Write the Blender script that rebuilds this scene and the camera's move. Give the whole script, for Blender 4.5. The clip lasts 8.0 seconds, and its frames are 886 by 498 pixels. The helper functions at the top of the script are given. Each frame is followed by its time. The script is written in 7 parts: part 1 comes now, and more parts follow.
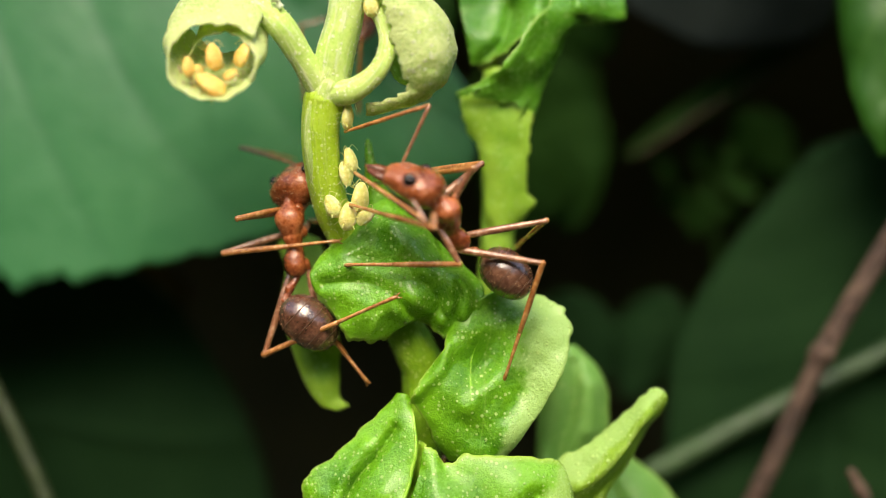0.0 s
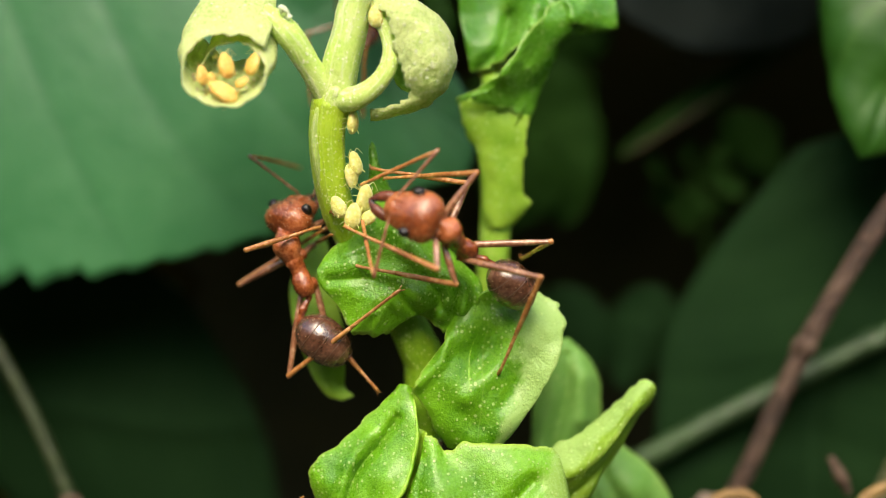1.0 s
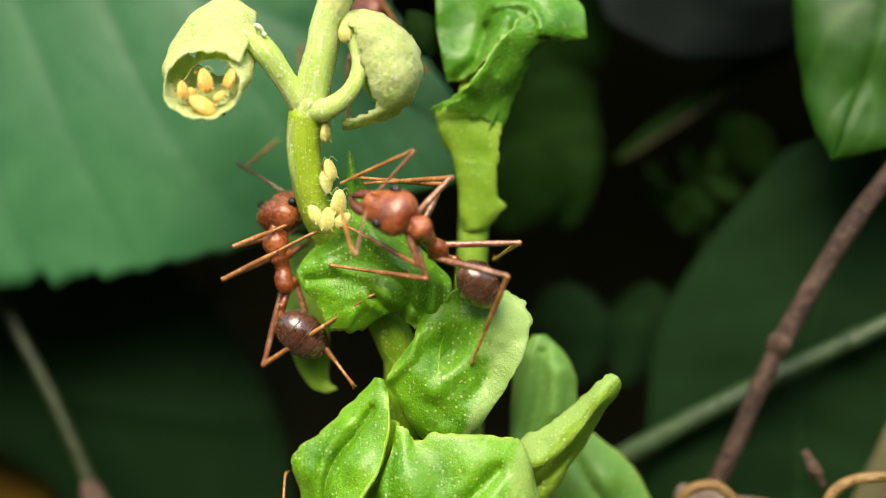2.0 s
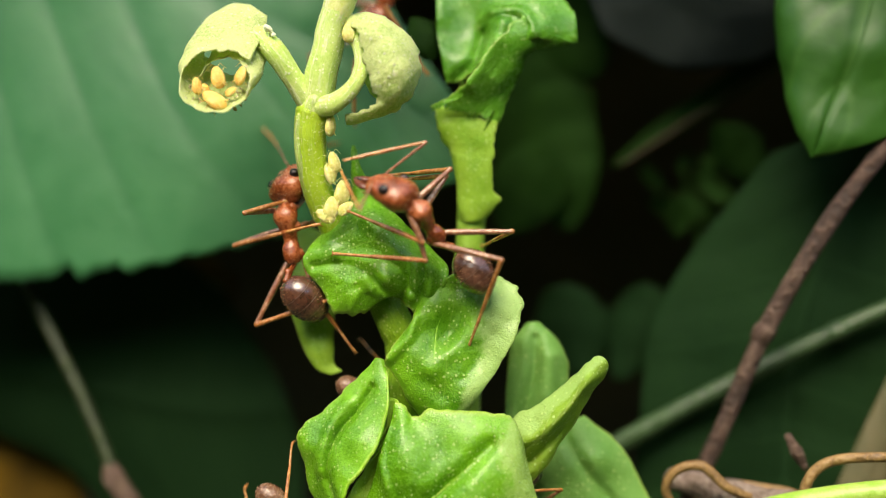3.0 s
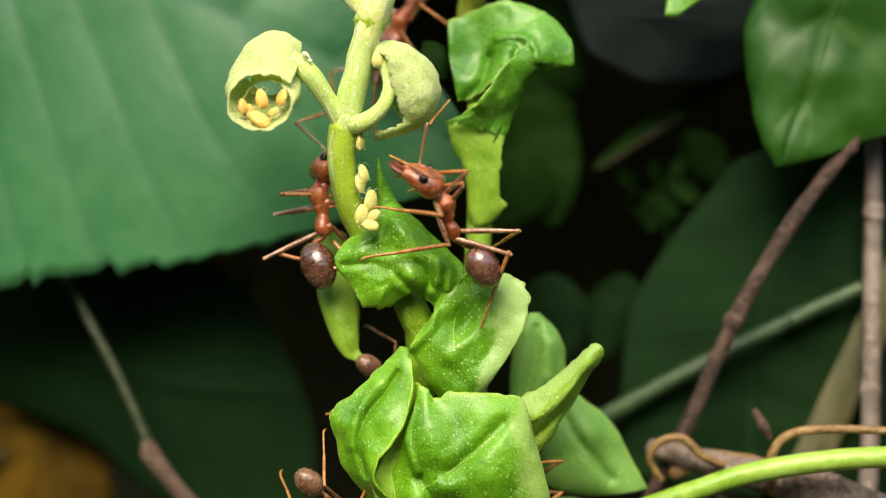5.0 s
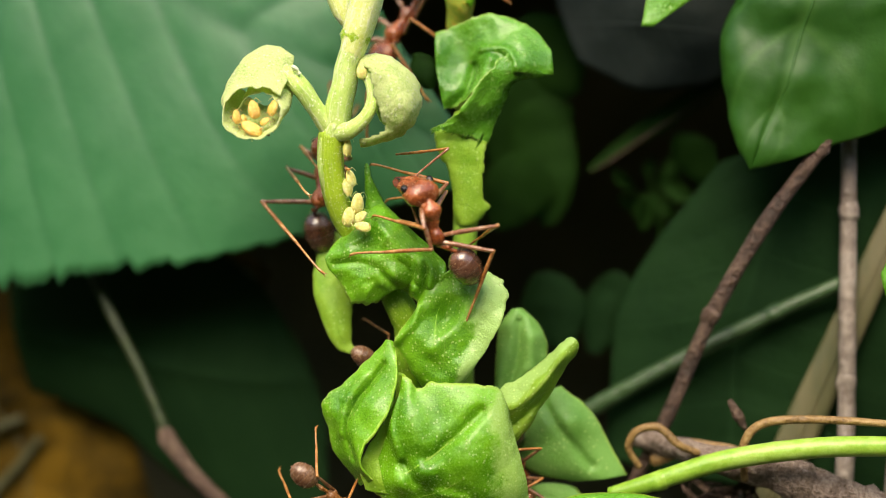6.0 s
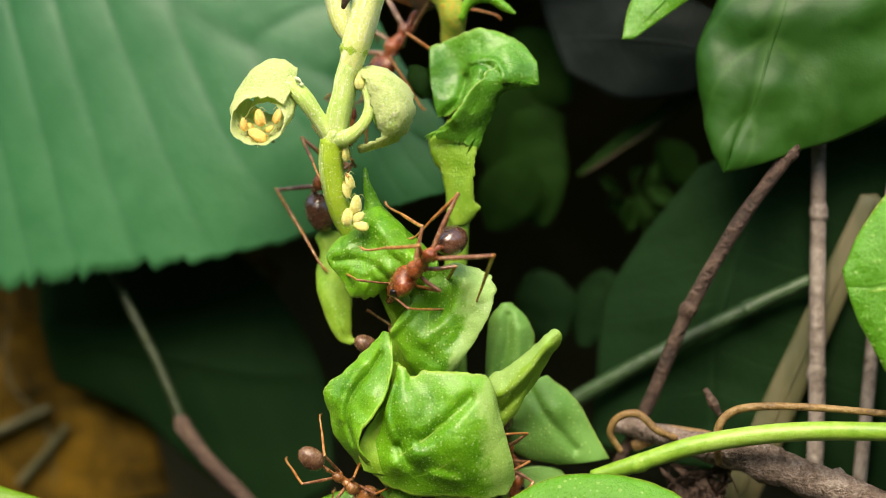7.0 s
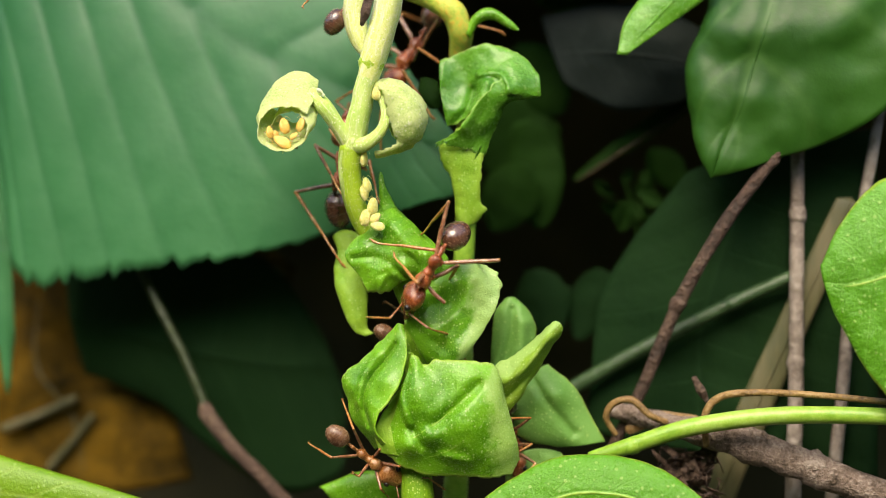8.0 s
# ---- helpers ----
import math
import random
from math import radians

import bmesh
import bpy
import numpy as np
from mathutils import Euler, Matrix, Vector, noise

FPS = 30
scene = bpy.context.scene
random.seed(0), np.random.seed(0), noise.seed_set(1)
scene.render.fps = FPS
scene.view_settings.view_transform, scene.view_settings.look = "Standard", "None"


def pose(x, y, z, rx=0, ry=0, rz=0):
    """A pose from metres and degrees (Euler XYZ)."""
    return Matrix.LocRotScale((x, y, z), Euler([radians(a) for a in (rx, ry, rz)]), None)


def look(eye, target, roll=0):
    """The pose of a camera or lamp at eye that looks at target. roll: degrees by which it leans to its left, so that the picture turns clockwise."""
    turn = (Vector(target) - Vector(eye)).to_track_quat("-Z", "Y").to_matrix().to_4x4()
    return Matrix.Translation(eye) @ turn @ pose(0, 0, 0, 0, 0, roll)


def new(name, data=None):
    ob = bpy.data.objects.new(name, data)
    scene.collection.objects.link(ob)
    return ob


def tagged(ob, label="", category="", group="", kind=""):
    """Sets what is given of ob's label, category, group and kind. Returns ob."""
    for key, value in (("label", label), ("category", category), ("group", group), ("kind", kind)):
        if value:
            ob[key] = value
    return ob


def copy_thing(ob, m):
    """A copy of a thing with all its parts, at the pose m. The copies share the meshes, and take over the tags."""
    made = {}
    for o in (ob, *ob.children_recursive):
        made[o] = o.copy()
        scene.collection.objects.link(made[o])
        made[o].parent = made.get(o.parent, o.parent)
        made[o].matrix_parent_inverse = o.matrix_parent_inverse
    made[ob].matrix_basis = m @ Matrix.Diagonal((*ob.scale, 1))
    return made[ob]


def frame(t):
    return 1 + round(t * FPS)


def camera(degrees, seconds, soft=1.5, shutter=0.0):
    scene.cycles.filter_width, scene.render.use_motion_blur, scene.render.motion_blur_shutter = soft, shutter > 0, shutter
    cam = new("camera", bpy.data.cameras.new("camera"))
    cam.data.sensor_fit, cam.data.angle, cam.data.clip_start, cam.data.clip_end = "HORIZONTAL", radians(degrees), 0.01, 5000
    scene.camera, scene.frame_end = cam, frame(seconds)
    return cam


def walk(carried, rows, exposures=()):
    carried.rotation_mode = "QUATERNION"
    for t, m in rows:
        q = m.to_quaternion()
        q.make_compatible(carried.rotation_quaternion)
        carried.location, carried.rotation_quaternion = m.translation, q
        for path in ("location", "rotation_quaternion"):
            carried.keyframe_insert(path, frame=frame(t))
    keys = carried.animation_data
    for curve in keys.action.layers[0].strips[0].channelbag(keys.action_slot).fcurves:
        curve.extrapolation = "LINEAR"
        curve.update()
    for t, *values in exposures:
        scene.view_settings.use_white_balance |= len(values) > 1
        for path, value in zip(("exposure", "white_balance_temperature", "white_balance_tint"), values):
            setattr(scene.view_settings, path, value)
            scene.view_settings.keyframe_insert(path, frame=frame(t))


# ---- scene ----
MM = 0.001

# ---- camera and its walk: eye and target in millimetres ----
cam = camera(30.0, 8.0, soft=0.8)
PATH = [
    (0, (-0.000, -59.713, 0.000), (-0.037, 0.287, 0.046), 0.00),
    (0.5, (-2.893, -61.201, 0.784), (-0.595, -1.250, 0.020), 0.12),
    (1, (-0.093, -62.848, 0.546), (-0.047, -2.851, 0.010), 0.10),
    (1.5, (4.302, -64.496, 1.455), (0.864, -4.607, 0.222), -0.15),
    (3, (10.442, -69.979, -2.948), (2.586, -10.533, -0.852), -0.01),
    (3.5, (9.611, -72.419, -3.232), (2.613, -12.869, -1.036), -0.07),
    (4, (7.014, -74.823, -2.729), (1.990, -15.058, -1.023), -0.09),
    (4.5, (4.875, -77.282, -1.713), (1.506, -17.383, -0.784), -0.16),
    (6, (13.204, -84.329, -0.876), (4.802, -24.921, -0.584), -0.35),
    (6.5, (18.411, -86.285, -2.280), (7.115, -27.369, -1.172), -0.28),
    (7, (16.656, -90.336, -1.854), (6.853, -31.148, -1.017), -0.38),
    (7.5, (13.644, -94.489, -0.437), (5.753, -35.010, -0.498), -0.45),
    (8, (15.565, -98.252, -2.520), (6.823, -38.903, -1.402), -0.33),
]


def mm(p):
    return Vector(p) * MM


walk(cam, [(t, look(mm(eye), mm(target), roll)) for t, eye, target, roll in PATH],
     exposures=[(0.0, 1.74, 7850, 9), (8.0, 1.74, 7850, 9)])

# ---- daylight ----
SUN_EL, SUN_AZ = radians(47), radians(-176)   # azimuth from +y towards +x
world = bpy.data.worlds.new("sky")
scene.world = world
world.use_nodes = True
wn, wl = world.node_tree.nodes, world.node_tree.links
sky = wn.new("ShaderNodeTexSky")
sky.sky_type, sky.sun_disc = "NISHITA", False
sky.sun_elevation, sky.sun_rotation = SUN_EL, SUN_AZ
wl.new(sky.outputs["Color"], wn["Background"].inputs["Color"])
wn["Background"].inputs["Strength"].default_value = 0.125
sun = new("sun", bpy.data.lights.new("sun", "SUN"))
sun.data.energy, sun.data.angle, sun.data.color = 1.5, radians(38), (1.0, 0.92, 0.78)
sun_from = Vector((math.sin(SUN_AZ) * math.cos(SUN_EL), math.cos(SUN_AZ) * math.cos(SUN_EL), math.sin(SUN_EL)))
sun.matrix_world = look(sun_from * 0.3, (0, 0, 0))


# ---- materials ----
def nodes_of(name):
    m = bpy.data.materials.new(name)
    m.use_nodes = True
    return m, m.node_tree.nodes, m.node_tree.links, m.node_tree.nodes["Principled BSDF"]


def maths(nt, op, a, b=None, c=None):
    n = nt.nodes.new("ShaderNodeMath")
    n.operation = op
    for k, v in enumerate((a, b, c)):
        if v is None:
            continue
        if isinstance(v, (int, float)):
            n.inputs[k].default_value = v
        else:
            nt.links.new(v, n.inputs[k])
    return n.outputs[0]


def noise_of(nt, scale, detail=3.0, rough=0.55, coord=None):
    """Noise on the object's own space; scale is in cycles per millimetre."""
    n = nt.nodes.new("ShaderNodeTexNoise")
    n.inputs["Scale"].default_value = scale / MM
    n.inputs["Detail"].default_value = detail
    n.inputs["Roughness"].default_value = rough
    if coord is None:
        coord = nt.nodes.new("ShaderNodeTexCoord").outputs["Object"]
    nt.links.new(coord, n.inputs["Vector"])
    return n.outputs["Fac"]


def ramp(nt, fac, stops):
    n = nt.nodes.new("ShaderNodeValToRGB")
    e = n.color_ramp.elements
    while len(e) < len(stops):
        e.new(0.5)
    for k, (at, col) in enumerate(stops):
        e[k].position, e[k].color = at, (*col, 1)
    nt.links.new(fac, n.inputs[0])
    return n.outputs[0]


def blend(nt, fac, a, b):
    n = nt.nodes.new("ShaderNodeMix")
    n.data_type = "RGBA"
    if isinstance(fac, (int, float)):
        n.inputs[0].default_value = fac
    else:
        nt.links.new(fac, n.inputs[0])
    for k, v in ((6, a), (7, b)):
        if isinstance(v, tuple):
            n.inputs[k].default_value = (*v, 1)
        else:
            nt.links.new(v, n.inputs[k])
    return n.outputs[2]


def bump_of(nt, height, dist, strength=1.0):
    n = nt.nodes.new("ShaderNodeBump")
    n.inputs["Distance"].default_value = dist * MM
    n.inputs["Strength"].default_value = strength
    nt.links.new(height, n.inputs["Height"])
    return n.outputs[0]


def specks_of(nt, scale, size=0.26):
    """Scattered tiny dots, some larger than others; scale is in dots per millimetre."""
    v = nt.nodes.new("ShaderNodeTexVoronoi")
    v.inputs["Scale"].default_value = scale / MM
    nt.links.new(nt.nodes.new("ShaderNodeTexCoord").outputs["Object"], v.inputs["Vector"])
    sep = nt.nodes.new("ShaderNodeSeparateColor")
    nt.links.new(v.outputs["Color"], sep.inputs[0])
    reach = maths(nt, "MULTIPLY", maths(nt, "POWER", sep.outputs[0], 1.3), size)
    return maths(nt, "MINIMUM", maths(nt, "MAXIMUM", maths(nt, "MULTIPLY", maths(nt, "SUBTRACT", reach, v.outputs["Distance"]), 14.0), 0.0), 1.0)


def leaf_material(name, dark, light, vein, ribs=7.0, slant=1.1, gloss=0.38, thin=0.3, grain=1.2, relief=0.06,
                  speck=0.0, vein_w=0.05, edge=None, net_w=0.12, vein_k=0.6, frost=None, span=(0.42, 0.68), blister=0.0, stipple=0.35, coat=0.0, fleck=(0.50, 0.70, 0.22), glow=(0.28, 0.54, 0.02)):
    """Leaf tissue: two scales of mottling, a midrib and slanting side veins, and light that shines through."""
    m, n, l, b = nodes_of(name)
    nt = m.node_tree
    uv = n.new("ShaderNodeUVMap")
    sep = n.new("ShaderNodeSeparateXYZ")
    l.new(uv.outputs[0], sep.inputs[0])
    big, fine = noise_of(nt, 0.18 * grain, 3), noise_of(nt, 5.5 * grain, 3, 0.75)
    cells = n.new("ShaderNodeTexVoronoi")
    cells.feature = "DISTANCE_TO_EDGE"
    cells.inputs["Scale"].default_value = 2.4 * grain / MM
    l.new(n.new("ShaderNodeTexCoord").outputs["Object"], cells.inputs["Vector"])
    net = maths(nt, "SUBTRACT", 1.0, maths(nt, "MULTIPLY", cells.outputs["Distance"], 9.0))
    net = maths(nt, "MAXIMUM", net, 0.0)
    side = maths(nt, "ABSOLUTE", maths(nt, "SUBTRACT", maths(nt, "MULTIPLY", sep.outputs[1], 2.0), 1.0))
    wob = maths(nt, "MULTIPLY", maths(nt, "SUBTRACT", big, 0.5), 0.5)
    mid = maths(nt, "SUBTRACT", 1.0, maths(nt, "DIVIDE", side, vein_w * 1.4))
    mid = maths(nt, "MAXIMUM", mid, 0.0)
    run = maths(nt, "SUBTRACT", maths(nt, "MULTIPLY", sep.outputs[0], ribs), maths(nt, "MULTIPLY", side, slant))
    run = maths(nt, "FRACT", maths(nt, "ADD", maths(nt, "ADD", run, wob), 10.5))
    lat = maths(nt, "ABSOLUTE", maths(nt, "SUBTRACT", run, 0.5))
    lat = maths(nt, "MAXIMUM", maths(nt, "SUBTRACT", 1.0, maths(nt, "DIVIDE", lat, vein_w * 1.6)), 0.0)
    lat = maths(nt, "MULTIPLY", lat, maths(nt, "SUBTRACT", 1.0, maths(nt, "MULTIPLY", side, 0.6)))
    veins = maths(nt, "MAXIMUM", mid, lat)
    mid_tone = noise_of(nt, 0.95 * grain, 3, 0.6)
    tone = maths(nt, "ADD", maths(nt, "MULTIPLY", big, 0.8 - 0.7 * stipple), maths(nt, "MULTIPLY", mid_tone, 0.3 - 0.1 * stipple))
    tone = maths(nt, "ADD", tone, maths(nt, "MULTIPLY", fine, 0.8 * stipple))
    if blister:
        tone = maths(nt, "ADD", tone, maths(nt, "MULTIPLY", maths(nt, "POWER", side, 2.0), 0.12))
    col = ramp(nt, tone, [(span[0], dark), (span[1], light)])
    # The furrow network is darkened in the colour, as shade in creases.
    col = blend(nt, maths(nt, "MULTIPLY", net, net_w), col, dark)
    col = blend(nt, maths(nt, "MULTIPLY", veins, vein_k), col, vein)
    if edge:
        rim = maths(nt, "MAXIMUM", maths(nt, "MULTIPLY", maths(nt, "SUBTRACT", side, 0.93), 12.0), 0.0)
        col = blend(nt, maths(nt, "MINIMUM", rim, 0.7), col, edge)
    if frost:
        axis, start, tone_f = frost
        reach = maths(nt, "ADD", sep.outputs[axis], maths(nt, "MULTIPLY", maths(nt, "SUBTRACT", noise_of(nt, 0.55 * grain, 4, 0.7), 0.5), 0.42))
        pale = maths(nt, "MINIMUM", maths(nt, "MAXIMUM", maths(nt, "MULTIPLY", maths(nt, "SUBTRACT", reach, start), 10.0), 0.0), 0.85)
        col = blend(nt, pale, col, blend(nt, fine, tone_f, (0.43, 0.64, 0.20)))
    if speck:
        dots = specks_of(nt, 3.7 * grain, 0.42)
        col = blend(nt, maths(nt, "MULTIPLY", dots, min(1.0, speck)), col, fleck)
    l.new(col, b.inputs["Base Color"])
    b.inputs["Specular IOR Level"].default_value = 0.45 if gloss < 0.55 else 0.05
    b.inputs["Coat Weight"].default_value = coat
    b.inputs["Coat Roughness"].default_value = 0.2
    rough = maths(nt, "ADD", gloss, maths(nt, "MULTIPLY", maths(nt, "SUBTRACT", fine, 0.5), 0.35))
    l.new(rough, b.inputs["Roughness"])
    h = maths(nt, "ADD", maths(nt, "MULTIPLY", net, -1.0 * net_w), maths(nt, "MULTIPLY", veins, -1.0 * vein_k))
    h = maths(nt, "ADD", h, maths(nt, "MULTIPLY", fine, 1.5))
    if blister:
        h = maths(nt, "ADD", h, maths(nt, "MULTIPLY", noise_of(nt, 0.75 * grain, 2, 0.5), blister))
    if speck:
        h = maths(nt, "ADD", h, maths(nt, "MULTIPLY", dots, 0.8 * speck))
    nor = bump_of(nt, h, relief)
    l.new(nor, b.inputs["Normal"])
    tr = n.new("ShaderNodeBsdfTranslucent")
    l.new(blend(nt, 0.55, col, glow), tr.inputs["Color"])
    l.new(nor, tr.inputs["Normal"])
    mix = n.new("ShaderNodeMixShader")
    mix.inputs[0].default_value = thin
    l.new(b.outputs[0], mix.inputs[1])
    l.new(tr.outputs[0], mix.inputs[2])
    l.new(mix.outputs[0], n["Material Output"].inputs["Surface"])
    return m


def plain_material(name, stops, rough=0.5, grain=1.0, relief=0.03, stretch=None, metal=0.0, spec=0.5, sub=0.0, coat=0.0, speck=None):
    """A surface whose tone wanders at two scales; stretch draws the grain out along one axis."""
    m, n, l, b = nodes_of(name)
    nt = m.node_tree
    coord = n.new("ShaderNodeTexCoord").outputs["Object"]
    if stretch:
        mp = n.new("ShaderNodeMapping")
        mp.inputs["Scale"].default_value = stretch
        l.new(coord, mp.inputs["Vector"])
        coord = mp.outputs[0]
    big, fine = noise_of(nt, 0.35 * grain, 3, 0.6, coord), noise_of(nt, 3.5 * grain, 3, 0.7, coord)
    tone = maths(nt, "ADD", maths(nt, "MULTIPLY", big, 0.5), maths(nt, "MULTIPLY", fine, 0.5))
    span = [(0.40 + 0.22 * k / max(1, len(stops) - 1), c) for k, c in enumerate(stops)]
    col = ramp(nt, tone, span)
    if speck:
        col = blend(nt, specks_of(nt, speck[0], 0.34), col, speck[1])
    l.new(col, b.inputs["Base Color"])
    l.new(maths(nt, "ADD", rough, maths(nt, "MULTIPLY", maths(nt, "SUBTRACT", fine, 0.5), 0.3)), b.inputs["Roughness"])
    b.inputs["Specular IOR Level"].default_value = spec
    b.inputs["Metallic"].default_value = metal
    if sub:
        b.inputs["Subsurface Weight"].default_value = sub
        b.inputs["Subsurface Radius"].default_value = (1.0, 0.5, 0.2)
        b.inputs["Subsurface Scale"].default_value = 0.35 * MM
    if coat:
        b.inputs["Coat Weight"].default_value = coat
        b.inputs["Coat Roughness"].default_value = 0.18
    l.new(bump_of(nt, maths(nt, "ADD", big, fine), relief * 2.5), b.inputs["Normal"])
    return m


def stem_material(name, dark, light, pale, fleck, streak=0.5, sub=0.15):
    """Young stem: lengthwise pale streaks, raised dots of down and a slow change of tone."""
    m, n, l, b = nodes_of(name)
    nt = m.node_tree
    sep = n.new("ShaderNodeSeparateXYZ")
    l.new(n.new("ShaderNodeUVMap").outputs[0], sep.inputs[0])
    a = maths(nt, "MULTIPLY", sep.outputs[1], 2 * math.pi)
    ring = n.new("ShaderNodeCombineXYZ")
    l.new(maths(nt, "MULTIPLY", maths(nt, "COSINE", a), 3.2 * MM), ring.inputs[0])
    l.new(maths(nt, "MULTIPLY", maths(nt, "SINE", a), 3.2 * MM), ring.inputs[1])
    l.new(maths(nt, "MULTIPLY", sep.outputs[0], 4.0 * MM), ring.inputs[2])
    lines = noise_of(nt, 1.0, 4, 0.7, ring.outputs[0])
    big, fine = noise_of(nt, 0.45, 3), noise_of(nt, 6.0, 3, 0.7)
    tone = maths(nt, "ADD", maths(nt, "MULTIPLY", big, 0.45), maths(nt, "MULTIPLY", fine, 0.55))
    col = ramp(nt, tone, [(0.40, dark), (0.60, light)])
    band = maths(nt, "MINIMUM", maths(nt, "MAXIMUM", maths(nt, "MULTIPLY", maths(nt, "SUBTRACT", lines, 0.5), 6.0), 0.0), 1.0)
    col = blend(nt, maths(nt, "MULTIPLY", band, streak), col, pale)
    dots = specks_of(nt, 7.0, 0.45)
    col = blend(nt, maths(nt, "MULTIPLY", dots, 0.7), col, fleck)
    l.new(col, b.inputs["Base Color"])
    l.new(maths(nt, "ADD", 0.42, maths(nt, "MULTIPLY", maths(nt, "SUBTRACT", fine, 0.5), 0.4)), b.inputs["Roughness"])
    b.inputs["Specular IOR Level"].default_value = 0.4
    b.inputs["Subsurface Weight"].default_value = sub
    b.inputs["Subsurface Radius"].default_value = (0.8, 1.0, 0.2)
    b.inputs["Subsurface Scale"].default_value = 0.3 * MM
    h = maths(nt, "ADD", maths(nt, "MULTIPLY", dots, 0.6), maths(nt, "ADD", maths(nt, "MULTIPLY", band, 0.8), fine))
    l.new(bump_of(nt, h, 0.035), b.inputs["Normal"])
    return m


G0, G1, GV = (0.034, 0.205, 0.005), (0.20, 0.53, 0.024), (0.40, 0.60, 0.14)
EDGE = (0.42, 0.60, 0.10)
M_SHOOT = leaf_material("young_leaf", G0, G1, GV, 4, 1.1, 0.30, 0.26, 1.6, 0.035, 0.8, 0.018, EDGE, 0.05, 0.25, None, (0.40, 0.66), 3.0, 0.46, 0.5)
M_PALELEAF = leaf_material("pale_young_leaf", (0.14, 0.36, 0.01), (0.34, 0.58, 0.06), GV, 4, 1.1, 0.4, 0.28, 1.6, 0.03, 0.5, 0.018, EDGE, 0.0, 0.2, None, (0.40, 0.64), 2.0, 0.25)
# Paler, bluer green: the sky's sheen on these leaves is put into the colour.
M_BACKLEAF = leaf_material("sky_toned_leaf", (0.10, 0.30, 0.04), (0.20, 0.44, 0.10), (0.28, 0.50, 0.16), 4, 1.1, 0.5, 0.28, 1.2, 0.03, 0.4, 0.018, EDGE, 0.0, 0.2, None, (0.40, 0.64), 2.5, 0.35, 0.15)
M_FROST_V = leaf_material("young_leaf_turned_margin", G0, G1, GV, 3, 1.1, 0.32, 0.26, 1.6, 0.035, 0.8, 0.018, EDGE, 0.05, 0.2, (1, 0.70, (0.34, 0.58, 0.17)), (0.40, 0.66), 2.5, 0.46, 0.3)
M_FROST_U = leaf_material("young_leaf_pale_end", G0, G1, GV, 3, 1.1, 0.26, 0.26, 1.6, 0.035, 0.8, 0.018, EDGE, 0.05, 0.0, (0, 0.69, (0.32, 0.57, 0.10)), (0.40, 0.66), 3.5, 0.46, 0.35)
M_FROST_H = leaf_material("young_leaf_downy_back", (0.14, 0.30, 0.012), (0.26, 0.46, 0.04), (0.50, 0.62, 0.22), 4, 1.1, 0.38, 0.26, 1.6, 0.04, 0.9, 0.03, (0.50, 0.58, 0.12), 0.05, 0.3, (1, 0.60, (0.28, 0.52, 0.12)), (0.40, 0.62), 2.5, 0.4)
M_VEIN = plain_material("pale_vein", [(0.14, 0.38, 0.015), (0.26, 0.50, 0.04), (0.38, 0.58, 0.10)], 0.35, 1.6, 0.02)
M_LOWER = stem_material("older_stem", (0.12, 0.30, 0.010), (0.22, 0.42, 0.02), (0.30, 0.48, 0.06), (0.50, 0.62, 0.20), 0.4)
M_CURL = leaf_material("curled_leaf", (0.28, 0.50, 0.045), (0.72, 0.82, 0.36), (0.80, 0.88, 0.52), 5, 0.5, 0.5, 0.38, 1.3, 0.07, 0.8, 0.03, (0.76, 0.84, 0.44), 0.0, 0.25, None, (0.42, 0.59), 2.0, 0.75, 0.0, (0.92, 0.94, 0.76), (0.80, 0.90, 0.34))
M_STEM = stem_material("young_stem", (0.30, 0.50, 0.020), (0.42, 0.61, 0.05), (0.50, 0.67, 0.16), (0.68, 0.78, 0.32), 0.4)
M_UPPER = stem_material("downy_stem", (0.36, 0.56, 0.09), (0.54, 0.69, 0.21), (0.80, 0.86, 0.55), (0.88, 0.91, 0.68), 0.75)
M_TOP = stem_material("swollen_stem", (0.60, 0.69, 0.16), (0.78, 0.82, 0.40), (0.92, 0.92, 0.72), (0.92, 0.92, 0.76), 0.85)
M_DOWN = plain_material("white_down", [(0.62, 0.70, 0.42), (0.80, 0.84, 0.62)], 0.5, 2.0, 0.0)
M_GALL = plain_material("yellowed_stem", [(0.26, 0.42, 0.05), (0.46, 0.52, 0.08), (0.62, 0.42, 0.06)], 0.5, 0.9, 0.04, None, 0, 0.4, 0.1)
M_SECOND = leaf_material("older_leaf", (0.04, 0.19, 0.010), (0.12, 0.36, 0.03), (0.30, 0.52, 0.10), 4, 1.0, 0.26, 0.22, 1.0, 0.04, 0.25, 0.03, (0.28, 0.48, 0.08), 0.04, 0.2, None, (0.42, 0.64), 4.0, 0.3, 0.3)
M_BIG = leaf_material("broad_leaf", (0.022, 0.122, 0.044), (0.040, 0.178, 0.066), (0.019, 0.10, 0.040), 10, -1.7, 0.42, 0.06, 0.12, 0.03, 0.0, 0.07, None, 0.0, 0.45)
M_GLOSSY = leaf_material("glossy_leaf", (0.010, 0.066, 0.004), (0.024, 0.110, 0.008), (0.06, 0.16, 0.03), 3, 1.2, 0.5, 0.16, 0.35, 0.015, 0.0, 0.06, None, 0.0, 0.5)
M_BRIGHT = leaf_material("bright_leaf", (0.07, 0.28, 0.01), (0.11, 0.36, 0.025), (0.22, 0.48, 0.09), 4, 1.2, 0.3, 0.22, 0.9, 0.06, 0.5, 0.02, (0.36, 0.46, 0.05), 0.10, 0.4, None, (0.40, 0.66), 4.0, 0.6)
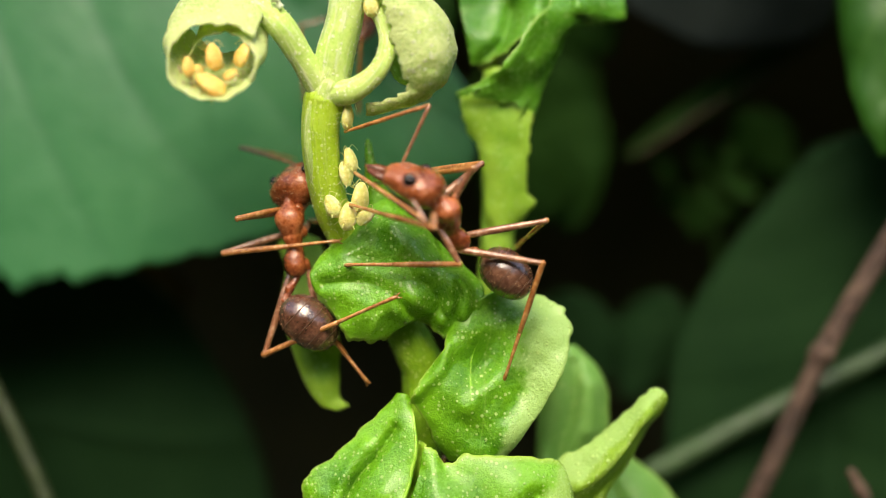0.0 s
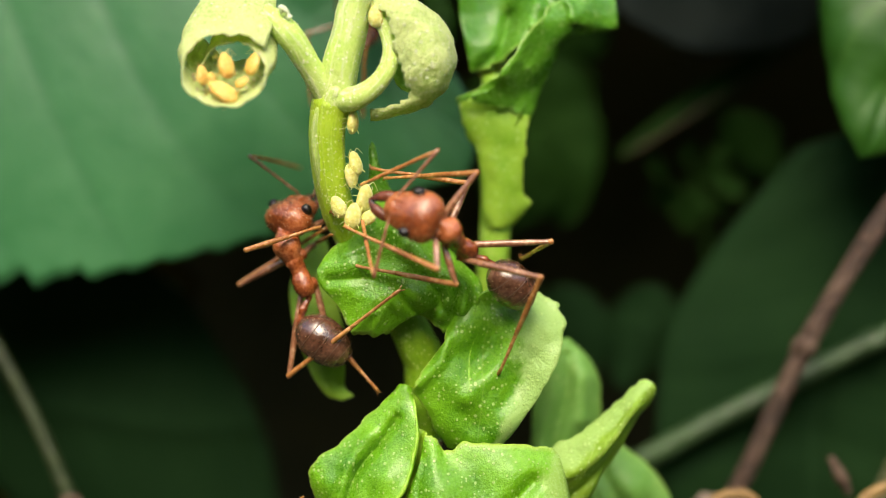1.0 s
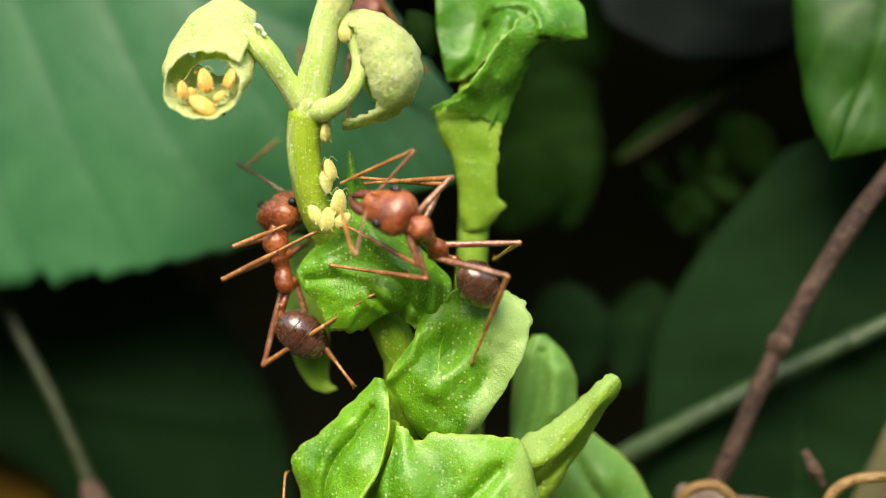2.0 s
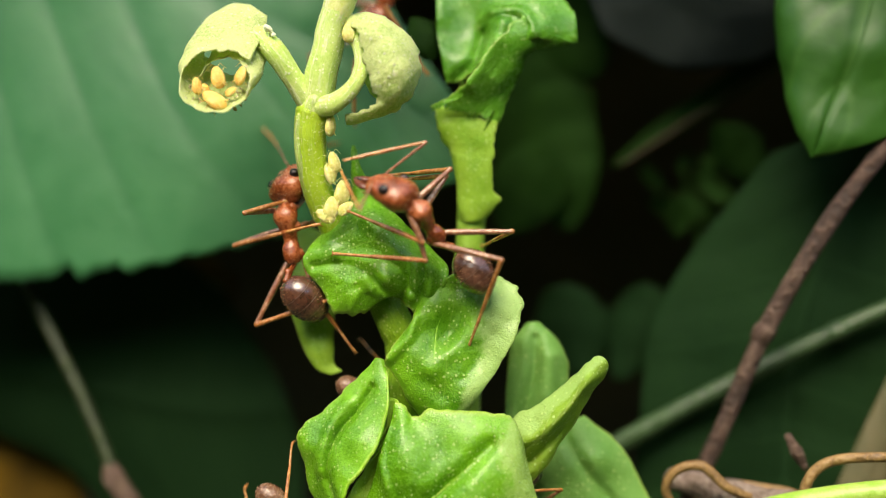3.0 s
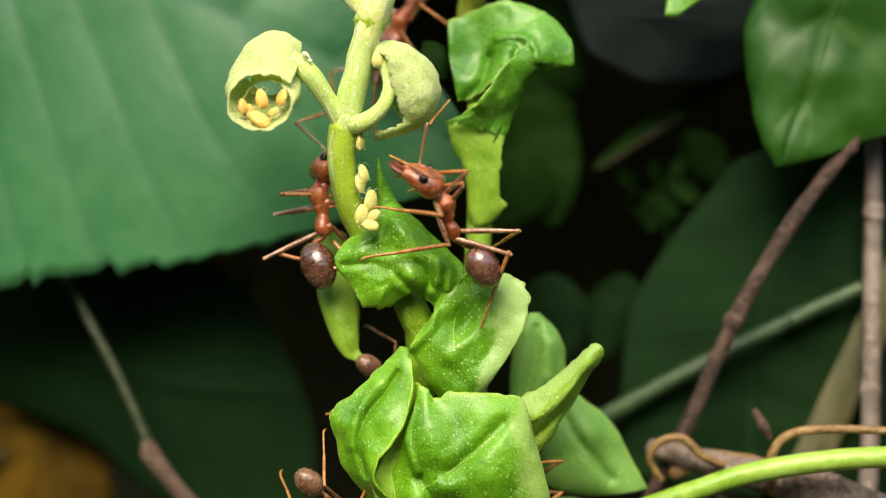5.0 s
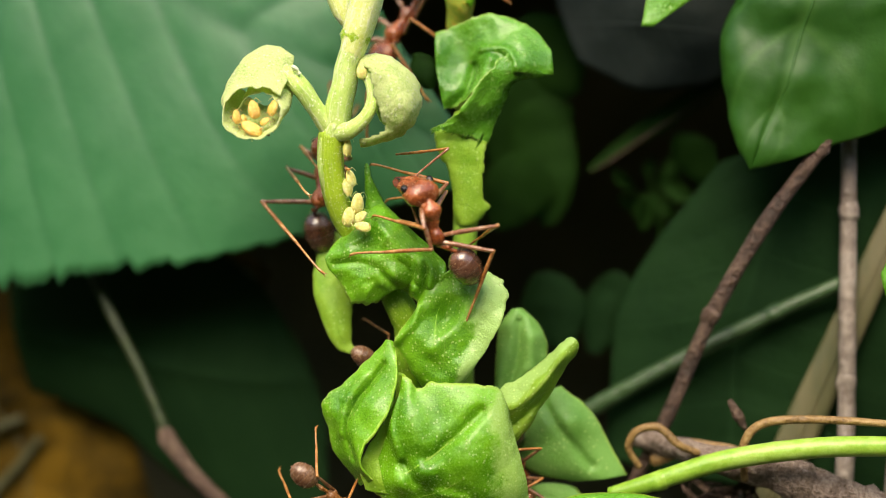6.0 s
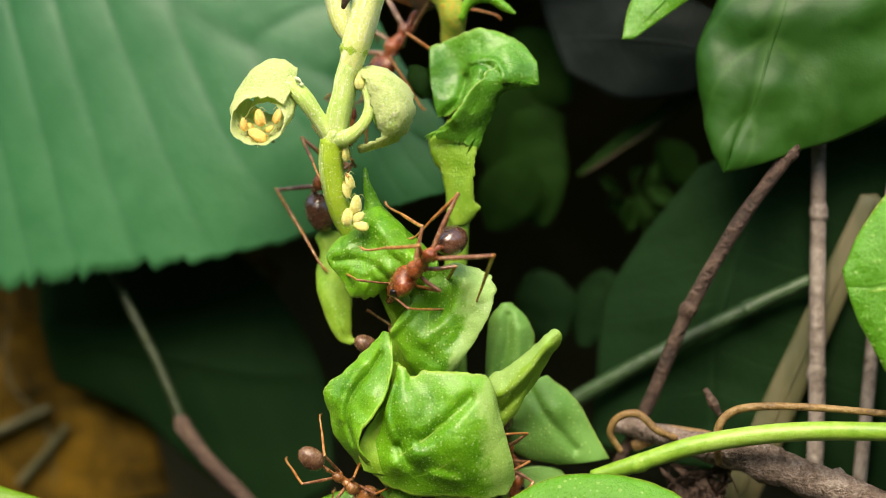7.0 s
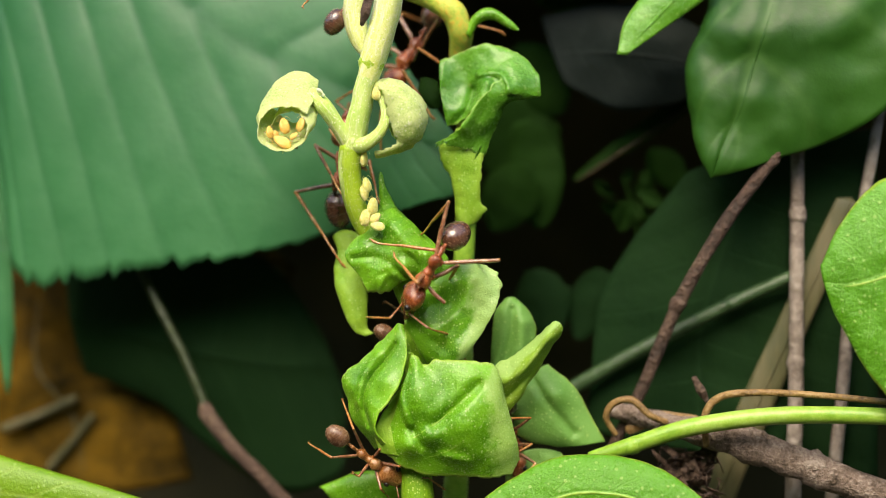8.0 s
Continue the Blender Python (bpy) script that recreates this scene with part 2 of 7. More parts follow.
# Far darker than leaf green: the deep shade is put into the colour.
M_DARK = leaf_material("shade_toned_leaf", (0.005, 0.020, 0.006), (0.009, 0.030, 0.009), (0.014, 0.042, 0.015), 7, 0.9, 0.75, 0.05, 0.3, 0.05, 0.0, 0.03, None, 0.0, 0.5)
# Darker than leaf green: half shade is put into the colour.
M_DIM = leaf_material("dim_toned_leaf", (0.005, 0.020, 0.003), (0.012, 0.042, 0.006), (0.014, 0.042, 0.009), 5, 0.9, 0.7, 0.05, 0.9, 0.02, 0.0, 0.03, None, 0.0, 0.2)
# Near-black grey-green: shade and grey sheen are put into the colour.
M_SHEEN_TONE = leaf_material("black_green_leaf", (0.006, 0.010, 0.009), (0.011, 0.016, 0.015), (0.018, 0.026, 0.024), 6, 0.9, 0.58, 0.01, 0.3, 0.05, 0.0, 0.03, None, 0.0, 0.4)
M_YELLOW = leaf_material("withered_leaf", (0.016, 0.012, 0.004), (0.18, 0.10, 0.010), (0.10, 0.07, 0.02), 6, 1.0, 0.7, 0.03, 0.7, 0.05, 0.0, 0.03, None, 0.0, 0.2)
M_BROWN = plain_material("brown_twig", [(0.035, 0.020, 0.014), (0.080, 0.045, 0.032), (0.15, 0.10, 0.07)], 0.7, 0.8, 0.15, (1, 1, 1))
M_STRAW = plain_material("dry_stalk", [(0.16, 0.125, 0.105), (0.26, 0.215, 0.185), (0.35, 0.30, 0.26)], 0.6, 0.6, 0.08)
M_LIME = leaf_material("lime_leaf", (0.13, 0.30, 0.01), (0.21, 0.39, 0.02), (0.30, 0.46, 0.07), 4, 1.0, 0.4, 0.3, 0.8, 0.03, 0.4)
M_RIBDULL = plain_material("dull_midrib", [(0.03, 0.15, 0.06), (0.045, 0.19, 0.075)], 0.5, 0.5, 0.02)
M_WOOD = plain_material("grey_bark", [(0.10, 0.07, 0.05), (0.22, 0.16, 0.13), (0.40, 0.33, 0.28)], 0.75, 1.0, 0.2)
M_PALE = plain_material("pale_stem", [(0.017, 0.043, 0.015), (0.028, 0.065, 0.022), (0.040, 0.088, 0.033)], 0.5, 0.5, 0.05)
# Darkened stalk colour: it holds the shade of the broad leaf above.
M_DULL = plain_material("shade_toned_stalk", [(0.016, 0.027, 0.009), (0.026, 0.042, 0.013), (0.036, 0.055, 0.018)], 0.5, 0.5, 0.05)
M_VINE = plain_material("green_vine", [(0.17, 0.34, 0.03), (0.24, 0.43, 0.05), (0.33, 0.51, 0.10)], 0.4, 0.5, 0.02, None, 0, 0.5, 0.15)
M_TENDRIL = plain_material("dry_tendril", [(0.13, 0.075, 0.03), (0.24, 0.14, 0.05), (0.34, 0.22, 0.09)], 0.5, 0.8, 0.06)
M_HAY = plain_material("dull_grass", [(0.045, 0.052, 0.018), (0.085, 0.08, 0.034), (0.125, 0.105, 0.055)], 0.6, 0.25, 0.06, (1, 1, 0.15))
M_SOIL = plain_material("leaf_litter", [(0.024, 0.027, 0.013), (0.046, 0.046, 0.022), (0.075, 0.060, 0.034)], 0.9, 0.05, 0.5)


# ---- builders: everything is given in millimetres ----
def spline(points, n):
    """n points on a smooth curve through the given ones."""
    p = np.array(points, float)
    if len(p) == 2:
        return p[0] + (p[1] - p[0]) * np.linspace(0, 1, n)[:, None]
    q = np.vstack([2 * p[0] - p[1], p, 2 * p[-1] - p[-2]])
    out = []
    for s in np.linspace(0, len(p) - 1, n):
        k = min(int(s), len(p) - 2)
        t = s - k
        a, b, c, d = q[k:k + 4]
        out.append(0.5 * (2 * b + (c - a) * t + (2 * a - 5 * b + 4 * c - d) * t * t + (3 * b - a - 3 * c + d) * t ** 3))
    return np.array(out)


def as_mesh(name, verts, faces, uvs=None):
    me = bpy.data.meshes.new(name)
    me.from_pydata([tuple(v) for v in np.asarray(verts) * MM], [], faces)
    if uvs is not None:
        layer = me.uv_layers.new(name="UVMap")
        idx = np.empty(len(me.loops), dtype=np.int32)
        me.loops.foreach_get("vertex_index", idx)
        layer.data.foreach_set("uv", np.asarray(uvs, dtype=np.float32)[idx].ravel())
    me.polygons.foreach_set("use_smooth", [True] * len(me.polygons))
    me.update()
    return me


def put(name, me, material, parent=None, label=""):
    ob = new(name, me)
    me.materials.clear()
    me.materials.append(material)
    if parent is not None:
        ob.parent = parent
    if label:
        tagged(ob, label)
    return ob


def rough3(p, freq, seed):
    return noise.noise(Vector((p[0] * freq + seed * 3.7, p[1] * freq - seed * 1.9, p[2] * freq + seed)))


MIDRIB, GRID = [], []   # the midrib and the middle surface of the blade made last


def blade_mesh(name, rows, nu=44, nv=22, thick=0.12, crumple=0.0, freq=0.5, teeth=0.0, tooth_n=14, ribs=0.0, rib_n=6, seed=1,
               fold=0.0, slant=-0.8, groove=1.5, puckers=(), rib_span=0.1, ragged=0.0):
    """A leaf blade through rows of (one edge, midrib, other edge), with ruffles, toothed margins, rib relief and thickness.
    puckers: folds of the tissue, each a line of (x, z), its half width and how far it stands out to the front."""
    left, mid, right = (spline([r[k] for r in rows], nu) for k in range(3))
    u, v = np.linspace(0, 1, nu), np.linspace(-1, 1, nv)
    grid = np.zeros((nu, nv, 3))
    rnd = random.Random(seed)
    jag = [[rnd.uniform(-1, 1) for _ in range(tooth_n + 2)] for _ in range(2)]
    for i in range(nu):
        s = u[i] * tooth_n
        k = min(int(s), tooth_n - 1)
        for j in range(nv):
            w = v[j]
            if teeth:
                saw = 0.6 * ((s - k) ** 1.5 - 0.5) * (0.5 + 0.5 * jag[int(w > 0)][k + 1]) + 0.8 * jag[int(w > 0)][k] * (1 - (2 * (s - k) - 1) ** 2)
                w *= 1 + teeth * saw * abs(w) ** 6
            grid[i, j] = mid[i] + w * (right[i] - left[i]) / 2 + w * w * ((left[i] + right[i]) / 2 - mid[i])
    du = np.gradient(grid, axis=0)
    dv = np.gradient(grid, axis=1)
    nor = np.cross(du, dv)
    nor /= np.linalg.norm(nor, axis=2, keepdims=True) + 1e-9
    for i in range(nu):
        for j in range(nv):
            h = 0.0
            if crumple:
                h += crumple * (rough3(grid[i, j], freq, seed) + 0.22 * rough3(grid[i, j], freq * 2.2, seed + 5) + 0.05 * rough3(grid[i, j], freq * 5.0, seed + 8))
            if ribs:
                w = abs(v[j])
                broad = min(1.0, float(np.linalg.norm(right[i] - left[i])) / rib_span)
                h += broad * ribs * (abs(math.sin(math.pi * (u[i] * rib_n + slant * w))) ** 0.6 - 0.5) * (1 - 0.5 * w)
                h -= groove * ribs * math.exp(-(w / 0.07) ** 2)
            if fold:
                h += fold * abs(v[j])
            grid[i, j] += nor[i, j] * h
    if ragged:
        for j in range(nv):
            cutback = ragged * (0.6 * noise.noise(Vector((j * 0.45, seed, 0))) + 0.5 * noise.noise(Vector((j * 1.3, seed, 3))))
            for i in range(nu):
                grid[i, j] += cutback * max(0.0, (u[i] - 0.75) / 0.25) * (grid[-1, j] - grid[-2, j]) / (np.linalg.norm(grid[-1, j] - grid[-2, j]) + 1e-9)
    for line, wide, high in puckers:
        pts = spline([(*q, 0) for q in line], 24)[:, :2] if len(line) > 1 else np.array(line, float)
        d2 = ((grid[:, :, None, 0] - pts[:, 0]) ** 2 + (grid[:, :, None, 2] - pts[:, 1]) ** 2).min(axis=2)
        grid[:, :, 1] -= high * np.exp(-d2 / (wide * wide))
    du = np.gradient(grid, axis=0)
    dv = np.gradient(grid, axis=1)
    nor = np.cross(du, dv)
    nor /= np.linalg.norm(nor, axis=2, keepdims=True) + 1e-9
    MIDRIB[:] = [tuple(p) for p in grid[:, nv // 2]]
    GRID[:] = [grid]
    edge = (1 - 0.55 * np.abs(v)[None, :, None] ** 8)
    top, low = grid + nor * thick / 2 * edge, grid - nor * thick / 2 * edge
    verts = np.vstack([top.reshape(-1, 3), low.reshape(-1, 3)])
    uvs = np.tile(np.stack(np.meshgrid(u, (v + 1) / 2, indexing="ij"), -1).reshape(-1, 2), (2, 1))
    n = nu * nv
    faces = []
    for i in range(nu - 1):
        for j in range(nv - 1):
            a = i * nv + j
            faces.append((a, a + nv, a + nv + 1, a + 1))
            faces.append((n + a, n + a + 1, n + a + nv + 1, n + a + nv))
    rim = [i * nv for i in range(nu)] + [(nu - 1) * nv + j for j in range(1, nv)] + [i * nv + nv - 1 for i in range(nu - 2, -1, -1)]
    rim += [j for j in range(nv - 2, 0, -1)]
    for a, b in zip(rim, rim[1:] + rim[:1]):
        faces.append((a, n + a, n + b, b))
    return as_mesh(name, verts, faces, uvs)


def tube_mesh(name, points, radii, sides=14, n=40, lumps=0.0, freq=0.8, seed=1, ridges=0.0, flat=1.0):
    """A stem through the points with a radius that follows the given ones; lumps and ridges roughen it."""
    c = spline(points, n)
    r = np.interp(np.linspace(0, 1, n), np.linspace(0, 1, len(radii)), radii)
    tan = np.gradient(c, axis=0)
    tan /= np.linalg.norm(tan, axis=1, keepdims=True) + 1e-12
    ref = np.array([0.0, 1.0, 0.0]) if abs(tan[0][1]) < 0.9 else np.array([1.0, 0.0, 0.0])
    verts, faces = [], []
    for i in range(n):
        ref = ref - tan[i] * (ref @ tan[i])
        ref /= np.linalg.norm(ref)
        other = np.cross(tan[i], ref)
        for k in range(sides):
            a = 2 * math.pi * k / sides
            rr = r[i] * (1 + ridges * math.cos(5 * a))
            p = c[i] + rr * (math.cos(a) * ref * flat + math.sin(a) * other)
            if lumps:
                p = c[i] + (p - c[i]) * (1 + lumps * rough3(p, freq, seed))
            verts.append(p)
    for i in range(n - 1):
        for k in range(sides):
            a, b = i * sides + k, i * sides + (k + 1) % sides
            faces.append((a, b, b + sides, a + sides))
    verts += [c[0] - tan[0] * r[0] * 0.5, c[-1] + tan[-1] * r[-1] * 0.5]
    for k in range(sides):
        faces.append((len(verts) - 2, (k + 1) % sides, k))
        faces.append((len(verts) - 1, (n - 1) * sides + k, (n - 1) * sides + (k + 1) % sides))
    uv = [(i / (n - 1), k / sides) for i in range(n) for k in range(sides)] + [(0, 0), (1, 0)]
    return as_mesh(name, verts, faces, uv)


def base(name, at, label, category, group="", kind=""):
    ob = new(name)
    ob.location = mm(at)
    ob.empty_display_size = 0.001
    return tagged(ob, label, category, group, kind)


def part(name, me, material, parent, label=""):
    """Links a mesh given in the place's own millimetres as one part of a thing."""
    ob = put(name, me, material, parent, label)
    ob.matrix_parent_inverse = Matrix.Translation(-parent.location) if parent.parent is None else Matrix.Identity(4)
    return ob


def vein(path, radii, parent, material=None):
    """A raised vein on the blade made last, along a path of places (along, across) from 0 to 1."""
    g = GRID[0]
    pts = []
    for a, b in spline([(*p, 0) for p in path], 24)[:, :2]:
        x, y = min(max(a, 0), 1) * (g.shape[0] - 1), min(max(b, 0), 1) * (g.shape[1] - 1)
        i, j = min(int(x), g.shape[0] - 2), min(int(y), g.shape[1] - 2)
        x, y = x - i, y - j
        pts.append((g[i, j] * (1 - x) + g[i + 1, j] * x) * (1 - y) + (g[i, j + 1] * (1 - x) + g[i + 1, j + 1] * x) * y)
    return part("vein", tube_mesh("vein", pts, radii, 8, 40), material or M_VEIN, parent)


def down_mesh(me, count, length, seed=1, lean=0.6):
    """Fine upright hairs scattered over a mesh."""
    rnd = random.Random(seed)
    polys = list(me.polygons)
    picks = rnd.choices(polys, weights=[q.area for q in polys], k=count)
    verts, faces = [], []
    for q in picks:
        w = [rnd.random() ** 2 + 0.01 for _ in q.vertices]
        o = np.array(sum((me.vertices[v].co * k for v, k in zip(q.vertices, w)), Vector()) / sum(w)) / MM
        d = np.array(q.normal) + np.array([rnd.gauss(0, lean) for _ in range(3)])
        d = d / (np.linalg.norm(d) + 1e-9)
        e = np.cross(d, (0.3, 0.5, 0.8))
        e = e / (np.linalg.norm(e) + 1e-9) * 0.014
        f = np.cross(d, e)
        k, tall = len(verts), length * rnd.uniform(0.5, 1.2)
        verts += [o + e, o - 0.5 * e + 0.87 * f, o - 0.5 * e - 0.87 * f, o + d * tall]
        faces += [(k, k + 1, k + 3), (k + 1, k + 2, k + 3), (k + 2, k, k + 3)]
    return as_mesh("down", verts, faces)


# ---- ground, and sheets added to close the place and block light ----
def ground():
    n = 60
    x = np.linspace(-1, 1, n)
    verts = [(60 * a + 6000 * a ** 5, 60 * b + 6000 * b ** 5, -75 + 8 * rough3((60 * a, 60 * b, 0), 0.08, 3)) for a in x for b in x]
    faces = [(i * n + j, (i + 1) * n + j, (i + 1) * n + j + 1, i * n + j + 1) for i in range(n - 1) for j in range(n - 1)]
    tagged(put("ground", as_mesh("ground", verts, faces), M_SOIL), "dark shaded soil with leaf litter", "ground", kind="structure")


ground()
# Plain sheet added as a dark end to the view behind the plants.
rows_back = [((-160, 60, z), (0, 75, z), (160, 60, z)) for z in (-80, -20, 40, 100)]
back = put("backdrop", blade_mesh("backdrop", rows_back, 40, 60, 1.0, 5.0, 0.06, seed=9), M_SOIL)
tagged(back, "plain sheet added for the deep shaded undergrowth behind the plants", "undergrowth", kind="structure")
# Unseen sheet added overhead so that the background lies in shade.
rows_over = [((-160, y, z), (0, y, z + 2), (160, y, z)) for y, z in ((8.0, 19.6), (30, 21), (60, 26), (90, 34))]
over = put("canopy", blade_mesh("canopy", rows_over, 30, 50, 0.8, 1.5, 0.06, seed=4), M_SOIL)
# Second unseen sheet, set lower on the right to shade the background more.
rows_hang = [((2, y, z), (30, y + 1, z + 0.6), (70, y, z)) for y, z in ((7.5, 16.6), (12, 17.4), (18, 18.6), (26, 20.0))]
hang = put("shade_sheet", blade_mesh("shade_sheet", rows_hang, 30, 40, 0.4, 0.3, 0.2, seed=14), M_DIM)
tagged(hang, "unseen sheet added on the right to shade the background", "canopy", kind="structure")


def low_sky_wall():
    """An unseen wall added round the sides and behind to block the low sky."""
    verts, faces, n, m = [], [], 49, 9
    for i in range(n):
        a = radians(-215 + 250 * i / (n - 1))
        for j in range(m):
            z = -80 + 165 * j / (m - 1)
            r = 230 + 14 * rough3((a * 40, 0, z), 0.06, 5) + 10 * rough3((a * 160, 0, z), 0.12, 8)
            verts.append((r * math.cos(a), r * math.sin(a), z + 8 * rough3((a * 90, 3, 0), 0.1, 2)))
    faces = [(i * m + j, (i + 1) * m + j, (i + 1) * m + j + 1, i * m + j + 1) for i in range(n - 1) for j in range(m - 1)]
    tagged(put("undergrowth", as_mesh("undergrowth", verts, faces), M_DIM), "unseen dark wall added round the place to block the low sky", "undergrowth", kind="structure")


low_sky_wall()
tagged(over, "unseen dark sheet added overhead to shade the background", "canopy", kind="structure")


# ---- the young shoot ----
def main_shoot():
    shoot = base("vine_shoot", (-0.96, 2.00, -22.28), "bright green young vine shoot with rolled and crumpled leaves", "vine shoot")
    stem = part("stem", tube_mesh("stem", [(-1.68, 1.05, -2.42), (-2.40, 0.90, -1.18), (-3.70, 0.20, 0.68), (-4.22, -0.60, 2.29), (-4.38, -1.10, 4.07), (-4.21, -1.30, 5.36), (-4.02, -1.45, 6.04)],
                                  [0.7, 0.74, 0.62, 0.64, 0.68, 0.74, 0.42], 18, 80, 0.05, 1.2, 2, 0.03), M_STEM, shoot)
    part("ridge", tube_mesh("ridge", [(-3.98, -0.26, 1.00), (-4.56, -1.02, 2.30), (-4.76, -1.56, 3.40), (-4.80, -1.72, 4.30), (-4.68, -1.84, 5.20)],
                            [0.08, 0.13, 0.14, 0.14, 0.08], 10, 60, 0.12, 2.0, 8), M_UPPER, shoot, "pale downy ridge along the stem")
    part("lower_stem", tube_mesh("lower_stem", [(-0.79, 1.20, -19.82), (-0.77, 1.20, -15.37), (-1.35, 1.50, -10.94), (-0.71, 1.50, -5.37), (-1.06, 1.20, -3.68), (-2.40, 0.90, -1.18)],
                                 [1.1, 1.0, 0.9, 0.85, 0.78, 0.7], 18, 60, 0.06, 1.2, 2, 0.03), M_LOWER, shoot)
    part("upper_stem", tube_mesh("upper_stem", [(-4.17, -1.35, 5.21), (-4.02, -1.40, 5.94), (-3.86, -1.50, 6.73), (-3.53, -1.60, 8.01), (-3.33, -1.70, 8.97), (-2.98, -1.70, 9.97)],
                                 [0.4, 0.68, 0.7, 0.66, 0.62, 0.66], 16, 50, 0.06, 1.2, 3, 0.04), M_UPPER, shoot)
    part("node", tube_mesh("node", [(-4.33, -1.30, 4.76), (-4.18, -1.40, 5.33), (-3.98, -1.50, 5.91), (-3.86, -1.50, 6.39)], [0.3, 0.62, 0.6, 0.3], 18, 24, 0.03, 1.5, 7), M_UPPER, shoot)
    part("swollen_tip", tube_mesh("swollen_tip", [(-3.16, -1.70, 9.40), (-2.79, -1.80, 10.63), (-2.35, -1.90, 12.11), (-1.88, -2.00, 13.77), (-1.63, -2.00, 16.11)],
                                  [0.60, 0.78, 0.84, 0.86, 0.9], 20, 50, 0.07, 0.9, 6, 0.04), M_TOP, shoot, "whitish yellow swollen stem")
    part("swollen_lobe", tube_mesh("swollen_lobe", [(-3.40, 0.40, 10.90), (-4.05, 0.60, 12.10), (-4.35, 0.60, 13.71), (-4.05, 0.40, 16.06)],
                                   [0.2, 0.6, 0.72, 0.7], 14, 30, 0.12, 0.8, 9), M_TOP, shoot, "pale lobe of the swollen stem")
    part("node", tube_mesh("node", [(-2.98, -1.74, 9.95), (-2.88, -1.78, 10.35), (-2.78, -1.82, 10.75)], [0.66, 0.80, 0.74], 18, 14, 0.08, 1.5, 8), M_STEM, shoot, "yellow-green joint of the stem")
    part("dry_bract", tube_mesh("dry_bract", [(-3.31, -2.60, 12.54), (-2.95, -3.00, 13.30), (-2.71, -3.00, 14.63)], [0.12, 0.3, 0.25], 10, 16, 0.3, 1.5, 10, 0, 0.5), M_BROWN, shoot, "dry brown bract")
    part("petiole", tube_mesh("petiole", [(-4.30, -1.40, 5.65), (-4.96, -1.80, 6.70), (-5.63, -2.10, 7.74), (-6.24, -1.90, 8.36), (-6.85, -1.45, 8.80), (-7.60, -1.20, 9.10)],
                              [0.52, 0.46, 0.5, 0.48, 0.34, 0.12], 14, 36, 0.06, 1.2, 4), M_UPPER, shoot)
    part("petiole", tube_mesh("petiole", [(-4.31, -1.40, 5.52), (-3.23, -2.00, 5.56), (-2.32, -2.20, 6.24), (-1.97, -2.10, 7.13), (-2.13, -1.80, 8.06), (-2.75, -1.40, 9.14)],
                              [0.5, 0.44, 0.36, 0.32, 0.32, 0.4], 14, 40, 0.06, 1.2, 5, 0, 0.8), M_UPPER, shoot)
    # rolled leaves
    c0, c1 = np.array((-7.85, -3.40, 6.38)), np.array((-7.73, -0.80, 8.51))
    rows = []
    for k in range(13):
        a = radians(38 + k * 40)
        inward = max(0.0, k - 8) / 4
        r0, r1 = 1.72 - 0.03 * k - 0.25 * inward, 1.72 - 0.05 * k - 0.75 * inward
        e0 = c0 + np.array((math.cos(a) * r0, 0.25 * math.sin(a) + 0.8 * inward, math.sin(a) * r0 * 0.86))
        e1 = c1 + np.array((math.cos(a) * r1 - 0.5 * inward, 0.2 * math.sin(a), math.sin(a) * r1 - 0.5 * inward))
        m = (e0 + e1) / 2 + np.array((math.cos(a), 0, math.sin(a))) * (0.25 - 0.3 * inward)
        rows.append((e0, m, e1))
    part("rolled_leaf", blade_mesh("rolled_leaf", rows, 130, 30, 0.09, 0.12, 1.2, 0.12, 26, 0.02, 7, 11), M_CURL, shoot, "pale curled leaf rolled into a tube")
    rows = [((-3.07, -1.60, 9.01), (-2.91, -1.50, 9.25), (-2.80, -1.20, 9.41)),
            ((-2.25, -2.20, 8.67), (-1.64, -2.20, 9.01), (-1.32, -1.20, 9.40)),
            ((-1.90, -2.40, 7.63), (-0.60, -2.80, 7.96), (0.01, -1.30, 8.27)),
            ((-1.52, -2.50, 6.43), (-0.19, -2.90, 6.59), (0.43, -1.30, 6.77)),
            ((-1.32, -2.30, 5.67), (-0.55, -2.50, 5.64), (-0.28, -1.30, 5.59)),
            ((-1.76, -2.00, 5.35), (-1.48, -1.90, 5.12), (-1.40, -1.20, 5.09)),
            ((-2.72, -1.60, 5.14), (-2.74, -1.50, 4.94), (-2.78, -1.10, 4.85))]
    part("rolled_leaf", blade_mesh("rolled_leaf", rows, 110, 30, 0.09, 0.12, 1.2, 0.16, 20, 0.0, 6, 12), M_CURL, shoot, "pale curled leaf with a ragged rim")
    rows = [((-2.35, -1.30, 8.05), (-2.12, -1.15, 7.98), (-1.90, -1.60, 7.91)),
            ((-2.20, -1.00, 7.29), (-1.96, -1.00, 7.25), (-1.72, -1.60, 7.22)),
            ((-2.04, -1.00, 6.59), (-1.75, -1.00, 6.65), (-1.47, -1.60, 6.72)),
            ((-1.72, -1.20, 6.06), (-1.49, -1.20, 6.18), (-1.26, -1.80, 6.30)),
            ((-1.39, -1.60, 5.82), (-1.26, -1.50, 5.88), (-1.14, -2.00, 5.94))]
    part("inner_fold", blade_mesh("inner_fold", rows, 40, 12, 0.08, 0.06, 1.5, 0.15, 12, 0.0, 4, 13), M_PALELEAF, shoot, "green inner side of the curled leaf")
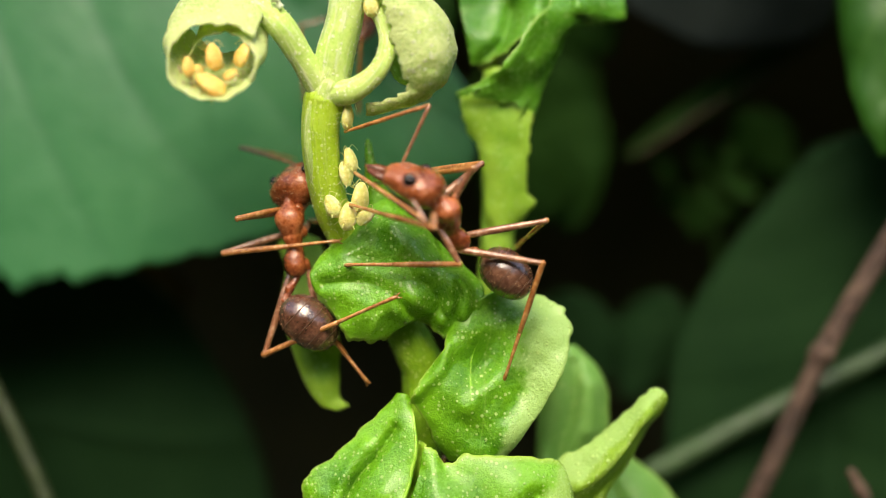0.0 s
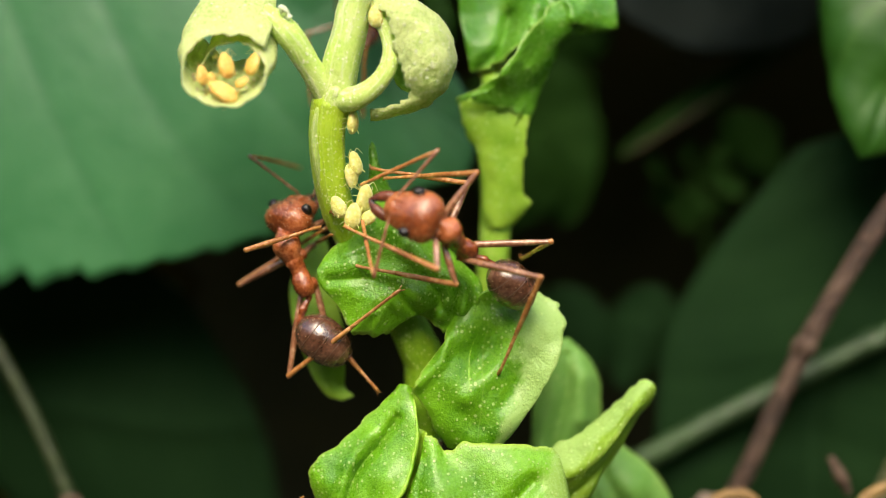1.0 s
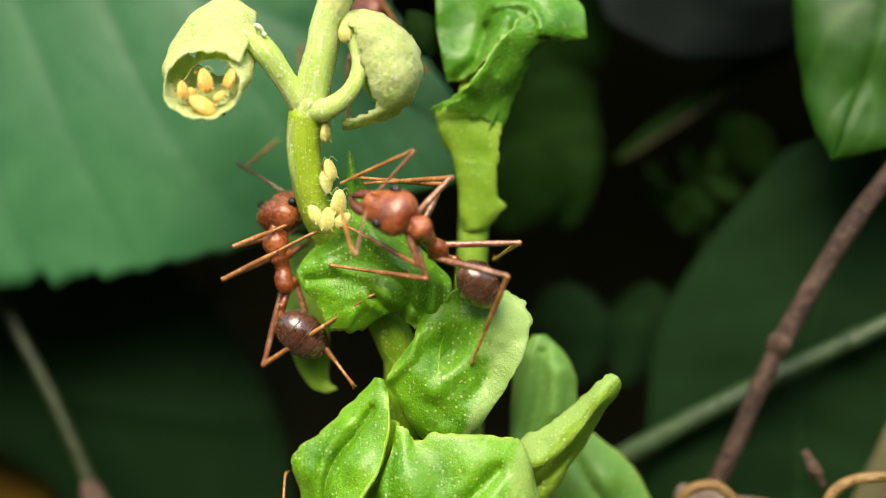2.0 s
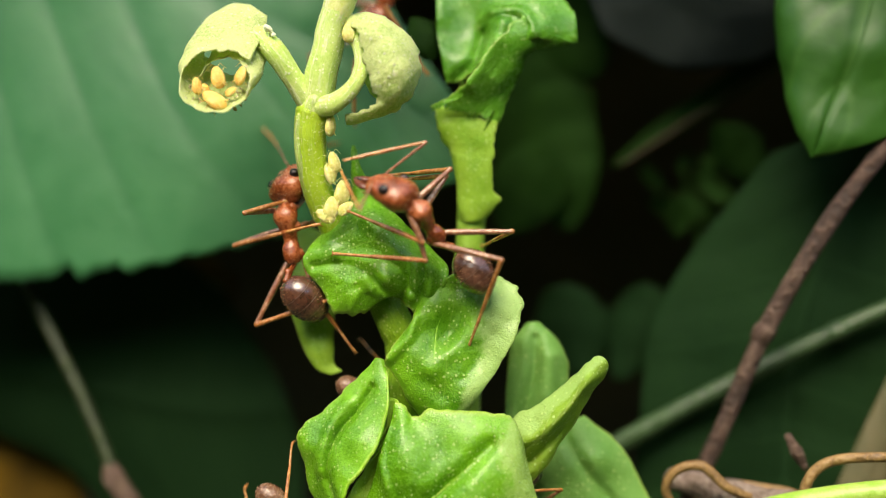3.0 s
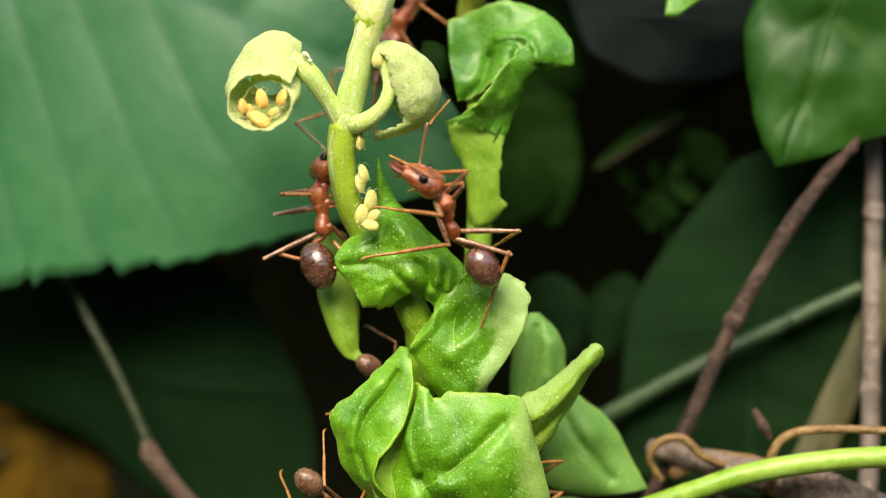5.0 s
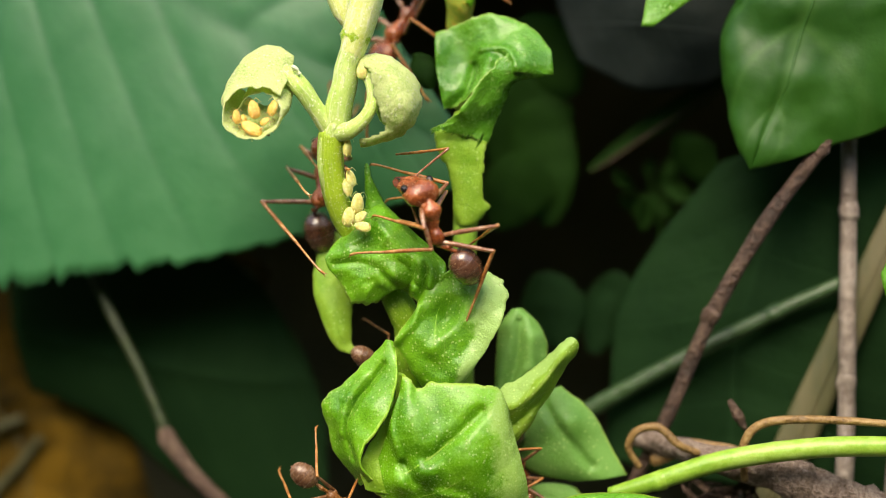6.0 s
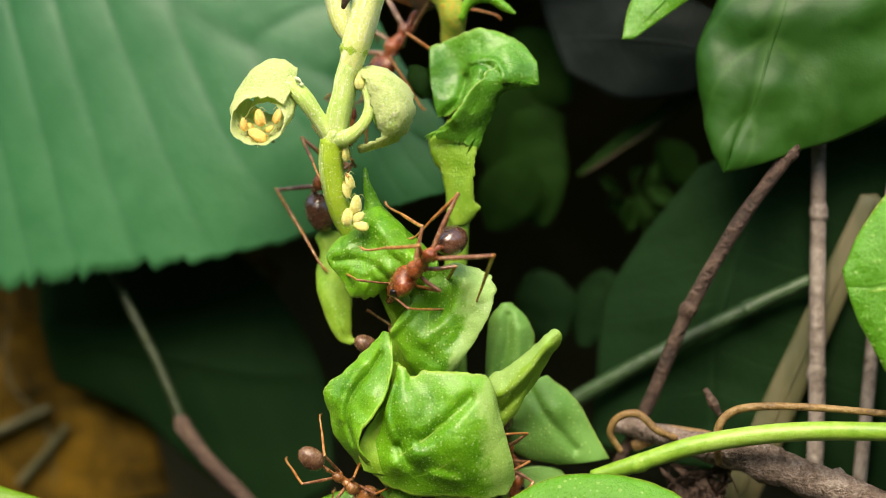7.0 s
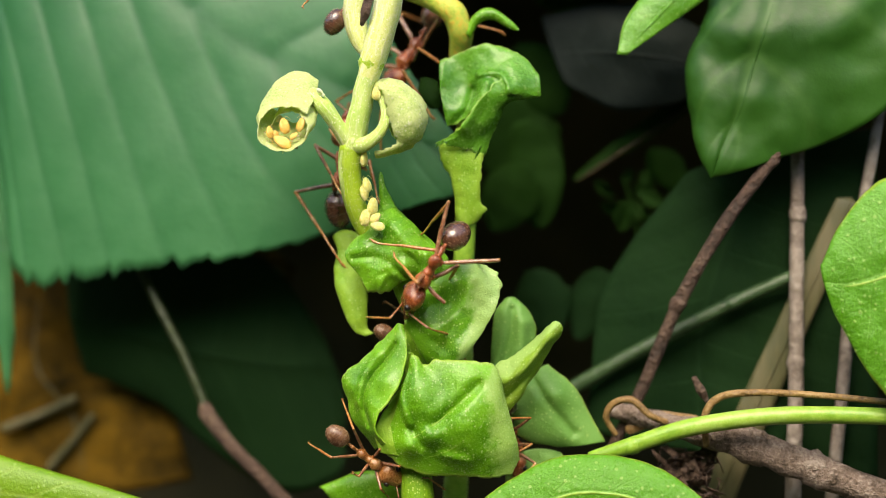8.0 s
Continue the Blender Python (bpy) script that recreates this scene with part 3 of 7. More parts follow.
    # crumpled leaves
    FOLDS_A = [([(-1.93, 0.87), (-1.02, -0.14), (-0.52, -0.74)], 0.35, 0.22), ([(-1.02, -1.75)], 0.4, 0.3), ([(-1.63, -1.75), (-1.02, -2.35), (-0.52, -2.65)], 0.22, -0.35),
               ([(-0.12, -2.55), (0.25, -1.75), (0.19, -0.94)], 0.24, 0.45), ([(0.69, -2.35), (0.79, -1.55), (0.49, -0.94)], 0.2, 0.4), ([(-2.73, -2.45)], 0.45, 0.25), ([(-2.2, -0.5)], 0.5, -0.15), ([(-3.4, -0.6)], 0.3, 0.12), ([(-2.4, -1.9), (-3.3, -1.8)], 0.12, 0.12),
               ([(-4.3, -1.2), (-2.94, -1.14), (-1.93, -1.44)], 0.22, -0.18)]
    FOLDS_A += [([(-1.6, -0.2), (-1.2, 0.3), (-0.7, 0.4)], 0.13, 0.12), ([(-2.6, -2.9), (-2.2, -2.3), (-1.7, -2.2)], 0.10, 0.12), ([(-3.2, -2.2), (-2.6, -2.0)], 0.10, 0.10),
                ([(-0.8, -1.1), (-0.3, -1.6), (0.0, -2.3)], 0.12, -0.15), ([(-1.9, -1.9), (-1.3, -2.5), (-0.6, -2.9)], 0.10, 0.12), ([(-3.7, -0.2), (-2.9, 0.1), (-2.3, 0.7)], 0.14, 0.10)]
    FOLDS_B = [([(1.7, -2.36), (1.5, -3.97)], 0.6, -0.3), ([(2.91, -2.36), (2.31, -3.97), (0.89, -5.59)], 0.4, 0.3), ([(0.08, -3.37), (-0.12, -4.18), (-1.0, -5.1)], 0.25, 0.3),
               ([(0.2, -5.0)], 0.7, 0.25), ([(3.4, -4.2), (2.2, -5.9)], 0.35, -0.15)]
    FOLDS_C = [([(-3.3, -11.2), (-3.65, -9.8), (-3.3, -8.5), (-2.5, -7.5), (-1.75, -6.4)], 0.2, -0.35), ([(-3.9, -9.9), (-3.6, -8.2), (-2.8, -7.0)], 0.25, 0.2),
               ([(-2.3, -8.6)], 0.6, 0.25), ([(-4.4, -8.9)], 0.5, 0.15)]
    FOLDS_D = [([(0.1, -8.9), (0.2, -10.2)], 0.7, 0.45), ([(0.8, -11.1), (2.3, -9.8), (3.3, -8.75)], 0.35, -0.42), ([(0.5, -11.7)], 0.7, 0.5), ([(-0.75, -12.4)], 0.6, 0.45),
               ([(-0.6, -11.4), (-0.1, -12.3)], 0.28, -0.3), ([(2.6, -11.3)], 1.1, 0.35), ([(-1.0, -8.0), (-1.2, -9.5), (-0.75, -11.0)], 0.2, 0.25), ([(2.5, -13.2), (1.2, -12.9)], 0.3, 0.25)]
    rows = [((-4.74, -0.40, -0.79), (-4.77, -0.50, -1.09), (-4.54, -0.40, -1.60)),
            ((-4.19, -0.10, 0.07), (-3.79, -0.70, -0.94), (-3.96, -0.50, -2.36)),
            ((-3.35, 0.20, 0.99), (-2.73, -0.90, -0.44), (-3.52, -0.50, -3.13)),
            ((-2.43, 0.70, 1.93), (-1.41, -1.30, -0.13), (-2.75, -0.50, -3.25)),
            ((-1.46, 0.80, 1.47), (-0.32, -1.00, -0.74), (-1.94, -0.40, -3.08)),
            ((-0.53, 0.60, 0.58), (0.39, -0.70, -1.35), (-1.03, -0.30, -2.47)),
            ((1.12, 0.50, -1.06), (1.30, -0.30, -2.07), (-0.02, -0.30, -3.18))]
    part("crumpled_leaf", blade_mesh("crumpled_leaf", rows, 72, 44, 0.12, 0.20, 0.7, 0.03, 18, 0.0, 4, 21, puckers=FOLDS_A), M_SHOOT, shoot)
    vein([(0.12, 0.5), (0.4, 0.47), (0.65, 0.5), (0.98, 0.55)], [0.035, 0.038, 0.056, 0.020], shoot)
    vein([(0.68, 0.5), (0.62, 0.68), (0.64, 0.9)], [0.035, 0.060, 0.053, 0.020], shoot)
    vein([(0.5, 0.48), (0.4, 0.3), (0.42, 0.12)], [0.035, 0.053, 0.049, 0.020], shoot)
    rows = [((-3.01, 0.60, 1.20), (-2.41, 0.20, 1.40), (-1.57, 0.80, 1.20)),
            ((-2.84, 0.50, 2.43), (-2.53, 0.20, 2.32), (-1.98, 0.70, 2.03)),
            ((-2.83, 0.40, 3.40), (-2.68, 0.20, 3.34), (-2.51, 0.50, 3.15)),
            ((-2.79, 0.40, 4.01), (-2.77, 0.40, 4.03), (-2.73, 0.40, 4.01))]
    part("pointed_leaf", blade_mesh("pointed_leaf", rows, 28, 14, 0.12, 0.08, 1.0, 0.10, 9, 0.0, 6, 22), M_SHOOT, shoot)
    rows = [((0.29, 0.00, -2.59), (1.30, -0.30, -1.76), (2.45, 0.30, -1.27)),
            ((0.04, -0.50, -3.41), (1.66, -0.50, -2.67), (3.74, 0.30, -1.70)),
            ((-0.68, -0.80, -4.40), (1.50, -0.50, -3.68), (4.58, 0.00, -2.59)),
            ((-1.18, -0.90, -5.26), (1.46, -0.60, -4.98), (4.35, -0.30, -4.10)),
            ((-0.82, -0.70, -5.98), (1.40, -0.70, -6.09), (3.69, -0.50, -5.44)),
            ((-0.32, -0.30, -6.94), (1.30, -0.70, -6.99), (2.92, -0.50, -6.45)),
            ((0.21, 0.00, -7.59), (1.26, -0.50, -7.58), (2.12, -0.30, -7.41))]
    part("crumpled_leaf", blade_mesh("crumpled_leaf", rows, 80, 56, 0.10, 0.28, 0.6, 0.05, 18, 0.0, 3, 23, puckers=FOLDS_B), M_FROST_V, shoot)
    vein([(0.02, 0.45), (0.3, 0.40), (0.6, 0.42), (0.95, 0.5)], [0.035, 0.060, 0.053, 0.020], shoot)
    vein([(0.3, 0.40), (0.45, 0.22), (0.5, 0.06)], [0.035, 0.045, 0.041, 0.020], shoot)
    rows = [((-1.65, -0.20, -5.30), (-1.48, -0.40, -5.15), (-1.26, -0.30, -5.35)),
            ((-2.76, -0.20, -6.22), (-1.78, -0.75, -6.50), (-0.98, -1.00, -6.55)),
            ((-3.95, -0.20, -7.35), (-2.55, -0.80, -7.50), (-1.10, -1.40, -7.95)),
            ((-5.05, -0.10, -8.31), (-3.35, -0.85, -8.60), (-1.55, -1.70, -9.20)),
            ((-4.85, 0.00, -9.60), (-3.65, -0.85, -9.80), (-2.50, -1.80, -10.35)),
            ((-4.45, 0.10, -11.10), (-3.30, -0.85, -11.40), (-2.75, -1.70, -11.40)),
            ((-3.20, 0.40, -12.80), (-2.60, -0.70, -12.40), (-2.20, -1.20, -12.20))]
    part("folded_leaf", blade_mesh("folded_leaf", rows, 80, 54, 0.12, 0.16, 0.6, 0.06, 18, 0.0, 3, 24, puckers=FOLDS_C), M_SHOOT, shoot)
    vein([(0.95, 0.5), (0.75, 0.5), (0.5, 0.5), (0.12, 0.5)], [0.05, 0.045, 0.035, 0.015], shoot)
    vein([(0.72, 0.5), (0.6, 0.3), (0.5, 0.12)], [0.03, 0.03, 0.02, 0.012], shoot)
    vein([(0.5, 0.5), (0.4, 0.7), (0.3, 0.88)], [0.03, 0.03, 0.02, 0.012], shoot)
    vein([(0.05, 0.97), (0.3, 0.985), (0.6, 0.985), (0.95, 0.985)], [0.05, 0.08, 0.085, 0.05], shoot)
    rows = [((-1.05, -0.50, -6.80), (-0.85, -0.40, -6.85), (-0.70, -0.60, -6.95)),
            ((-1.35, -0.60, -8.60), (-1.10, -0.15, -8.60), (-0.85, -0.80, -8.50)),
            ((-2.10, -1.00, -10.00), (-1.50, -0.35, -10.10), (-0.85, -1.00, -10.20)),
            ((-2.95, -1.10, -11.50), (-2.00, -0.75, -11.80), (-0.95, -1.20, -11.80)),
            ((-2.70, -0.80, -12.80), (-1.90, -0.70, -13.00), (-1.10, -0.70, -13.00))]
    part("inner_fold", blade_mesh("inner_fold", rows, 50, 20, 0.12, 0.12, 1.2, 0.03, 8, 0.0, 3, 32), M_PALELEAF, shoot)
    rows = [((-0.72, -0.90, -6.95), (-1.30, -1.00, -9.30), (-2.70, -0.50, -12.40)),
            ((-0.35, -0.90, -7.20), (-0.75, -1.60, -9.90), (-1.95, -0.40, -13.30)),
            ((0.00, -0.90, -7.62), (0.10, -1.50, -10.40), (-1.00, -0.40, -13.95)),
            ((0.85, -0.90, -7.32), (1.40, -1.70, -10.60), (0.50, -0.30, -14.30)),
            ((2.30, -0.90, -7.36), (2.75, -1.80, -10.70), (2.20, -0.20, -14.40)),
            ((3.60, -0.80, -7.38), (4.00, -1.40, -10.70), (3.90, 0.00, -14.40)),
            ((4.30, -0.50, -7.65), (4.75, -0.90, -10.80), (5.10, 0.20, -14.15)),
            ((4.45, -0.10, -8.30), (5.10, -0.30, -10.90), (5.60, 0.40, -13.30))]
    part("folded_leaf", blade_mesh("folded_leaf", rows, 100, 70, 0.10, 0.24, 0.5, 0.03, 18, 0.0, 3, 25, puckers=FOLDS_D), M_FROST_U, shoot)
    vein([(0.16, 0.9), (0.28, 0.7), (0.42, 0.5), (0.56, 0.32), (0.66, 0.16)], [0.035, 0.075, 0.064, 0.020], shoot)
    vein([(0.26, 0.9), (0.42, 0.82), (0.56, 0.68), (0.7, 0.6)], [0.035, 0.060, 0.053, 0.020], shoot)
    vein([(0.33, 0.62), (0.3, 0.4), (0.32, 0.2)], [0.035, 0.049, 0.041, 0.020], shoot)
    vein([(0.47, 0.44), (0.6, 0.42), (0.74, 0.36)], [0.035, 0.045, 0.038, 0.020], shoot)
    rows = [((3.47, 0.90, -7.97), (3.97, 0.60, -9.48), (4.35, 1.10, -11.15)),
            ((4.59, 0.70, -7.45), (5.15, 0.20, -8.60), (5.33, 1.00, -9.98)),
            ((5.78, 0.80, -6.70), (6.27, 0.20, -7.42), (6.49, 1.10, -8.28)),
            ((6.86, 0.90, -5.69), (7.21, 0.40, -6.25), (7.31, 1.20, -6.92)),
            ((7.57, 1.00, -5.19), (7.87, 0.70, -5.52), (7.93, 1.20, -6.04)),
            ((7.78, 1.00, -5.12), (8.06, 0.90, -5.32), (8.07, 1.10, -5.70))]
    rows = [r[::-1] for r in rows]
    FOLDS_H = [([(4.2, -8.9), (5.6, -8.1), (6.8, -6.9), (7.4, -6.0)], 0.25, 0.3), ([(4.8, -9.6), (6.0, -8.4), (7.2, -6.7)], 0.22, -0.3)]
    part("horn_leaf", blade_mesh("horn_leaf", rows, 60, 34, 0.1, 0.12, 1.0, 0.08, 14, 0.0, 4, 26, puckers=FOLDS_H), M_FROST_H, shoot)
    rows = [((-6.30, 3.00, 0.20), (-5.60, 2.90, 0.60), (-4.70, 3.00, 0.40)),
            ((-5.95, 2.80, -0.75), (-5.30, 2.60, -0.90), (-4.30, 2.80, -1.00)),
            ((-6.10, 2.30, -1.90), (-5.20, 2.00, -2.00), (-4.15, 2.30, -2.20)),
            ((-5.88, 1.80, -2.90), (-4.98, 1.50, -3.00), (-3.88, 1.80, -3.30)),
            ((-5.30, 1.60, -4.60), (-4.60, 1.30, -4.60), (-3.90, 1.70, -4.60)),
            ((-4.60, 1.60, -5.70), (-4.20, 1.50, -5.60), (-3.85, 1.70, -5.40)),
            ((-4.05, 1.60, -5.95), (-3.80, 1.55, -5.90), (-3.50, 1.65, -5.75))]
    part("hanging_leaf", blade_mesh("hanging_leaf", rows, 40, 18, 0.12, 0.12, 0.8, 0.03, 12, 0.02, 4, 27), M_PALELEAF, shoot)
    rows = [((4.40, 3.60, -3.74), (4.75, 3.40, -3.64), (5.05, 3.80, -3.70)),
            ((3.72, 3.60, -4.60), (4.75, 3.00, -4.40), (5.95, 3.80, -4.55)),
            ((3.66, 3.60, -5.99), (4.81, 3.00, -5.29), (6.34, 3.80, -5.57)),
            ((3.55, 3.60, -7.72), (4.59, 3.00, -7.00), (6.21, 3.80, -7.09)),
            ((3.33, 3.40, -9.42), (4.06, 3.00, -8.72), (4.63, 3.60, -8.80))]
    part("back_leaf", blade_mesh("back_leaf", rows, 44, 26, 0.12, 0.15, 0.5, 0.03, 9, 0.0, 4, 28, puckers=[([(4.9, -4.4), (4.8, -6.0), (4.3, -8.0)], 0.3, -0.35), ([(5.6, -5.2), (5.5, -6.8)], 0.35, 0.3)]), M_BACKLEAF, shoot)
    rows = [((4.78, 3.60, -9.33), (6.03, 3.40, -8.27), (7.03, 4.00, -7.78)),
            ((4.60, 3.60, -10.73), (6.91, 3.20, -9.82), (8.76, 4.20, -9.36)),
            ((5.09, 3.80, -12.14), (7.58, 3.40, -11.56), (9.78, 4.40, -11.29)),
            ((7.51, 4.20, -12.93), (9.09, 4.00, -12.75), (10.45, 4.60, -12.59))]
    part("glossy_leaf", blade_mesh("glossy_leaf", rows, 50, 36, 0.12, 0.16, 0.5, 0.03, 9, 0.0, 4, 29, puckers=[([(6.1, -8.6), (7.0, -10.0), (8.6, -12.0)], 0.3, -0.25), ([(7.6, -9.6)], 0.7, 0.25)]), M_BACKLEAF, shoot)
    rows = [((4.67, 4.40, -13.78), (5.93, 4.20, -13.05), (7.65, 4.60, -13.25)),
            ((4.31, 4.40, -15.01), (6.27, 4.20, -14.44), (8.52, 4.60, -14.29)),
            ((4.65, 4.40, -16.41), (6.26, 4.20, -16.01), (7.98, 4.60, -16.04))]
    part("lower_leaf", blade_mesh("lower_leaf", rows, 20, 14, 0.12, 0.12, 0.5, 0.03, 9, 0.04, 4, 30), M_BACKLEAF, shoot)
    rows = [((-7.25, 3.00, -15.40), (-6.80, 2.60, -15.63), (-6.35, 3.00, -16.38)),
            ((-4.55, 3.00, -14.42), (-4.43, 2.40, -15.22), (-4.56, 3.00, -17.40)),
            ((-1.16, 3.00, -14.49), (-1.28, 2.60, -15.56), (-1.00, 3.00, -17.70))]
    part("lower_leaf", blade_mesh("lower_leaf", rows, 24, 14, 0.12, 0.15, 0.5, 0.03, 9, 0.04, 4, 31), M_SHOOT, shoot)
    for k, piece in enumerate([c for c in shoot.children if c.name.split(".")[0] in ("stem", "upper_stem", "petiole", "rolled_leaf", "node")]):
        part("down", down_mesh(piece.data, 900 if piece.name.startswith(("stem", "rolled")) else 400, 0.075, k + 1), M_DOWN, shoot)
    return shoot, stem


shoot, shoot_stem = main_shoot()
cam.data.dof.use_dof = True
cam.data.dof.aperture_fstop = 16.5


# ---- the second shoot behind ----
def second_shoot():
    FOLDS_S = [([(3.60, 9.47), (2.91, 7.82), (2.20, 6.72)], 0.35, 0.45), ([(2.64, 9.25), (2.32, 7.98), (1.39, 7.02)], 0.3, -0.55), ([(3.04, 10.04), (4.49, 9.94), (5.09, 8.74)], 0.18, 0.3), ([(3.38, 8.66), (4.43, 8.56)], 0.18, 0.2), ([(3.77, 8.18), (4.69, 9.22)], 0.2, -0.2)]
    sh = base("vine_shoot", (1.39, 4.00, -37.73), "older vine shoot with a crumpled dark green leaf and yellowed tip", "vine shoot")
    part("stem", tube_mesh("stem", [(0.81, 5.00, -20.44), (1.50, 4.40, -9.75), (1.86, 3.40, -1.98), (2.10, 3.10, 1.51), (2.02, 3.00, 4.30), (2.18, 3.00, 6.75)],
                           [0.8, 0.75, 0.66, 0.66, 0.7, 0.7], 14, 60, 0.05, 1.0, 7), M_VINE, sh)
    rows = [((0.57, 2.00, 5.90), (1.93, 1.80, 5.65), (3.37, 2.00, 5.16)),
            ((0.70, 2.00, 4.76), (2.09, 1.80, 4.58), (3.25, 2.00, 4.23)),
            ((1.20, 2.10, 3.93), (2.20, 1.90, 3.70), (3.15, 2.10, 3.39)),
            ((1.45, 2.30, 2.90), (2.20, 2.05, 2.60), (3.08, 2.30, 2.47)),
            ((1.50, 2.50, 1.60), (2.20, 2.20, 1.45), (3.40, 2.60, 1.70)),
            ((1.62, 2.70, 0.90), (2.15, 2.35, 0.80), (2.80, 2.70, 1.05))]
    part("flange", blade_mesh("flange", rows, 60, 20, 0.1, 0.10, 0.8, 0.10, 11, 0.0, 4, 41), M_PALELEAF, sh)
    rows = [((0.52, 2.90, 11.09), (0.65, 2.40, 9.00), (1.06, 2.40, 6.93)),
            ((2.05, 3.10, 11.67), (2.21, 2.90, 9.54), (1.96, 2.00, 7.19)),
            ((3.69, 3.00, 11.97), (3.70, 2.20, 10.12), (3.04, 1.50, 7.98)),
            ((5.58, 3.00, 11.22), (5.33, 1.90, 9.77), (4.60, 1.50, 8.64)),
            ((6.67, 2.80, 10.05), (6.79, 2.50, 9.39), (6.81, 2.60, 8.71))]
    part("crumpled_leaf", blade_mesh("crumpled_leaf", rows, 70, 50, 0.11, 0.25, 0.7, 0.05, 14, 0.0, 4, 42, puckers=FOLDS_S), M_SECOND, sh)
    rows = [((4.45, 1.40, 9.83), (5.61, 1.80, 9.06), (6.81, 2.60, 8.71)),
            ((3.34, 1.10, 8.45), (4.08, 1.50, 7.96), (4.91, 2.50, 8.36)),
            ((2.15, 1.10, 6.86), (3.07, 1.50, 6.43), (4.08, 2.40, 6.97)),
            ((0.45, 1.50, 5.75), (2.08, 1.60, 5.52), (3.31, 2.30, 4.97))]
    part("twisted_flap", blade_mesh("twisted_flap", rows, 80, 40, 0.11, 0.18, 0.8, 0.12, 12, 0.0, 4, 43, puckers=FOLDS_S[:1], ragged=1.0), M_SECOND, sh)
    part("yellowed_tip", tube_mesh("yellowed_tip", [(1.99, 4.40, 7.06), (1.79, 5.00, 9.80), (1.60, 4.60, 11.53), (1.78, 3.60, 12.81), (1.27, 3.20, 14.10), (0.04, 3.20, 14.91), (-1.74, 3.20, 15.85)], [0.6, 0.6, 0.65, 0.75, 0.8, 0.75, 0.7], 14, 40, 0.2, 0.8, 8),
         M_GALL, sh, "yellow and orange blotched swollen tip")
    rows = [((1.90, 3.20, 12.47), (2.21, 3.00, 12.64), (2.40, 3.20, 12.38)),
            ((2.62, 3.20, 13.85), (2.94, 2.90, 13.72), (2.97, 3.20, 13.35)),
            ((3.68, 3.20, 14.31), (3.96, 2.90, 13.91), (3.81, 3.20, 13.54)),
            ((4.97, 3.20, 13.50), (4.89, 3.00, 13.19), (4.73, 3.20, 13.02)),
            ((5.43, 3.20, 12.89), (5.43, 3.20, 12.86), (5.36, 3.20, 12.83))]
    part("horn_leaf", blade_mesh("horn_leaf", rows, 30, 10, 0.12, 0.05, 1.0, seed=44), M_SHOOT, sh)
    rows = [((-0.77, 3.60, 10.05), (-0.27, 3.40, 10.08), (0.30, 3.60, 9.84)),
            ((-0.88, 3.60, 8.99), (-0.11, 3.20, 8.85), (0.54, 3.60, 8.67)),
            ((-0.06, 3.60, 8.26), (0.22, 3.40, 8.16), (0.47, 3.60, 8.25))]
    part("withered_leaflet", blade_mesh("withered_leaflet", rows, 18, 10, 0.12, 0.2, 1.2, 0.1, 7, seed=45), M_DIM, sh)
    return sh


second = second_shoot()


# ---- large leaves ----
M_RIB = {"broad_leaf": M_RIBDULL, "bright_leaf": M_VINE, "withered_leaf": M_HAY}


def lone_leaf(name, rows, material, label, category="leaf", rib=0.12, **more):
    at = rows[0][1]
    ob = base(name, at, label, category)
    part("blade", blade_mesh("blade", rows, **more), material, ob)
    part("midrib", tube_mesh("midrib", list(MIDRIB), [0.05, rib, rib, 0.04], 8, len(MIDRIB)), M_RIB.get(material.name, material), ob)
    return ob


rows = [((0.90, 7.80, 6.60), (1.30, 7.60, 4.60), (0.90, 7.60, 3.00)),
        ((-2.40, 7.60, 11.50), (-1.80, 7.20, 6.80), (-1.60, 7.00, 2.30)),
        ((-5.29, 7.50, 16.54), (-5.10, 6.40, 9.38), (-5.18, 6.60, 1.10)),
        ((-12.46, 7.50, 25.37), (-12.44, 5.80, 12.60), (-12.75, 5.40, -0.97)),
        ((-20.99, 7.50, 29.15), (-19.98, 5.60, 17.78), (-19.50, 5.20, -1.65)),
        ((-26.53, 7.50, 30.18), (-25.40, 5.60, 20.20), (-24.11, 5.20, -2.40)),
        ((-30.94, 7.50, 28.09), (-29.10, 6.00, 18.53), (-27.80, 5.30, -2.15)),
        ((-32.33, 7.00, 20.36), (-30.47, 6.40, 10.70), (-29.19, 6.00, 1.98))]
lone_leaf("broad_leaf", rows, M_BIG, "large matt blue-green leaf with fine saw teeth", nu=260, nv=60, thick=0.15, crumple=0.12, freq=0.15,
          teeth=0.022, tooth_n=62, ribs=0.26, rib_n=10, slant=1.7, seed=51, rib=0.05, groove=0.2, rib_span=45.0)
rows = [((-33.42, 7.60, 8.99), (-32.52, 7.40, 5.13), (-31.41, 7.60, 2.07)),
        ((-31.09, 7.80, 9.34), (-30.32, 7.40, 0.52), (-29.81, 7.60, -9.74)),
        ((-30.12, 7.80, 7.79), (-29.48, 7.60, 0.52), (-29.25, 7.80, -6.33))]
lone_leaf("broad_leaf", rows, M_BIG, "edge of a dull bluish green leaf", nu=30, nv=20, thick=0.15, crumple=0.15, freq=0.3, seed=57)
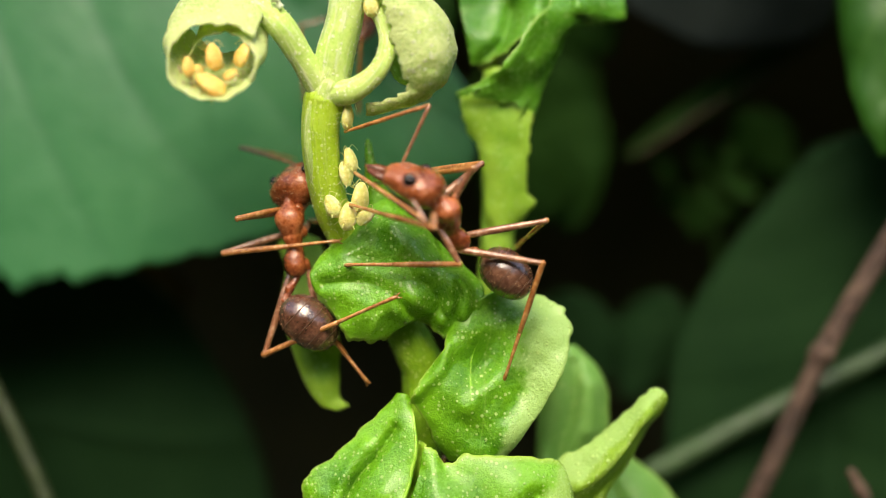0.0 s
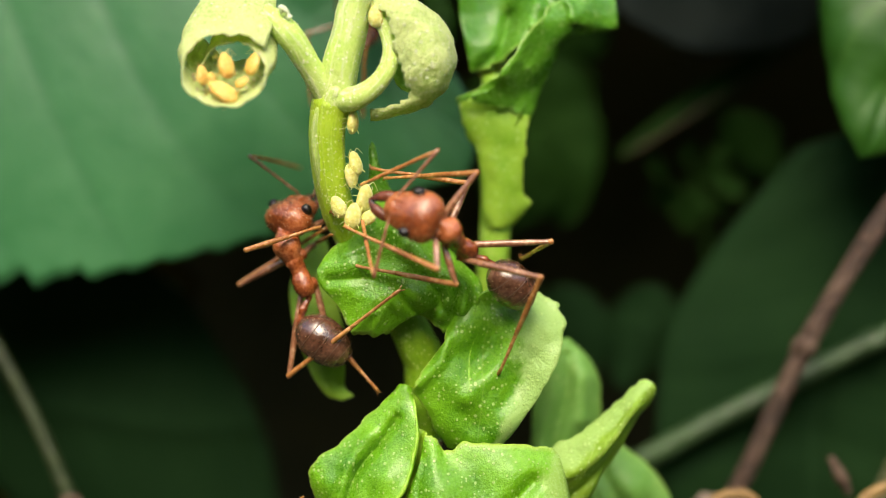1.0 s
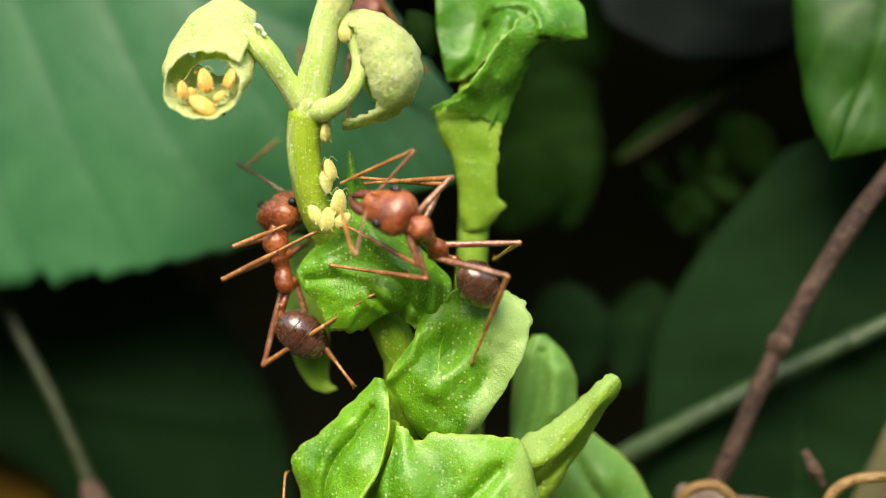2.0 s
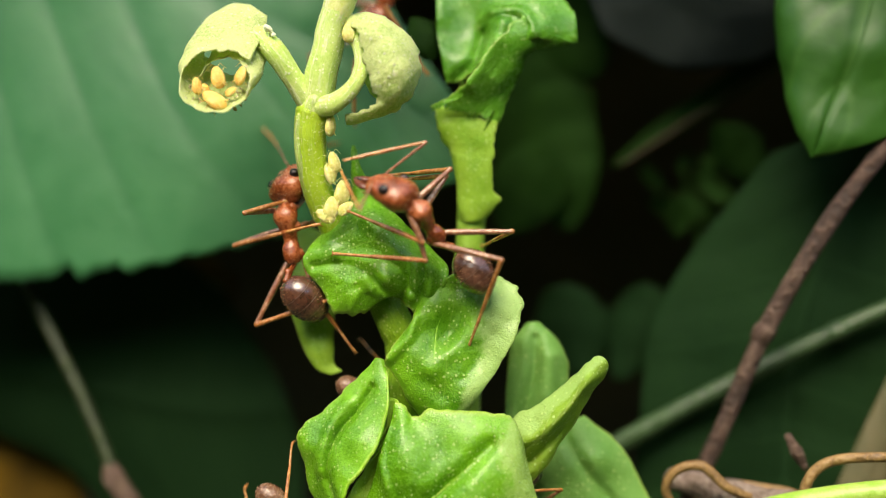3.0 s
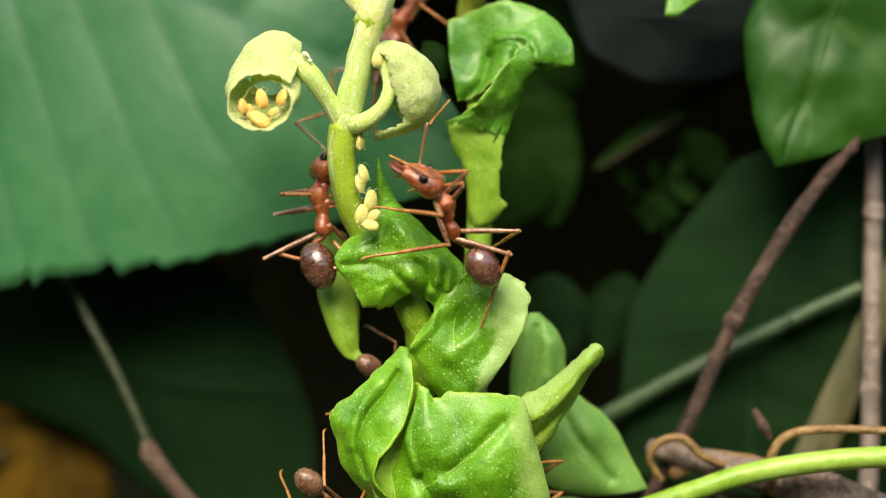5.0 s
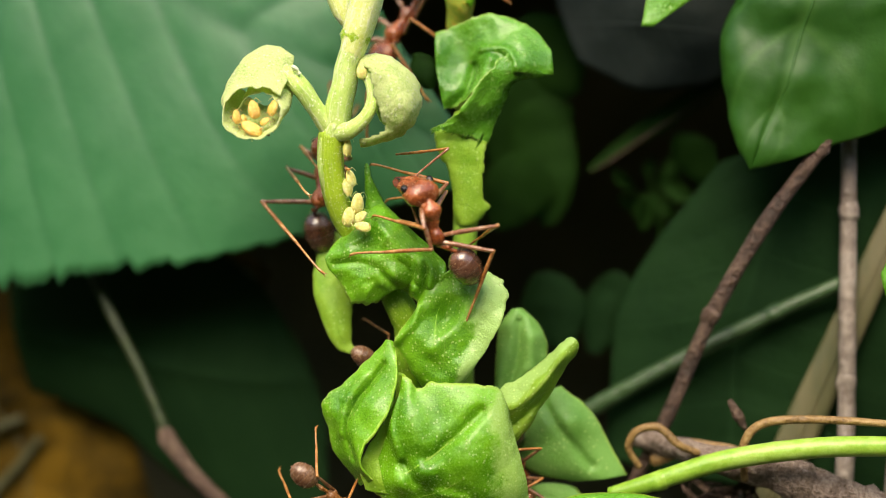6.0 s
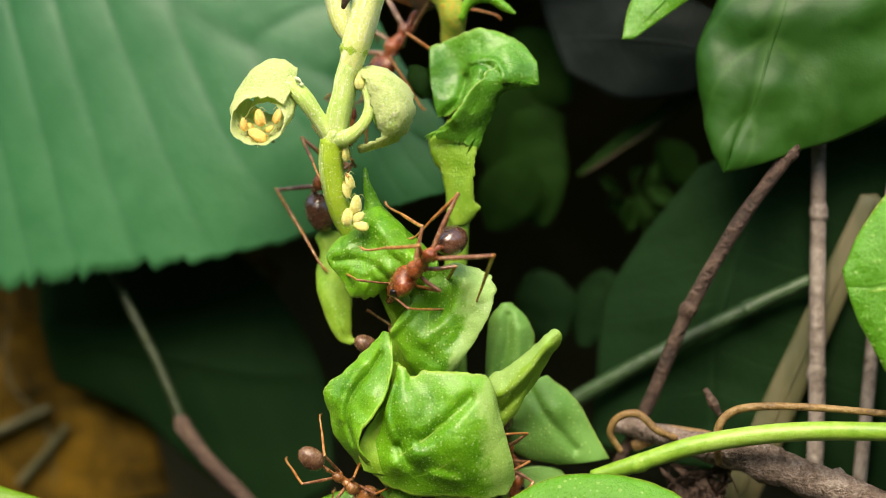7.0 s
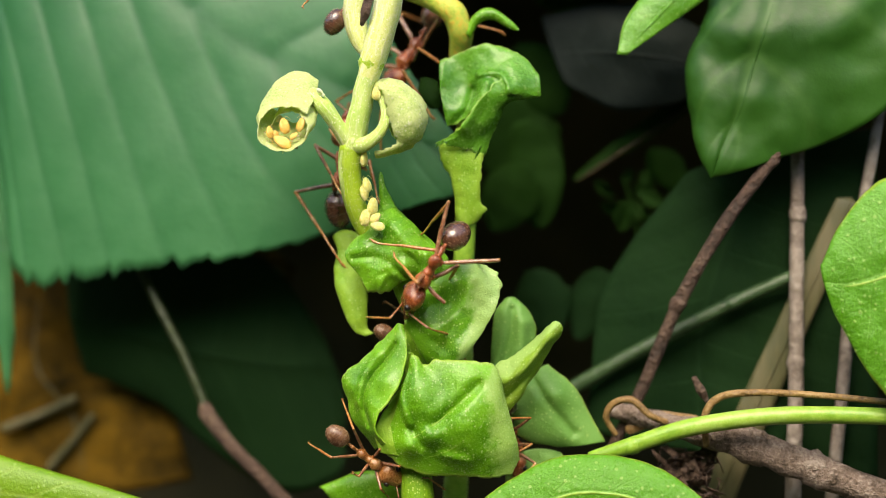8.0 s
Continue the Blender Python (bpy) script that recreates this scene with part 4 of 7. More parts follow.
rows = [((17.38, 7.00, 17.52), (22.15, 6.00, 19.63), (30.31, 6.00, 20.02)),
        ((16.74, 6.20, 13.49), (20.66, 4.60, 13.83), (31.92, 6.00, 13.72)),
        ((15.70, 6.00, 10.65), (19.60, 4.50, 10.72), (30.20, 6.00, 9.95)),
        ((15.74, 5.60, 7.25), (18.90, 4.60, 7.97), (25.42, 5.80, 6.28)),
        ((16.41, 5.30, 5.21), (17.79, 4.80, 5.50), (20.95, 5.40, 4.80)),
        ((17.02, 5.10, 3.72), (17.16, 5.00, 3.68), (17.37, 5.10, 3.79))]
lone_leaf("glossy_leaf", rows, M_GLOSSY, "glossy dark green pointed leaf with pale veins", nu=60, nv=44, thick=0.15, crumple=0.45, freq=0.35,
          teeth=0.01, tooth_n=10, ribs=0.10, rib_n=3, seed=52)
rows = [((14.50, 5.00, 16.89), (16.23, 4.60, 16.05), (18.64, 5.00, 16.05)),
        ((12.05, 4.60, 13.73), (14.14, 4.40, 13.99), (16.56, 4.80, 14.50)),
        ((11.42, 4.20, 11.37), (11.70, 4.20, 11.33), (12.04, 4.20, 11.32))]
lone_leaf("pointed_leaf", rows, M_SECOND, "green pointed leaf tip", nu=24, nv=14, crumple=0.1, seed=53)
rows = [((31.34, 1.00, 3.06), (31.87, 0.60, -0.23), (34.42, 1.00, -2.86)),
        ((27.20, 1.00, 3.29), (28.00, 0.20, -1.84), (29.29, 1.00, -10.05)),
        ((24.58, 0.80, 0.83), (25.12, 0.20, -2.80), (26.72, 0.80, -9.06)),
        ((23.40, 0.60, -1.80), (23.47, 0.40, -2.79), (24.18, 0.60, -4.78))]
lone_leaf("bright_leaf", rows, M_BRIGHT, "bright green smooth leaf with a yellowish margin", nu=40, nv=28, thick=0.18, crumple=0.15, freq=0.3,
          teeth=0.012, tooth_n=12, ribs=0.06, rib_n=4, seed=54)
rows = [((2.64, -0.50, -16.12), (3.00, -0.80, -18.07), (4.97, -0.50, -20.76)),
        ((6.97, 0.20, -13.40), (7.71, -0.80, -15.34), (8.33, -0.50, -19.36)),
        ((10.65, 0.40, -12.98), (11.03, -0.80, -14.97), (11.31, -0.50, -19.30)),
        ((13.98, 0.20, -13.79), (14.30, -0.80, -15.91), (14.60, -0.50, -19.24)),
        ((16.91, -0.50, -15.75), (16.89, -0.80, -17.18), (16.23, -0.50, -19.20))]
lone_leaf("bright_leaf", rows, M_BRIGHT, "fresh green leaf with fine blisters", nu=40, nv=24, thick=0.18, crumple=0.12, freq=0.5,
          teeth=0.03, tooth_n=14, ribs=0.05, rib_n=5, seed=55)
rows = [((-30.93, -1.00, -11.98), (-30.69, -1.50, -15.07), (-30.19, -1.00, -18.62)),
        ((-26.49, -1.00, -13.20), (-26.15, -1.80, -15.32), (-26.50, -1.00, -19.25)),
        ((-22.12, -1.00, -14.44), (-21.89, -1.60, -15.98), (-22.12, -1.00, -19.17)),
        ((-17.08, -1.00, -15.82), (-17.30, -1.40, -16.97), (-17.80, -1.00, -19.09))]
lone_leaf("lime_leaf", rows, M_LIME, "lime green leaf edge close to the lens", nu=30, nv=20, thick=0.2, crumple=0.08, freq=0.4, seed=56)


# ---- stems, twigs and tendrils ----
def lone_stem(name, points, radii, material, label, category="stem", **more):
    ob = tagged(put(name, tube_mesh(name, points, radii, **more), material), label, category)
    return ob


vine = lone_stem("trailing_vine", [(9.65, 3.20, -13.49), (12.24, 3.00, -12.62), (15.65, 2.80, -11.52), (20.00, 2.60, -10.83), (24.29, 2.60, -10.70), (31.44, 2.60, -10.89)],
          [0.42, 0.5, 0.54, 0.54, 0.52, 0.5], M_VINE, "smooth bright green trailing vine stem", n=60)
woody_twig = lone_stem("twig", [(10.73, 6.50, -10.75), (14.96, 5.20, -11.67), (19.41, 5.00, -12.83), (23.46, 5.00, -14.34), (31.74, 5.00, -17.47)], [0.5, 0.75, 0.95, 1.0, 1.0], M_WOOD,
          "rough grey-brown woody twig", "twig", n=60, lumps=0.25, freq=0.8)
stick = lone_stem("stick", [(10.67, 7.20, -13.49), (12.86, 6.60, -9.15), (15.01, 6.00, -4.17), (17.83, 5.60, 0.72), (20.79, 5.60, 4.71), (23.41, 6.00, 8.02)], [0.36, 0.42, 0.42, 0.42, 0.4, 0.36], M_BROWN,
          "thin leaning brown stick", "stick", n=50, lumps=0.12, freq=0.5)
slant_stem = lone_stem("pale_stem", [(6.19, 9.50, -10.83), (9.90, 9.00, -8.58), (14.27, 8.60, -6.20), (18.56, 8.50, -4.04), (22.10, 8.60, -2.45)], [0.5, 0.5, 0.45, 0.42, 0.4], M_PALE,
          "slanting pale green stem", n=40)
stalk_a = lone_stem("dry_stalk", [(22.00, 8.00, -17.00), (22.28, 8.00, -9.91), (22.41, 8.00, -2.81), (22.57, 8.00, 6.10)], [0.5, 0.48, 0.46, 0.42], M_STRAW, "upright dry straw-coloured stalk", "stalk", n=40, lumps=0.1)
stalk_b = lone_stem("dry_stalk", [(24.44, 9.00, -17.11), (25.21, 9.00, -9.97), (26.17, 9.00, -1.04), (27.84, 9.00, 8.59)], [0.42, 0.4, 0.38, 0.34], M_STRAW, "thin upright dry stalk", "stalk", n=40, lumps=0.1)
hay = lone_stem("grass_blade", [(16.39, 9.00, -19.00), (18.57, 9.00, -13.58), (21.81, 9.00, -6.39), (25.74, 9.00, 2.18)], [1.2, 1.1, 1.0, 0.85], M_HAY, "broad dry grass blade leaning across", "grass blade", n=40, flat=0.2)
lone_stem("tendril", [(14.28, 4.40, -11.36), (13.25, 4.00, -10.88), (12.16, 3.90, -9.95), (11.02, 4.00, -10.20), (10.59, 4.20, -11.09), (11.15, 4.60, -12.17)], [0.2, 0.22, 0.24, 0.22, 0.2, 0.18], M_TENDRIL,
          "curled dry brown tendril", "tendril", n=50, sides=10)
lone_stem("tendril", [(16.66, 4.20, -12.77), (16.61, 3.80, -10.85), (17.53, 3.70, -9.74), (19.72, 3.60, -9.45), (23.38, 3.40, -9.59), (28.29, 3.20, -10.05)], [0.2, 0.24, 0.24, 0.22, 0.2, 0.2], M_TENDRIL,
          "looping dry brown tendril", "tendril", n=50, sides=10)
leaf_stalk = lone_stem("pale_stem", [(-21.23, 8.00, -0.30), (-19.09, 7.40, -4.08), (-17.10, 7.20, -7.80), (-15.44, 7.00, -11.57)], [0.26, 0.3, 0.3, 0.32], M_DULL, "pale green leaf stalk, the broad leaf's shade put into its colour", n=40)
lone_stem("twig", [(-15.59, 7.00, -11.31), (-14.00, 7.00, -13.33), (-11.72, 7.00, -15.52), (-8.35, 7.00, -19.13)], [0.5, 0.46, 0.44, 0.42], M_BROWN, "brown twig joined to a pale stalk", "twig", n=40, lumps=0.12)

lone_stem("twig", [(11.80, 6.00, -12.01), (13.57, 5.60, -11.26), (15.31, 5.40, -11.30), (16.69, 5.40, -11.57)], [0.3, 0.5, 0.45, 0.35], M_TENDRIL, "flat tan strip of peeling bark", "bark strip", n=30, lumps=0.2, flat=0.4)
lone_stem("bud", [(16.77, 5.40, -10.17), (16.36, 5.20, -9.40), (15.95, 5.20, -8.63)], [0.14, 0.3, 0.16], M_BROWN, "small brown withered bud", "bud", n=20, lumps=0.3)


def swelling(ob, at, along, r, material, name="knot"):
    """A knot or node round a stem."""
    a, d = np.array(at, float), np.array(along, float)
    d = d / np.linalg.norm(d)
    part(name, tube_mesh(name, [a - d * r * 1.6, a - d * r * 0.6, a + d * r * 0.5, a + d * r * 1.5], [r * 0.72, r * 1.12, r * 1.15, r * 0.7], 12, 16, 0.25, 1.4, 5), material, ob)


swelling(stick, (20.79, 5.60, 4.71), (2.4, 0, 3.0), 0.40, M_BROWN)
swelling(stick, (15.01, 6.00, -4.17), (1.8, -0.3, 4.0), 0.43, M_BROWN)
swelling(slant_stem, (18.56, 8.50, -4.04), (3.4, 0, 1.8), 0.46, M_PALE, "node")
swelling(leaf_stalk, (-15.59, 7.00, -11.31), (1.2, 0, -2.8), 0.5, M_BROWN, "joint")
swelling(woody_twig, (19.41, 5.00, -12.83), (3.4, 0, -1.2), 0.98, M_WOOD)
swelling(woody_twig, (23.46, 5.00, -14.34), (3.4, 0, -1.4), 1.0, M_WOOD)
part("midrib", tube_mesh("midrib", [(16.45, 8.78, -18.97), (18.63, 8.78, -13.56), (21.87, 8.78, -6.38), (25.80, 8.78, 2.18)], [0.1, 0.1, 0.09, 0.07], 8, 40), M_HAY, hay)


swelling(vine, (12.24, 3.00, -12.62), (2.5, 0, 0.9), 0.47, M_VINE, "node")
for stalk, spot in ((stalk_a, (22.30, 8.00, -7.78)), (stalk_a, (22.49, 8.00, 1.46)), (stalk_b, (25.71, 9.00, -4.97))):
    swelling(stalk, spot, (0.06, 0, 1), 0.46 if stalk is stalk_a else 0.38, M_STRAW, "node")


def litter():
    """Loose brown flakes caught under the twig."""
    rnd = random.Random(7)
    verts, faces = [], []
    c = np.array((15.80, 5.60, -14.49))
    for _ in range(70):
        o = c + np.array((rnd.gauss(0, 1.1), rnd.gauss(0, 0.4), rnd.gauss(0, 0.7)))
        a, b = np.array([rnd.uniform(-1, 1) for _ in range(3)]), np.array([rnd.uniform(-1, 1) for _ in range(3)])
        a, b = a / np.linalg.norm(a) * rnd.uniform(0.3, 0.9), b / np.linalg.norm(b) * rnd.uniform(0.1, 0.35)
        k = len(verts)
        n = np.cross(a, b)
        n = n / (np.linalg.norm(n) + 1e-9) * 0.05
        verts += [o - a - b, o + a - b, o + a + b + n * 4, o - a + b, o - a - b + n, o + a - b + n, o + a + b + n * 5, o - a + b + n]
        faces += [(k, k + 1, k + 2, k + 3), (k + 7, k + 6, k + 5, k + 4), (k, k + 4, k + 5, k + 1), (k + 1, k + 5, k + 6, k + 2), (k + 2, k + 6, k + 7, k + 3), (k + 3, k + 7, k + 4, k)]
    tagged(put("leaf_litter", as_mesh("leaf_litter", verts, faces), M_BROWN), "brown crumbled leaf litter caught under the twig", "litter", kind="stuff")


litter()

# ---- background leaves; most carry the deep shade in their colours ----
rows = [((-27.56, 13.00, -1.75), (-26.93, 12.00, -4.91), (-26.28, 13.00, -8.90)),
        ((-23.38, 13.00, -0.19), (-22.63, 12.00, -6.09), (-20.94, 13.00, -11.05)),
        ((-18.87, 13.00, 0.55), (-17.38, 12.00, -7.26), (-16.89, 13.00, -14.35)),
        ((-14.83, 13.00, -0.27), (-12.20, 12.00, -8.03), (-12.08, 13.00, -17.02)),
        ((-12.42, 13.00, -1.85), (-9.26, 13.00, -8.08), (-8.11, 13.00, -15.81)),
        ((-11.63, 13.00, -2.63), (-8.47, 13.00, -8.08), (-7.70, 13.00, -12.72))]
lone_leaf("shade_toned_leaf", rows, M_DARK, "very dark green leaf with deep shade put into its colour", nu=40, nv=30, crumple=0.3, freq=0.2, ribs=0.12, rib_n=6, seed=61)
rows = [((-33.19, 15.50, -1.29), (-30.37, 14.90, -2.13), (-27.21, 15.50, -1.74)),
        ((-35.78, 15.50, -8.24), (-30.81, 14.90, -8.20), (-26.38, 15.50, -8.23)),
        ((-35.78, 15.50, -13.15), (-28.27, 14.90, -12.23), (-21.34, 15.50, -10.63)),
        ((-35.79, 15.50, -18.87), (-27.01, 14.90, -17.85), (-19.28, 15.50, -16.63))]
lone_leaf("withered_leaf", rows, M_YELLOW, "withered yellow-brown leaf in the litter", nu=30, nv=24, crumple=0.6, freq=0.25, ribs=0.15, rib_n=6, seed=62)
rows = [((-14.95, 13.70, -0.55), (-14.83, 13.70, -0.92), (-14.32, 13.70, -1.42)),
        ((-13.07, 13.70, -0.17), (-13.07, 13.30, -1.42), (-13.14, 13.70, -2.43)),
        ((-11.19, 13.70, -1.68), (-11.44, 13.70, -2.30), (-11.81, 13.70, -3.06))]
lone_leaf("withered_leaf", rows, M_YELLOW, "small yellowed leaf in the shade", nu=20, nv=16, crumple=0.2, freq=0.3, seed=64)
lone_stem("dry_stalk", [(-32.90, 14.30, -13.02), (-30.14, 14.30, -11.99), (-27.40, 14.30, -10.78)], [0.35, 0.33, 0.3], M_HAY, "dull straw lying in the litter", "stalk", n=20)
lone_stem("dry_stalk", [(-29.51, 14.30, -15.80), (-27.62, 14.30, -13.78), (-26.15, 14.30, -11.97)], [0.3, 0.28, 0.25], M_HAY, "thin olive stalk lying in the litter", "stalk", n=20)
rows = [((15.73, 10.50, 4.35), (20.83, 9.70, 5.81), (27.73, 10.50, 7.01)),
        ((12.12, 10.50, 0.13), (18.26, 9.70, 0.05), (27.67, 10.50, 0.62)),
        ((9.96, 10.50, -3.81), (16.63, 9.70, -5.10), (27.60, 10.50, -5.76)),
        ((9.43, 10.50, -8.43), (16.28, 9.70, -9.62), (27.55, 10.50, -10.85)),
        ((9.07, 10.50, -12.39), (16.24, 9.70, -13.81), (27.51, 10.50, -15.29))]
lone_leaf("shade_toned_leaf", rows, M_DARK, "broad dark green leaf with shade put into its colour", nu=50, nv=40, crumple=0.3, freq=0.2, ribs=0.14, rib_n=6, seed=63)


def oval(at, along, across, cup=0.6):
    """Rows of an egg-shaped blade: from the stalk at one end to a blunt tip."""
    at, along, across = (np.array(v, float) for v in (at, along, across))
    n = np.cross(along, across)
    n = n / np.linalg.norm(n) * cup
    out = []
    for k in range(9):
        u = k / 8
        w = math.sin(math.pi * min(1.0, u * 0.94 + 0.03)) ** 0.7 * (1.1 - 0.3 * u)
        c = at + along * (2 * u - 1)
        out.append((tuple(c - across * w + n * w), tuple(c), tuple(c + across * w + n * w)))
    return out


# These leaves are dim by material colour, which stands in for shade.
DIM = [((5.61, 14.00, 11.00), (1.6, 0.5, -2.2), (-2.0, 0.6, -1.3), "wavy leaf behind the older shoot, half shade put into its colour", 75),
       ((3.62, 13.00, 3.02), (-1.2, 0.4, -2.2), (-1.9, 0.5, 1.0), "broad leaf low down, half shade put into its colour", 76),
       ((4.22, 15.00, 6.26), (0.9, 0.4, -3.6), (-3.0, 0.7, -0.8), "large leaf with half shade put into its colour", 77),
       ((5.16, 14.00, 4.60), (0.58, 0.30, -3.64), (-2.21, 0.45, -0.36), "dull green leaf with half shade put into its colour", 65),
       ((5.90, 14.00, -4.26), (0.60, 0.30, -2.38), (-1.86, 0.38, -0.46), "rounded leaf behind the shoots, shade put into its colour", 71),
       ((9.04, 14.00, -4.23), (-0.83, 0.30, -2.36), (-1.68, 0.53, 0.59), "dull leaf with a brown edge, shade put into its colour", 72)]
for at, along, across, text, seed in DIM:
    lone_leaf("dim_toned_leaf", oval(at, along, across), M_DARK if seed in (71, 72) else M_DIM, text, nu=40, nv=24, crumple=0.3, freq=0.4, teeth=0.08, tooth_n=9, seed=seed, rib=0.06)


def shade_toned_sprig():
    """A low sprig of small wavy leaflets, half shade put into their colour."""
    sprig = base("sprig", (12.44, 15.0, -1.44), "sprig of small dull green leaflets, half shade put into their colour", "sprig")
    part("stem", tube_mesh("stem", [(12.44, 15.0, -1.44), (12.23, 14.8, 0.97), (11.82, 14.6, 2.85), (11.40, 14.6, 4.30)], [0.14, 0.12, 0.1, 0.06], 8, 24), M_DIM, sprig)
    rnd = random.Random(12)
    spots = [((14.33, 14.0, 4.63), (1.2, 0.3, -1.5), (-0.95, 0.6, -0.75))]
    for k in range(11):
        a = 2 * math.pi * k / 11 + rnd.uniform(-0.3, 0.3)
        r, size = rnd.uniform(0.5, 2.1), rnd.uniform(0.45, 0.95)
        turn = a + rnd.uniform(-0.7, 0.7)
        spots.append(((11.71 + r * math.cos(a), 14.8 + rnd.uniform(-0.7, 0.9), 2.85 + 0.9 * r * math.sin(a)), (size * 1.25 * math.cos(turn), rnd.uniform(-0.3, 0.5), size * 1.25 * math.sin(turn)),
                      (-0.7 * size * math.sin(turn), rnd.uniform(-0.2, 0.6), 0.7 * size * math.cos(turn))))
    for k, (at, along, across) in enumerate(spots):
        part("leaflet", blade_mesh("leaflet", oval(at, along, across, 0.3), 24, 14, 0.1, 0.15, 0.8, 0.12, 7, seed=80 + k), M_DIM, sprig)


shade_toned_sprig()
rows = [((6.09, 10.50, 14.83), (6.82, 10.50, 12.56), (7.74, 10.50, 10.30)),
        ((9.63, 10.50, 15.47), (10.56, 10.00, 12.40), (11.06, 10.50, 8.55)),
        ((13.69, 10.50, 15.35), (14.40, 10.00, 11.93), (14.55, 10.50, 8.66)),
        ((17.32, 10.50, 13.39), (16.94, 10.50, 11.19), (16.20, 10.50, 9.37))]
lone_leaf("black_green_leaf", rows, M_SHEEN_TONE, "black-green leaf with shade and a grey sheen put into its colour", nu=30, nv=20, crumple=0.4, freq=0.35, seed=68)
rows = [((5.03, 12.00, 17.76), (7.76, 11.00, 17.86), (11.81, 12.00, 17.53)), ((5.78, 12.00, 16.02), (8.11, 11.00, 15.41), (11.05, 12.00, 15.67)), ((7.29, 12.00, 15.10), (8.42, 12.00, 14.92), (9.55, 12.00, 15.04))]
lone_leaf("dim_toned_leaf", rows, M_DIM, "dull green leaf tip, half shade put into its colour", nu=20, nv=14, crumple=0.2, freq=0.3, seed=69)
far_grass = lone_stem("grass_blade", [(8.11, 13.50, 4.21), (9.61, 13.50, 5.24), (11.61, 13.50, 6.59), (14.37, 13.50, 8.46), (17.37, 13.50, 10.59)], [0.12, 0.4, 0.6, 0.66, 0.6], M_DIM, "green blade slanting upwards, half shade put into its colour", "grass blade", n=40, flat=0.25)
part("midrib", tube_mesh("midrib", [(8.34, 13.30, 4.12), (9.84, 13.30, 5.07), (11.83, 13.30, 6.37), (14.58, 13.30, 8.19), (17.57, 13.30, 10.31)], [0.03, 0.05, 0.07, 0.07, 0.05], 8, 40), M_BROWN, far_grass)


# ---- ants: pieces run along their own x axis from the joint that carries them, z is the back of the animal ----
M_ANT = plain_material("red_brown_cuticle", [(0.12, 0.025, 0.007), (0.28, 0.066, 0.019), (0.47, 0.145, 0.054)], 0.22, 2.2, 0.018, None, 0, 0.6, 0.08, 0.5)
M_AMBER = plain_material("pale_amber_cuticle", [(0.17, 0.06, 0.018), (0.28, 0.115, 0.034), (0.40, 0.20, 0.075)], 0.28, 2.4, 0.012, None, 0, 0.6, 0.1, 0.2)
M_LEG = plain_material("amber_cuticle", [(0.26, 0.095, 0.026), (0.42, 0.175, 0.055), (0.58, 0.31, 0.12)], 0.2, 1.2, 0.004, None, 0, 0.7, 0.1, 0.4)
M_FEMUR = plain_material("brown_cuticle", [(0.17, 0.065, 0.036), (0.29, 0.13, 0.07), (0.47, 0.27, 0.17)], 0.2, 1.0, 0.004, None, 0, 0.7, 0.1, 0.4)
M_GASTER = plain_material("dark_abdomen", [(0.050, 0.018, 0.010), (0.10, 0.040, 0.024), (0.19, 0.09, 0.058)], 0.2, 1.6, 0.010, None, 0, 0.7, 0.03, 0.9)
M_TAN = plain_material("tan_abdomen", [(0.08, 0.035, 0.02), (0.16, 0.08, 0.045), (0.28, 0.17, 0.11)], 0.24, 1.6, 0.015, None, 0, 0.5, 0.1, 0.3)
M_RIM = plain_material("pale_abdomen_margin", [(0.07, 0.03, 0.018), (0.13, 0.065, 0.04)], 0.3, 2.0, 0.01)
M_EYE = plain_material("black_eye", [(0.008, 0.006, 0.006), (0.015, 0.01, 0.01)], 0.12, 4.0, 0.01)
M_BRISTLE = plain_material("pale_bristle", [(0.40, 0.24, 0.12), (0.55, 0.36, 0.20)], 0.4, 2.0, 0.0)
M_JAW = plain_material("dark_jaw", [(0.05, 0.012, 0.008), (0.16, 0.045, 0.022)], 0.2, 2.0, 0.01)


def loft_mesh(name, rings, sides=22, n=36, grain=0.0, seed=1):
    """A rounded body along x through rings of (x, half width, half height, lift)."""
    p = spline([(*r[:3], r[3] if len(r) > 3 else 0.0) for r in rings], n)
    p[:, 1:3] = np.maximum(p[:, 1:3], 0.004)
    verts, faces = [], []
    for x, w, h, lift in p:
        for k in range(sides):
            a = 2 * math.pi * k / sides
            q = (x, w * math.cos(a), h * math.sin(a) + lift)
            g = 1 + (grain * rough3(q, 3.0, seed) if grain else 0)
            verts.append((x, q[1] * g, lift + (q[2] - lift) * g))
    for i in range(n - 1):
        for k in range(sides):
            a, b = i * sides + k, i * sides + (k + 1) % sides
            faces.append((a, b, b + sides, a + sides))
    faces.append(tuple(range(sides - 1, -1, -1)))
    faces.append(tuple((n - 1) * sides + k for k in range(sides)))
    return as_mesh(name, verts, faces)


def ball_mesh(name, c, r, n=10):
    rings = [(c[0] + r[0] * -math.cos(math.pi * k / n), r[1] * math.sin(math.pi * k / n), r[2] * math.sin(math.pi * k / n), 0) for k in range(n + 1)]
    me = loft_mesh(name, rings, 14, 14)
    me.transform(Matrix.Translation((0, c[1] * MM, c[2] * MM)))
    return me


HIPS = {"F": (0.84, 0.32, -0.30), "M": (0.56, 0.30, -0.36), "H": (0.14, 0.28, -0.32)}
BASE = (1.75, 0.34, 0.30)


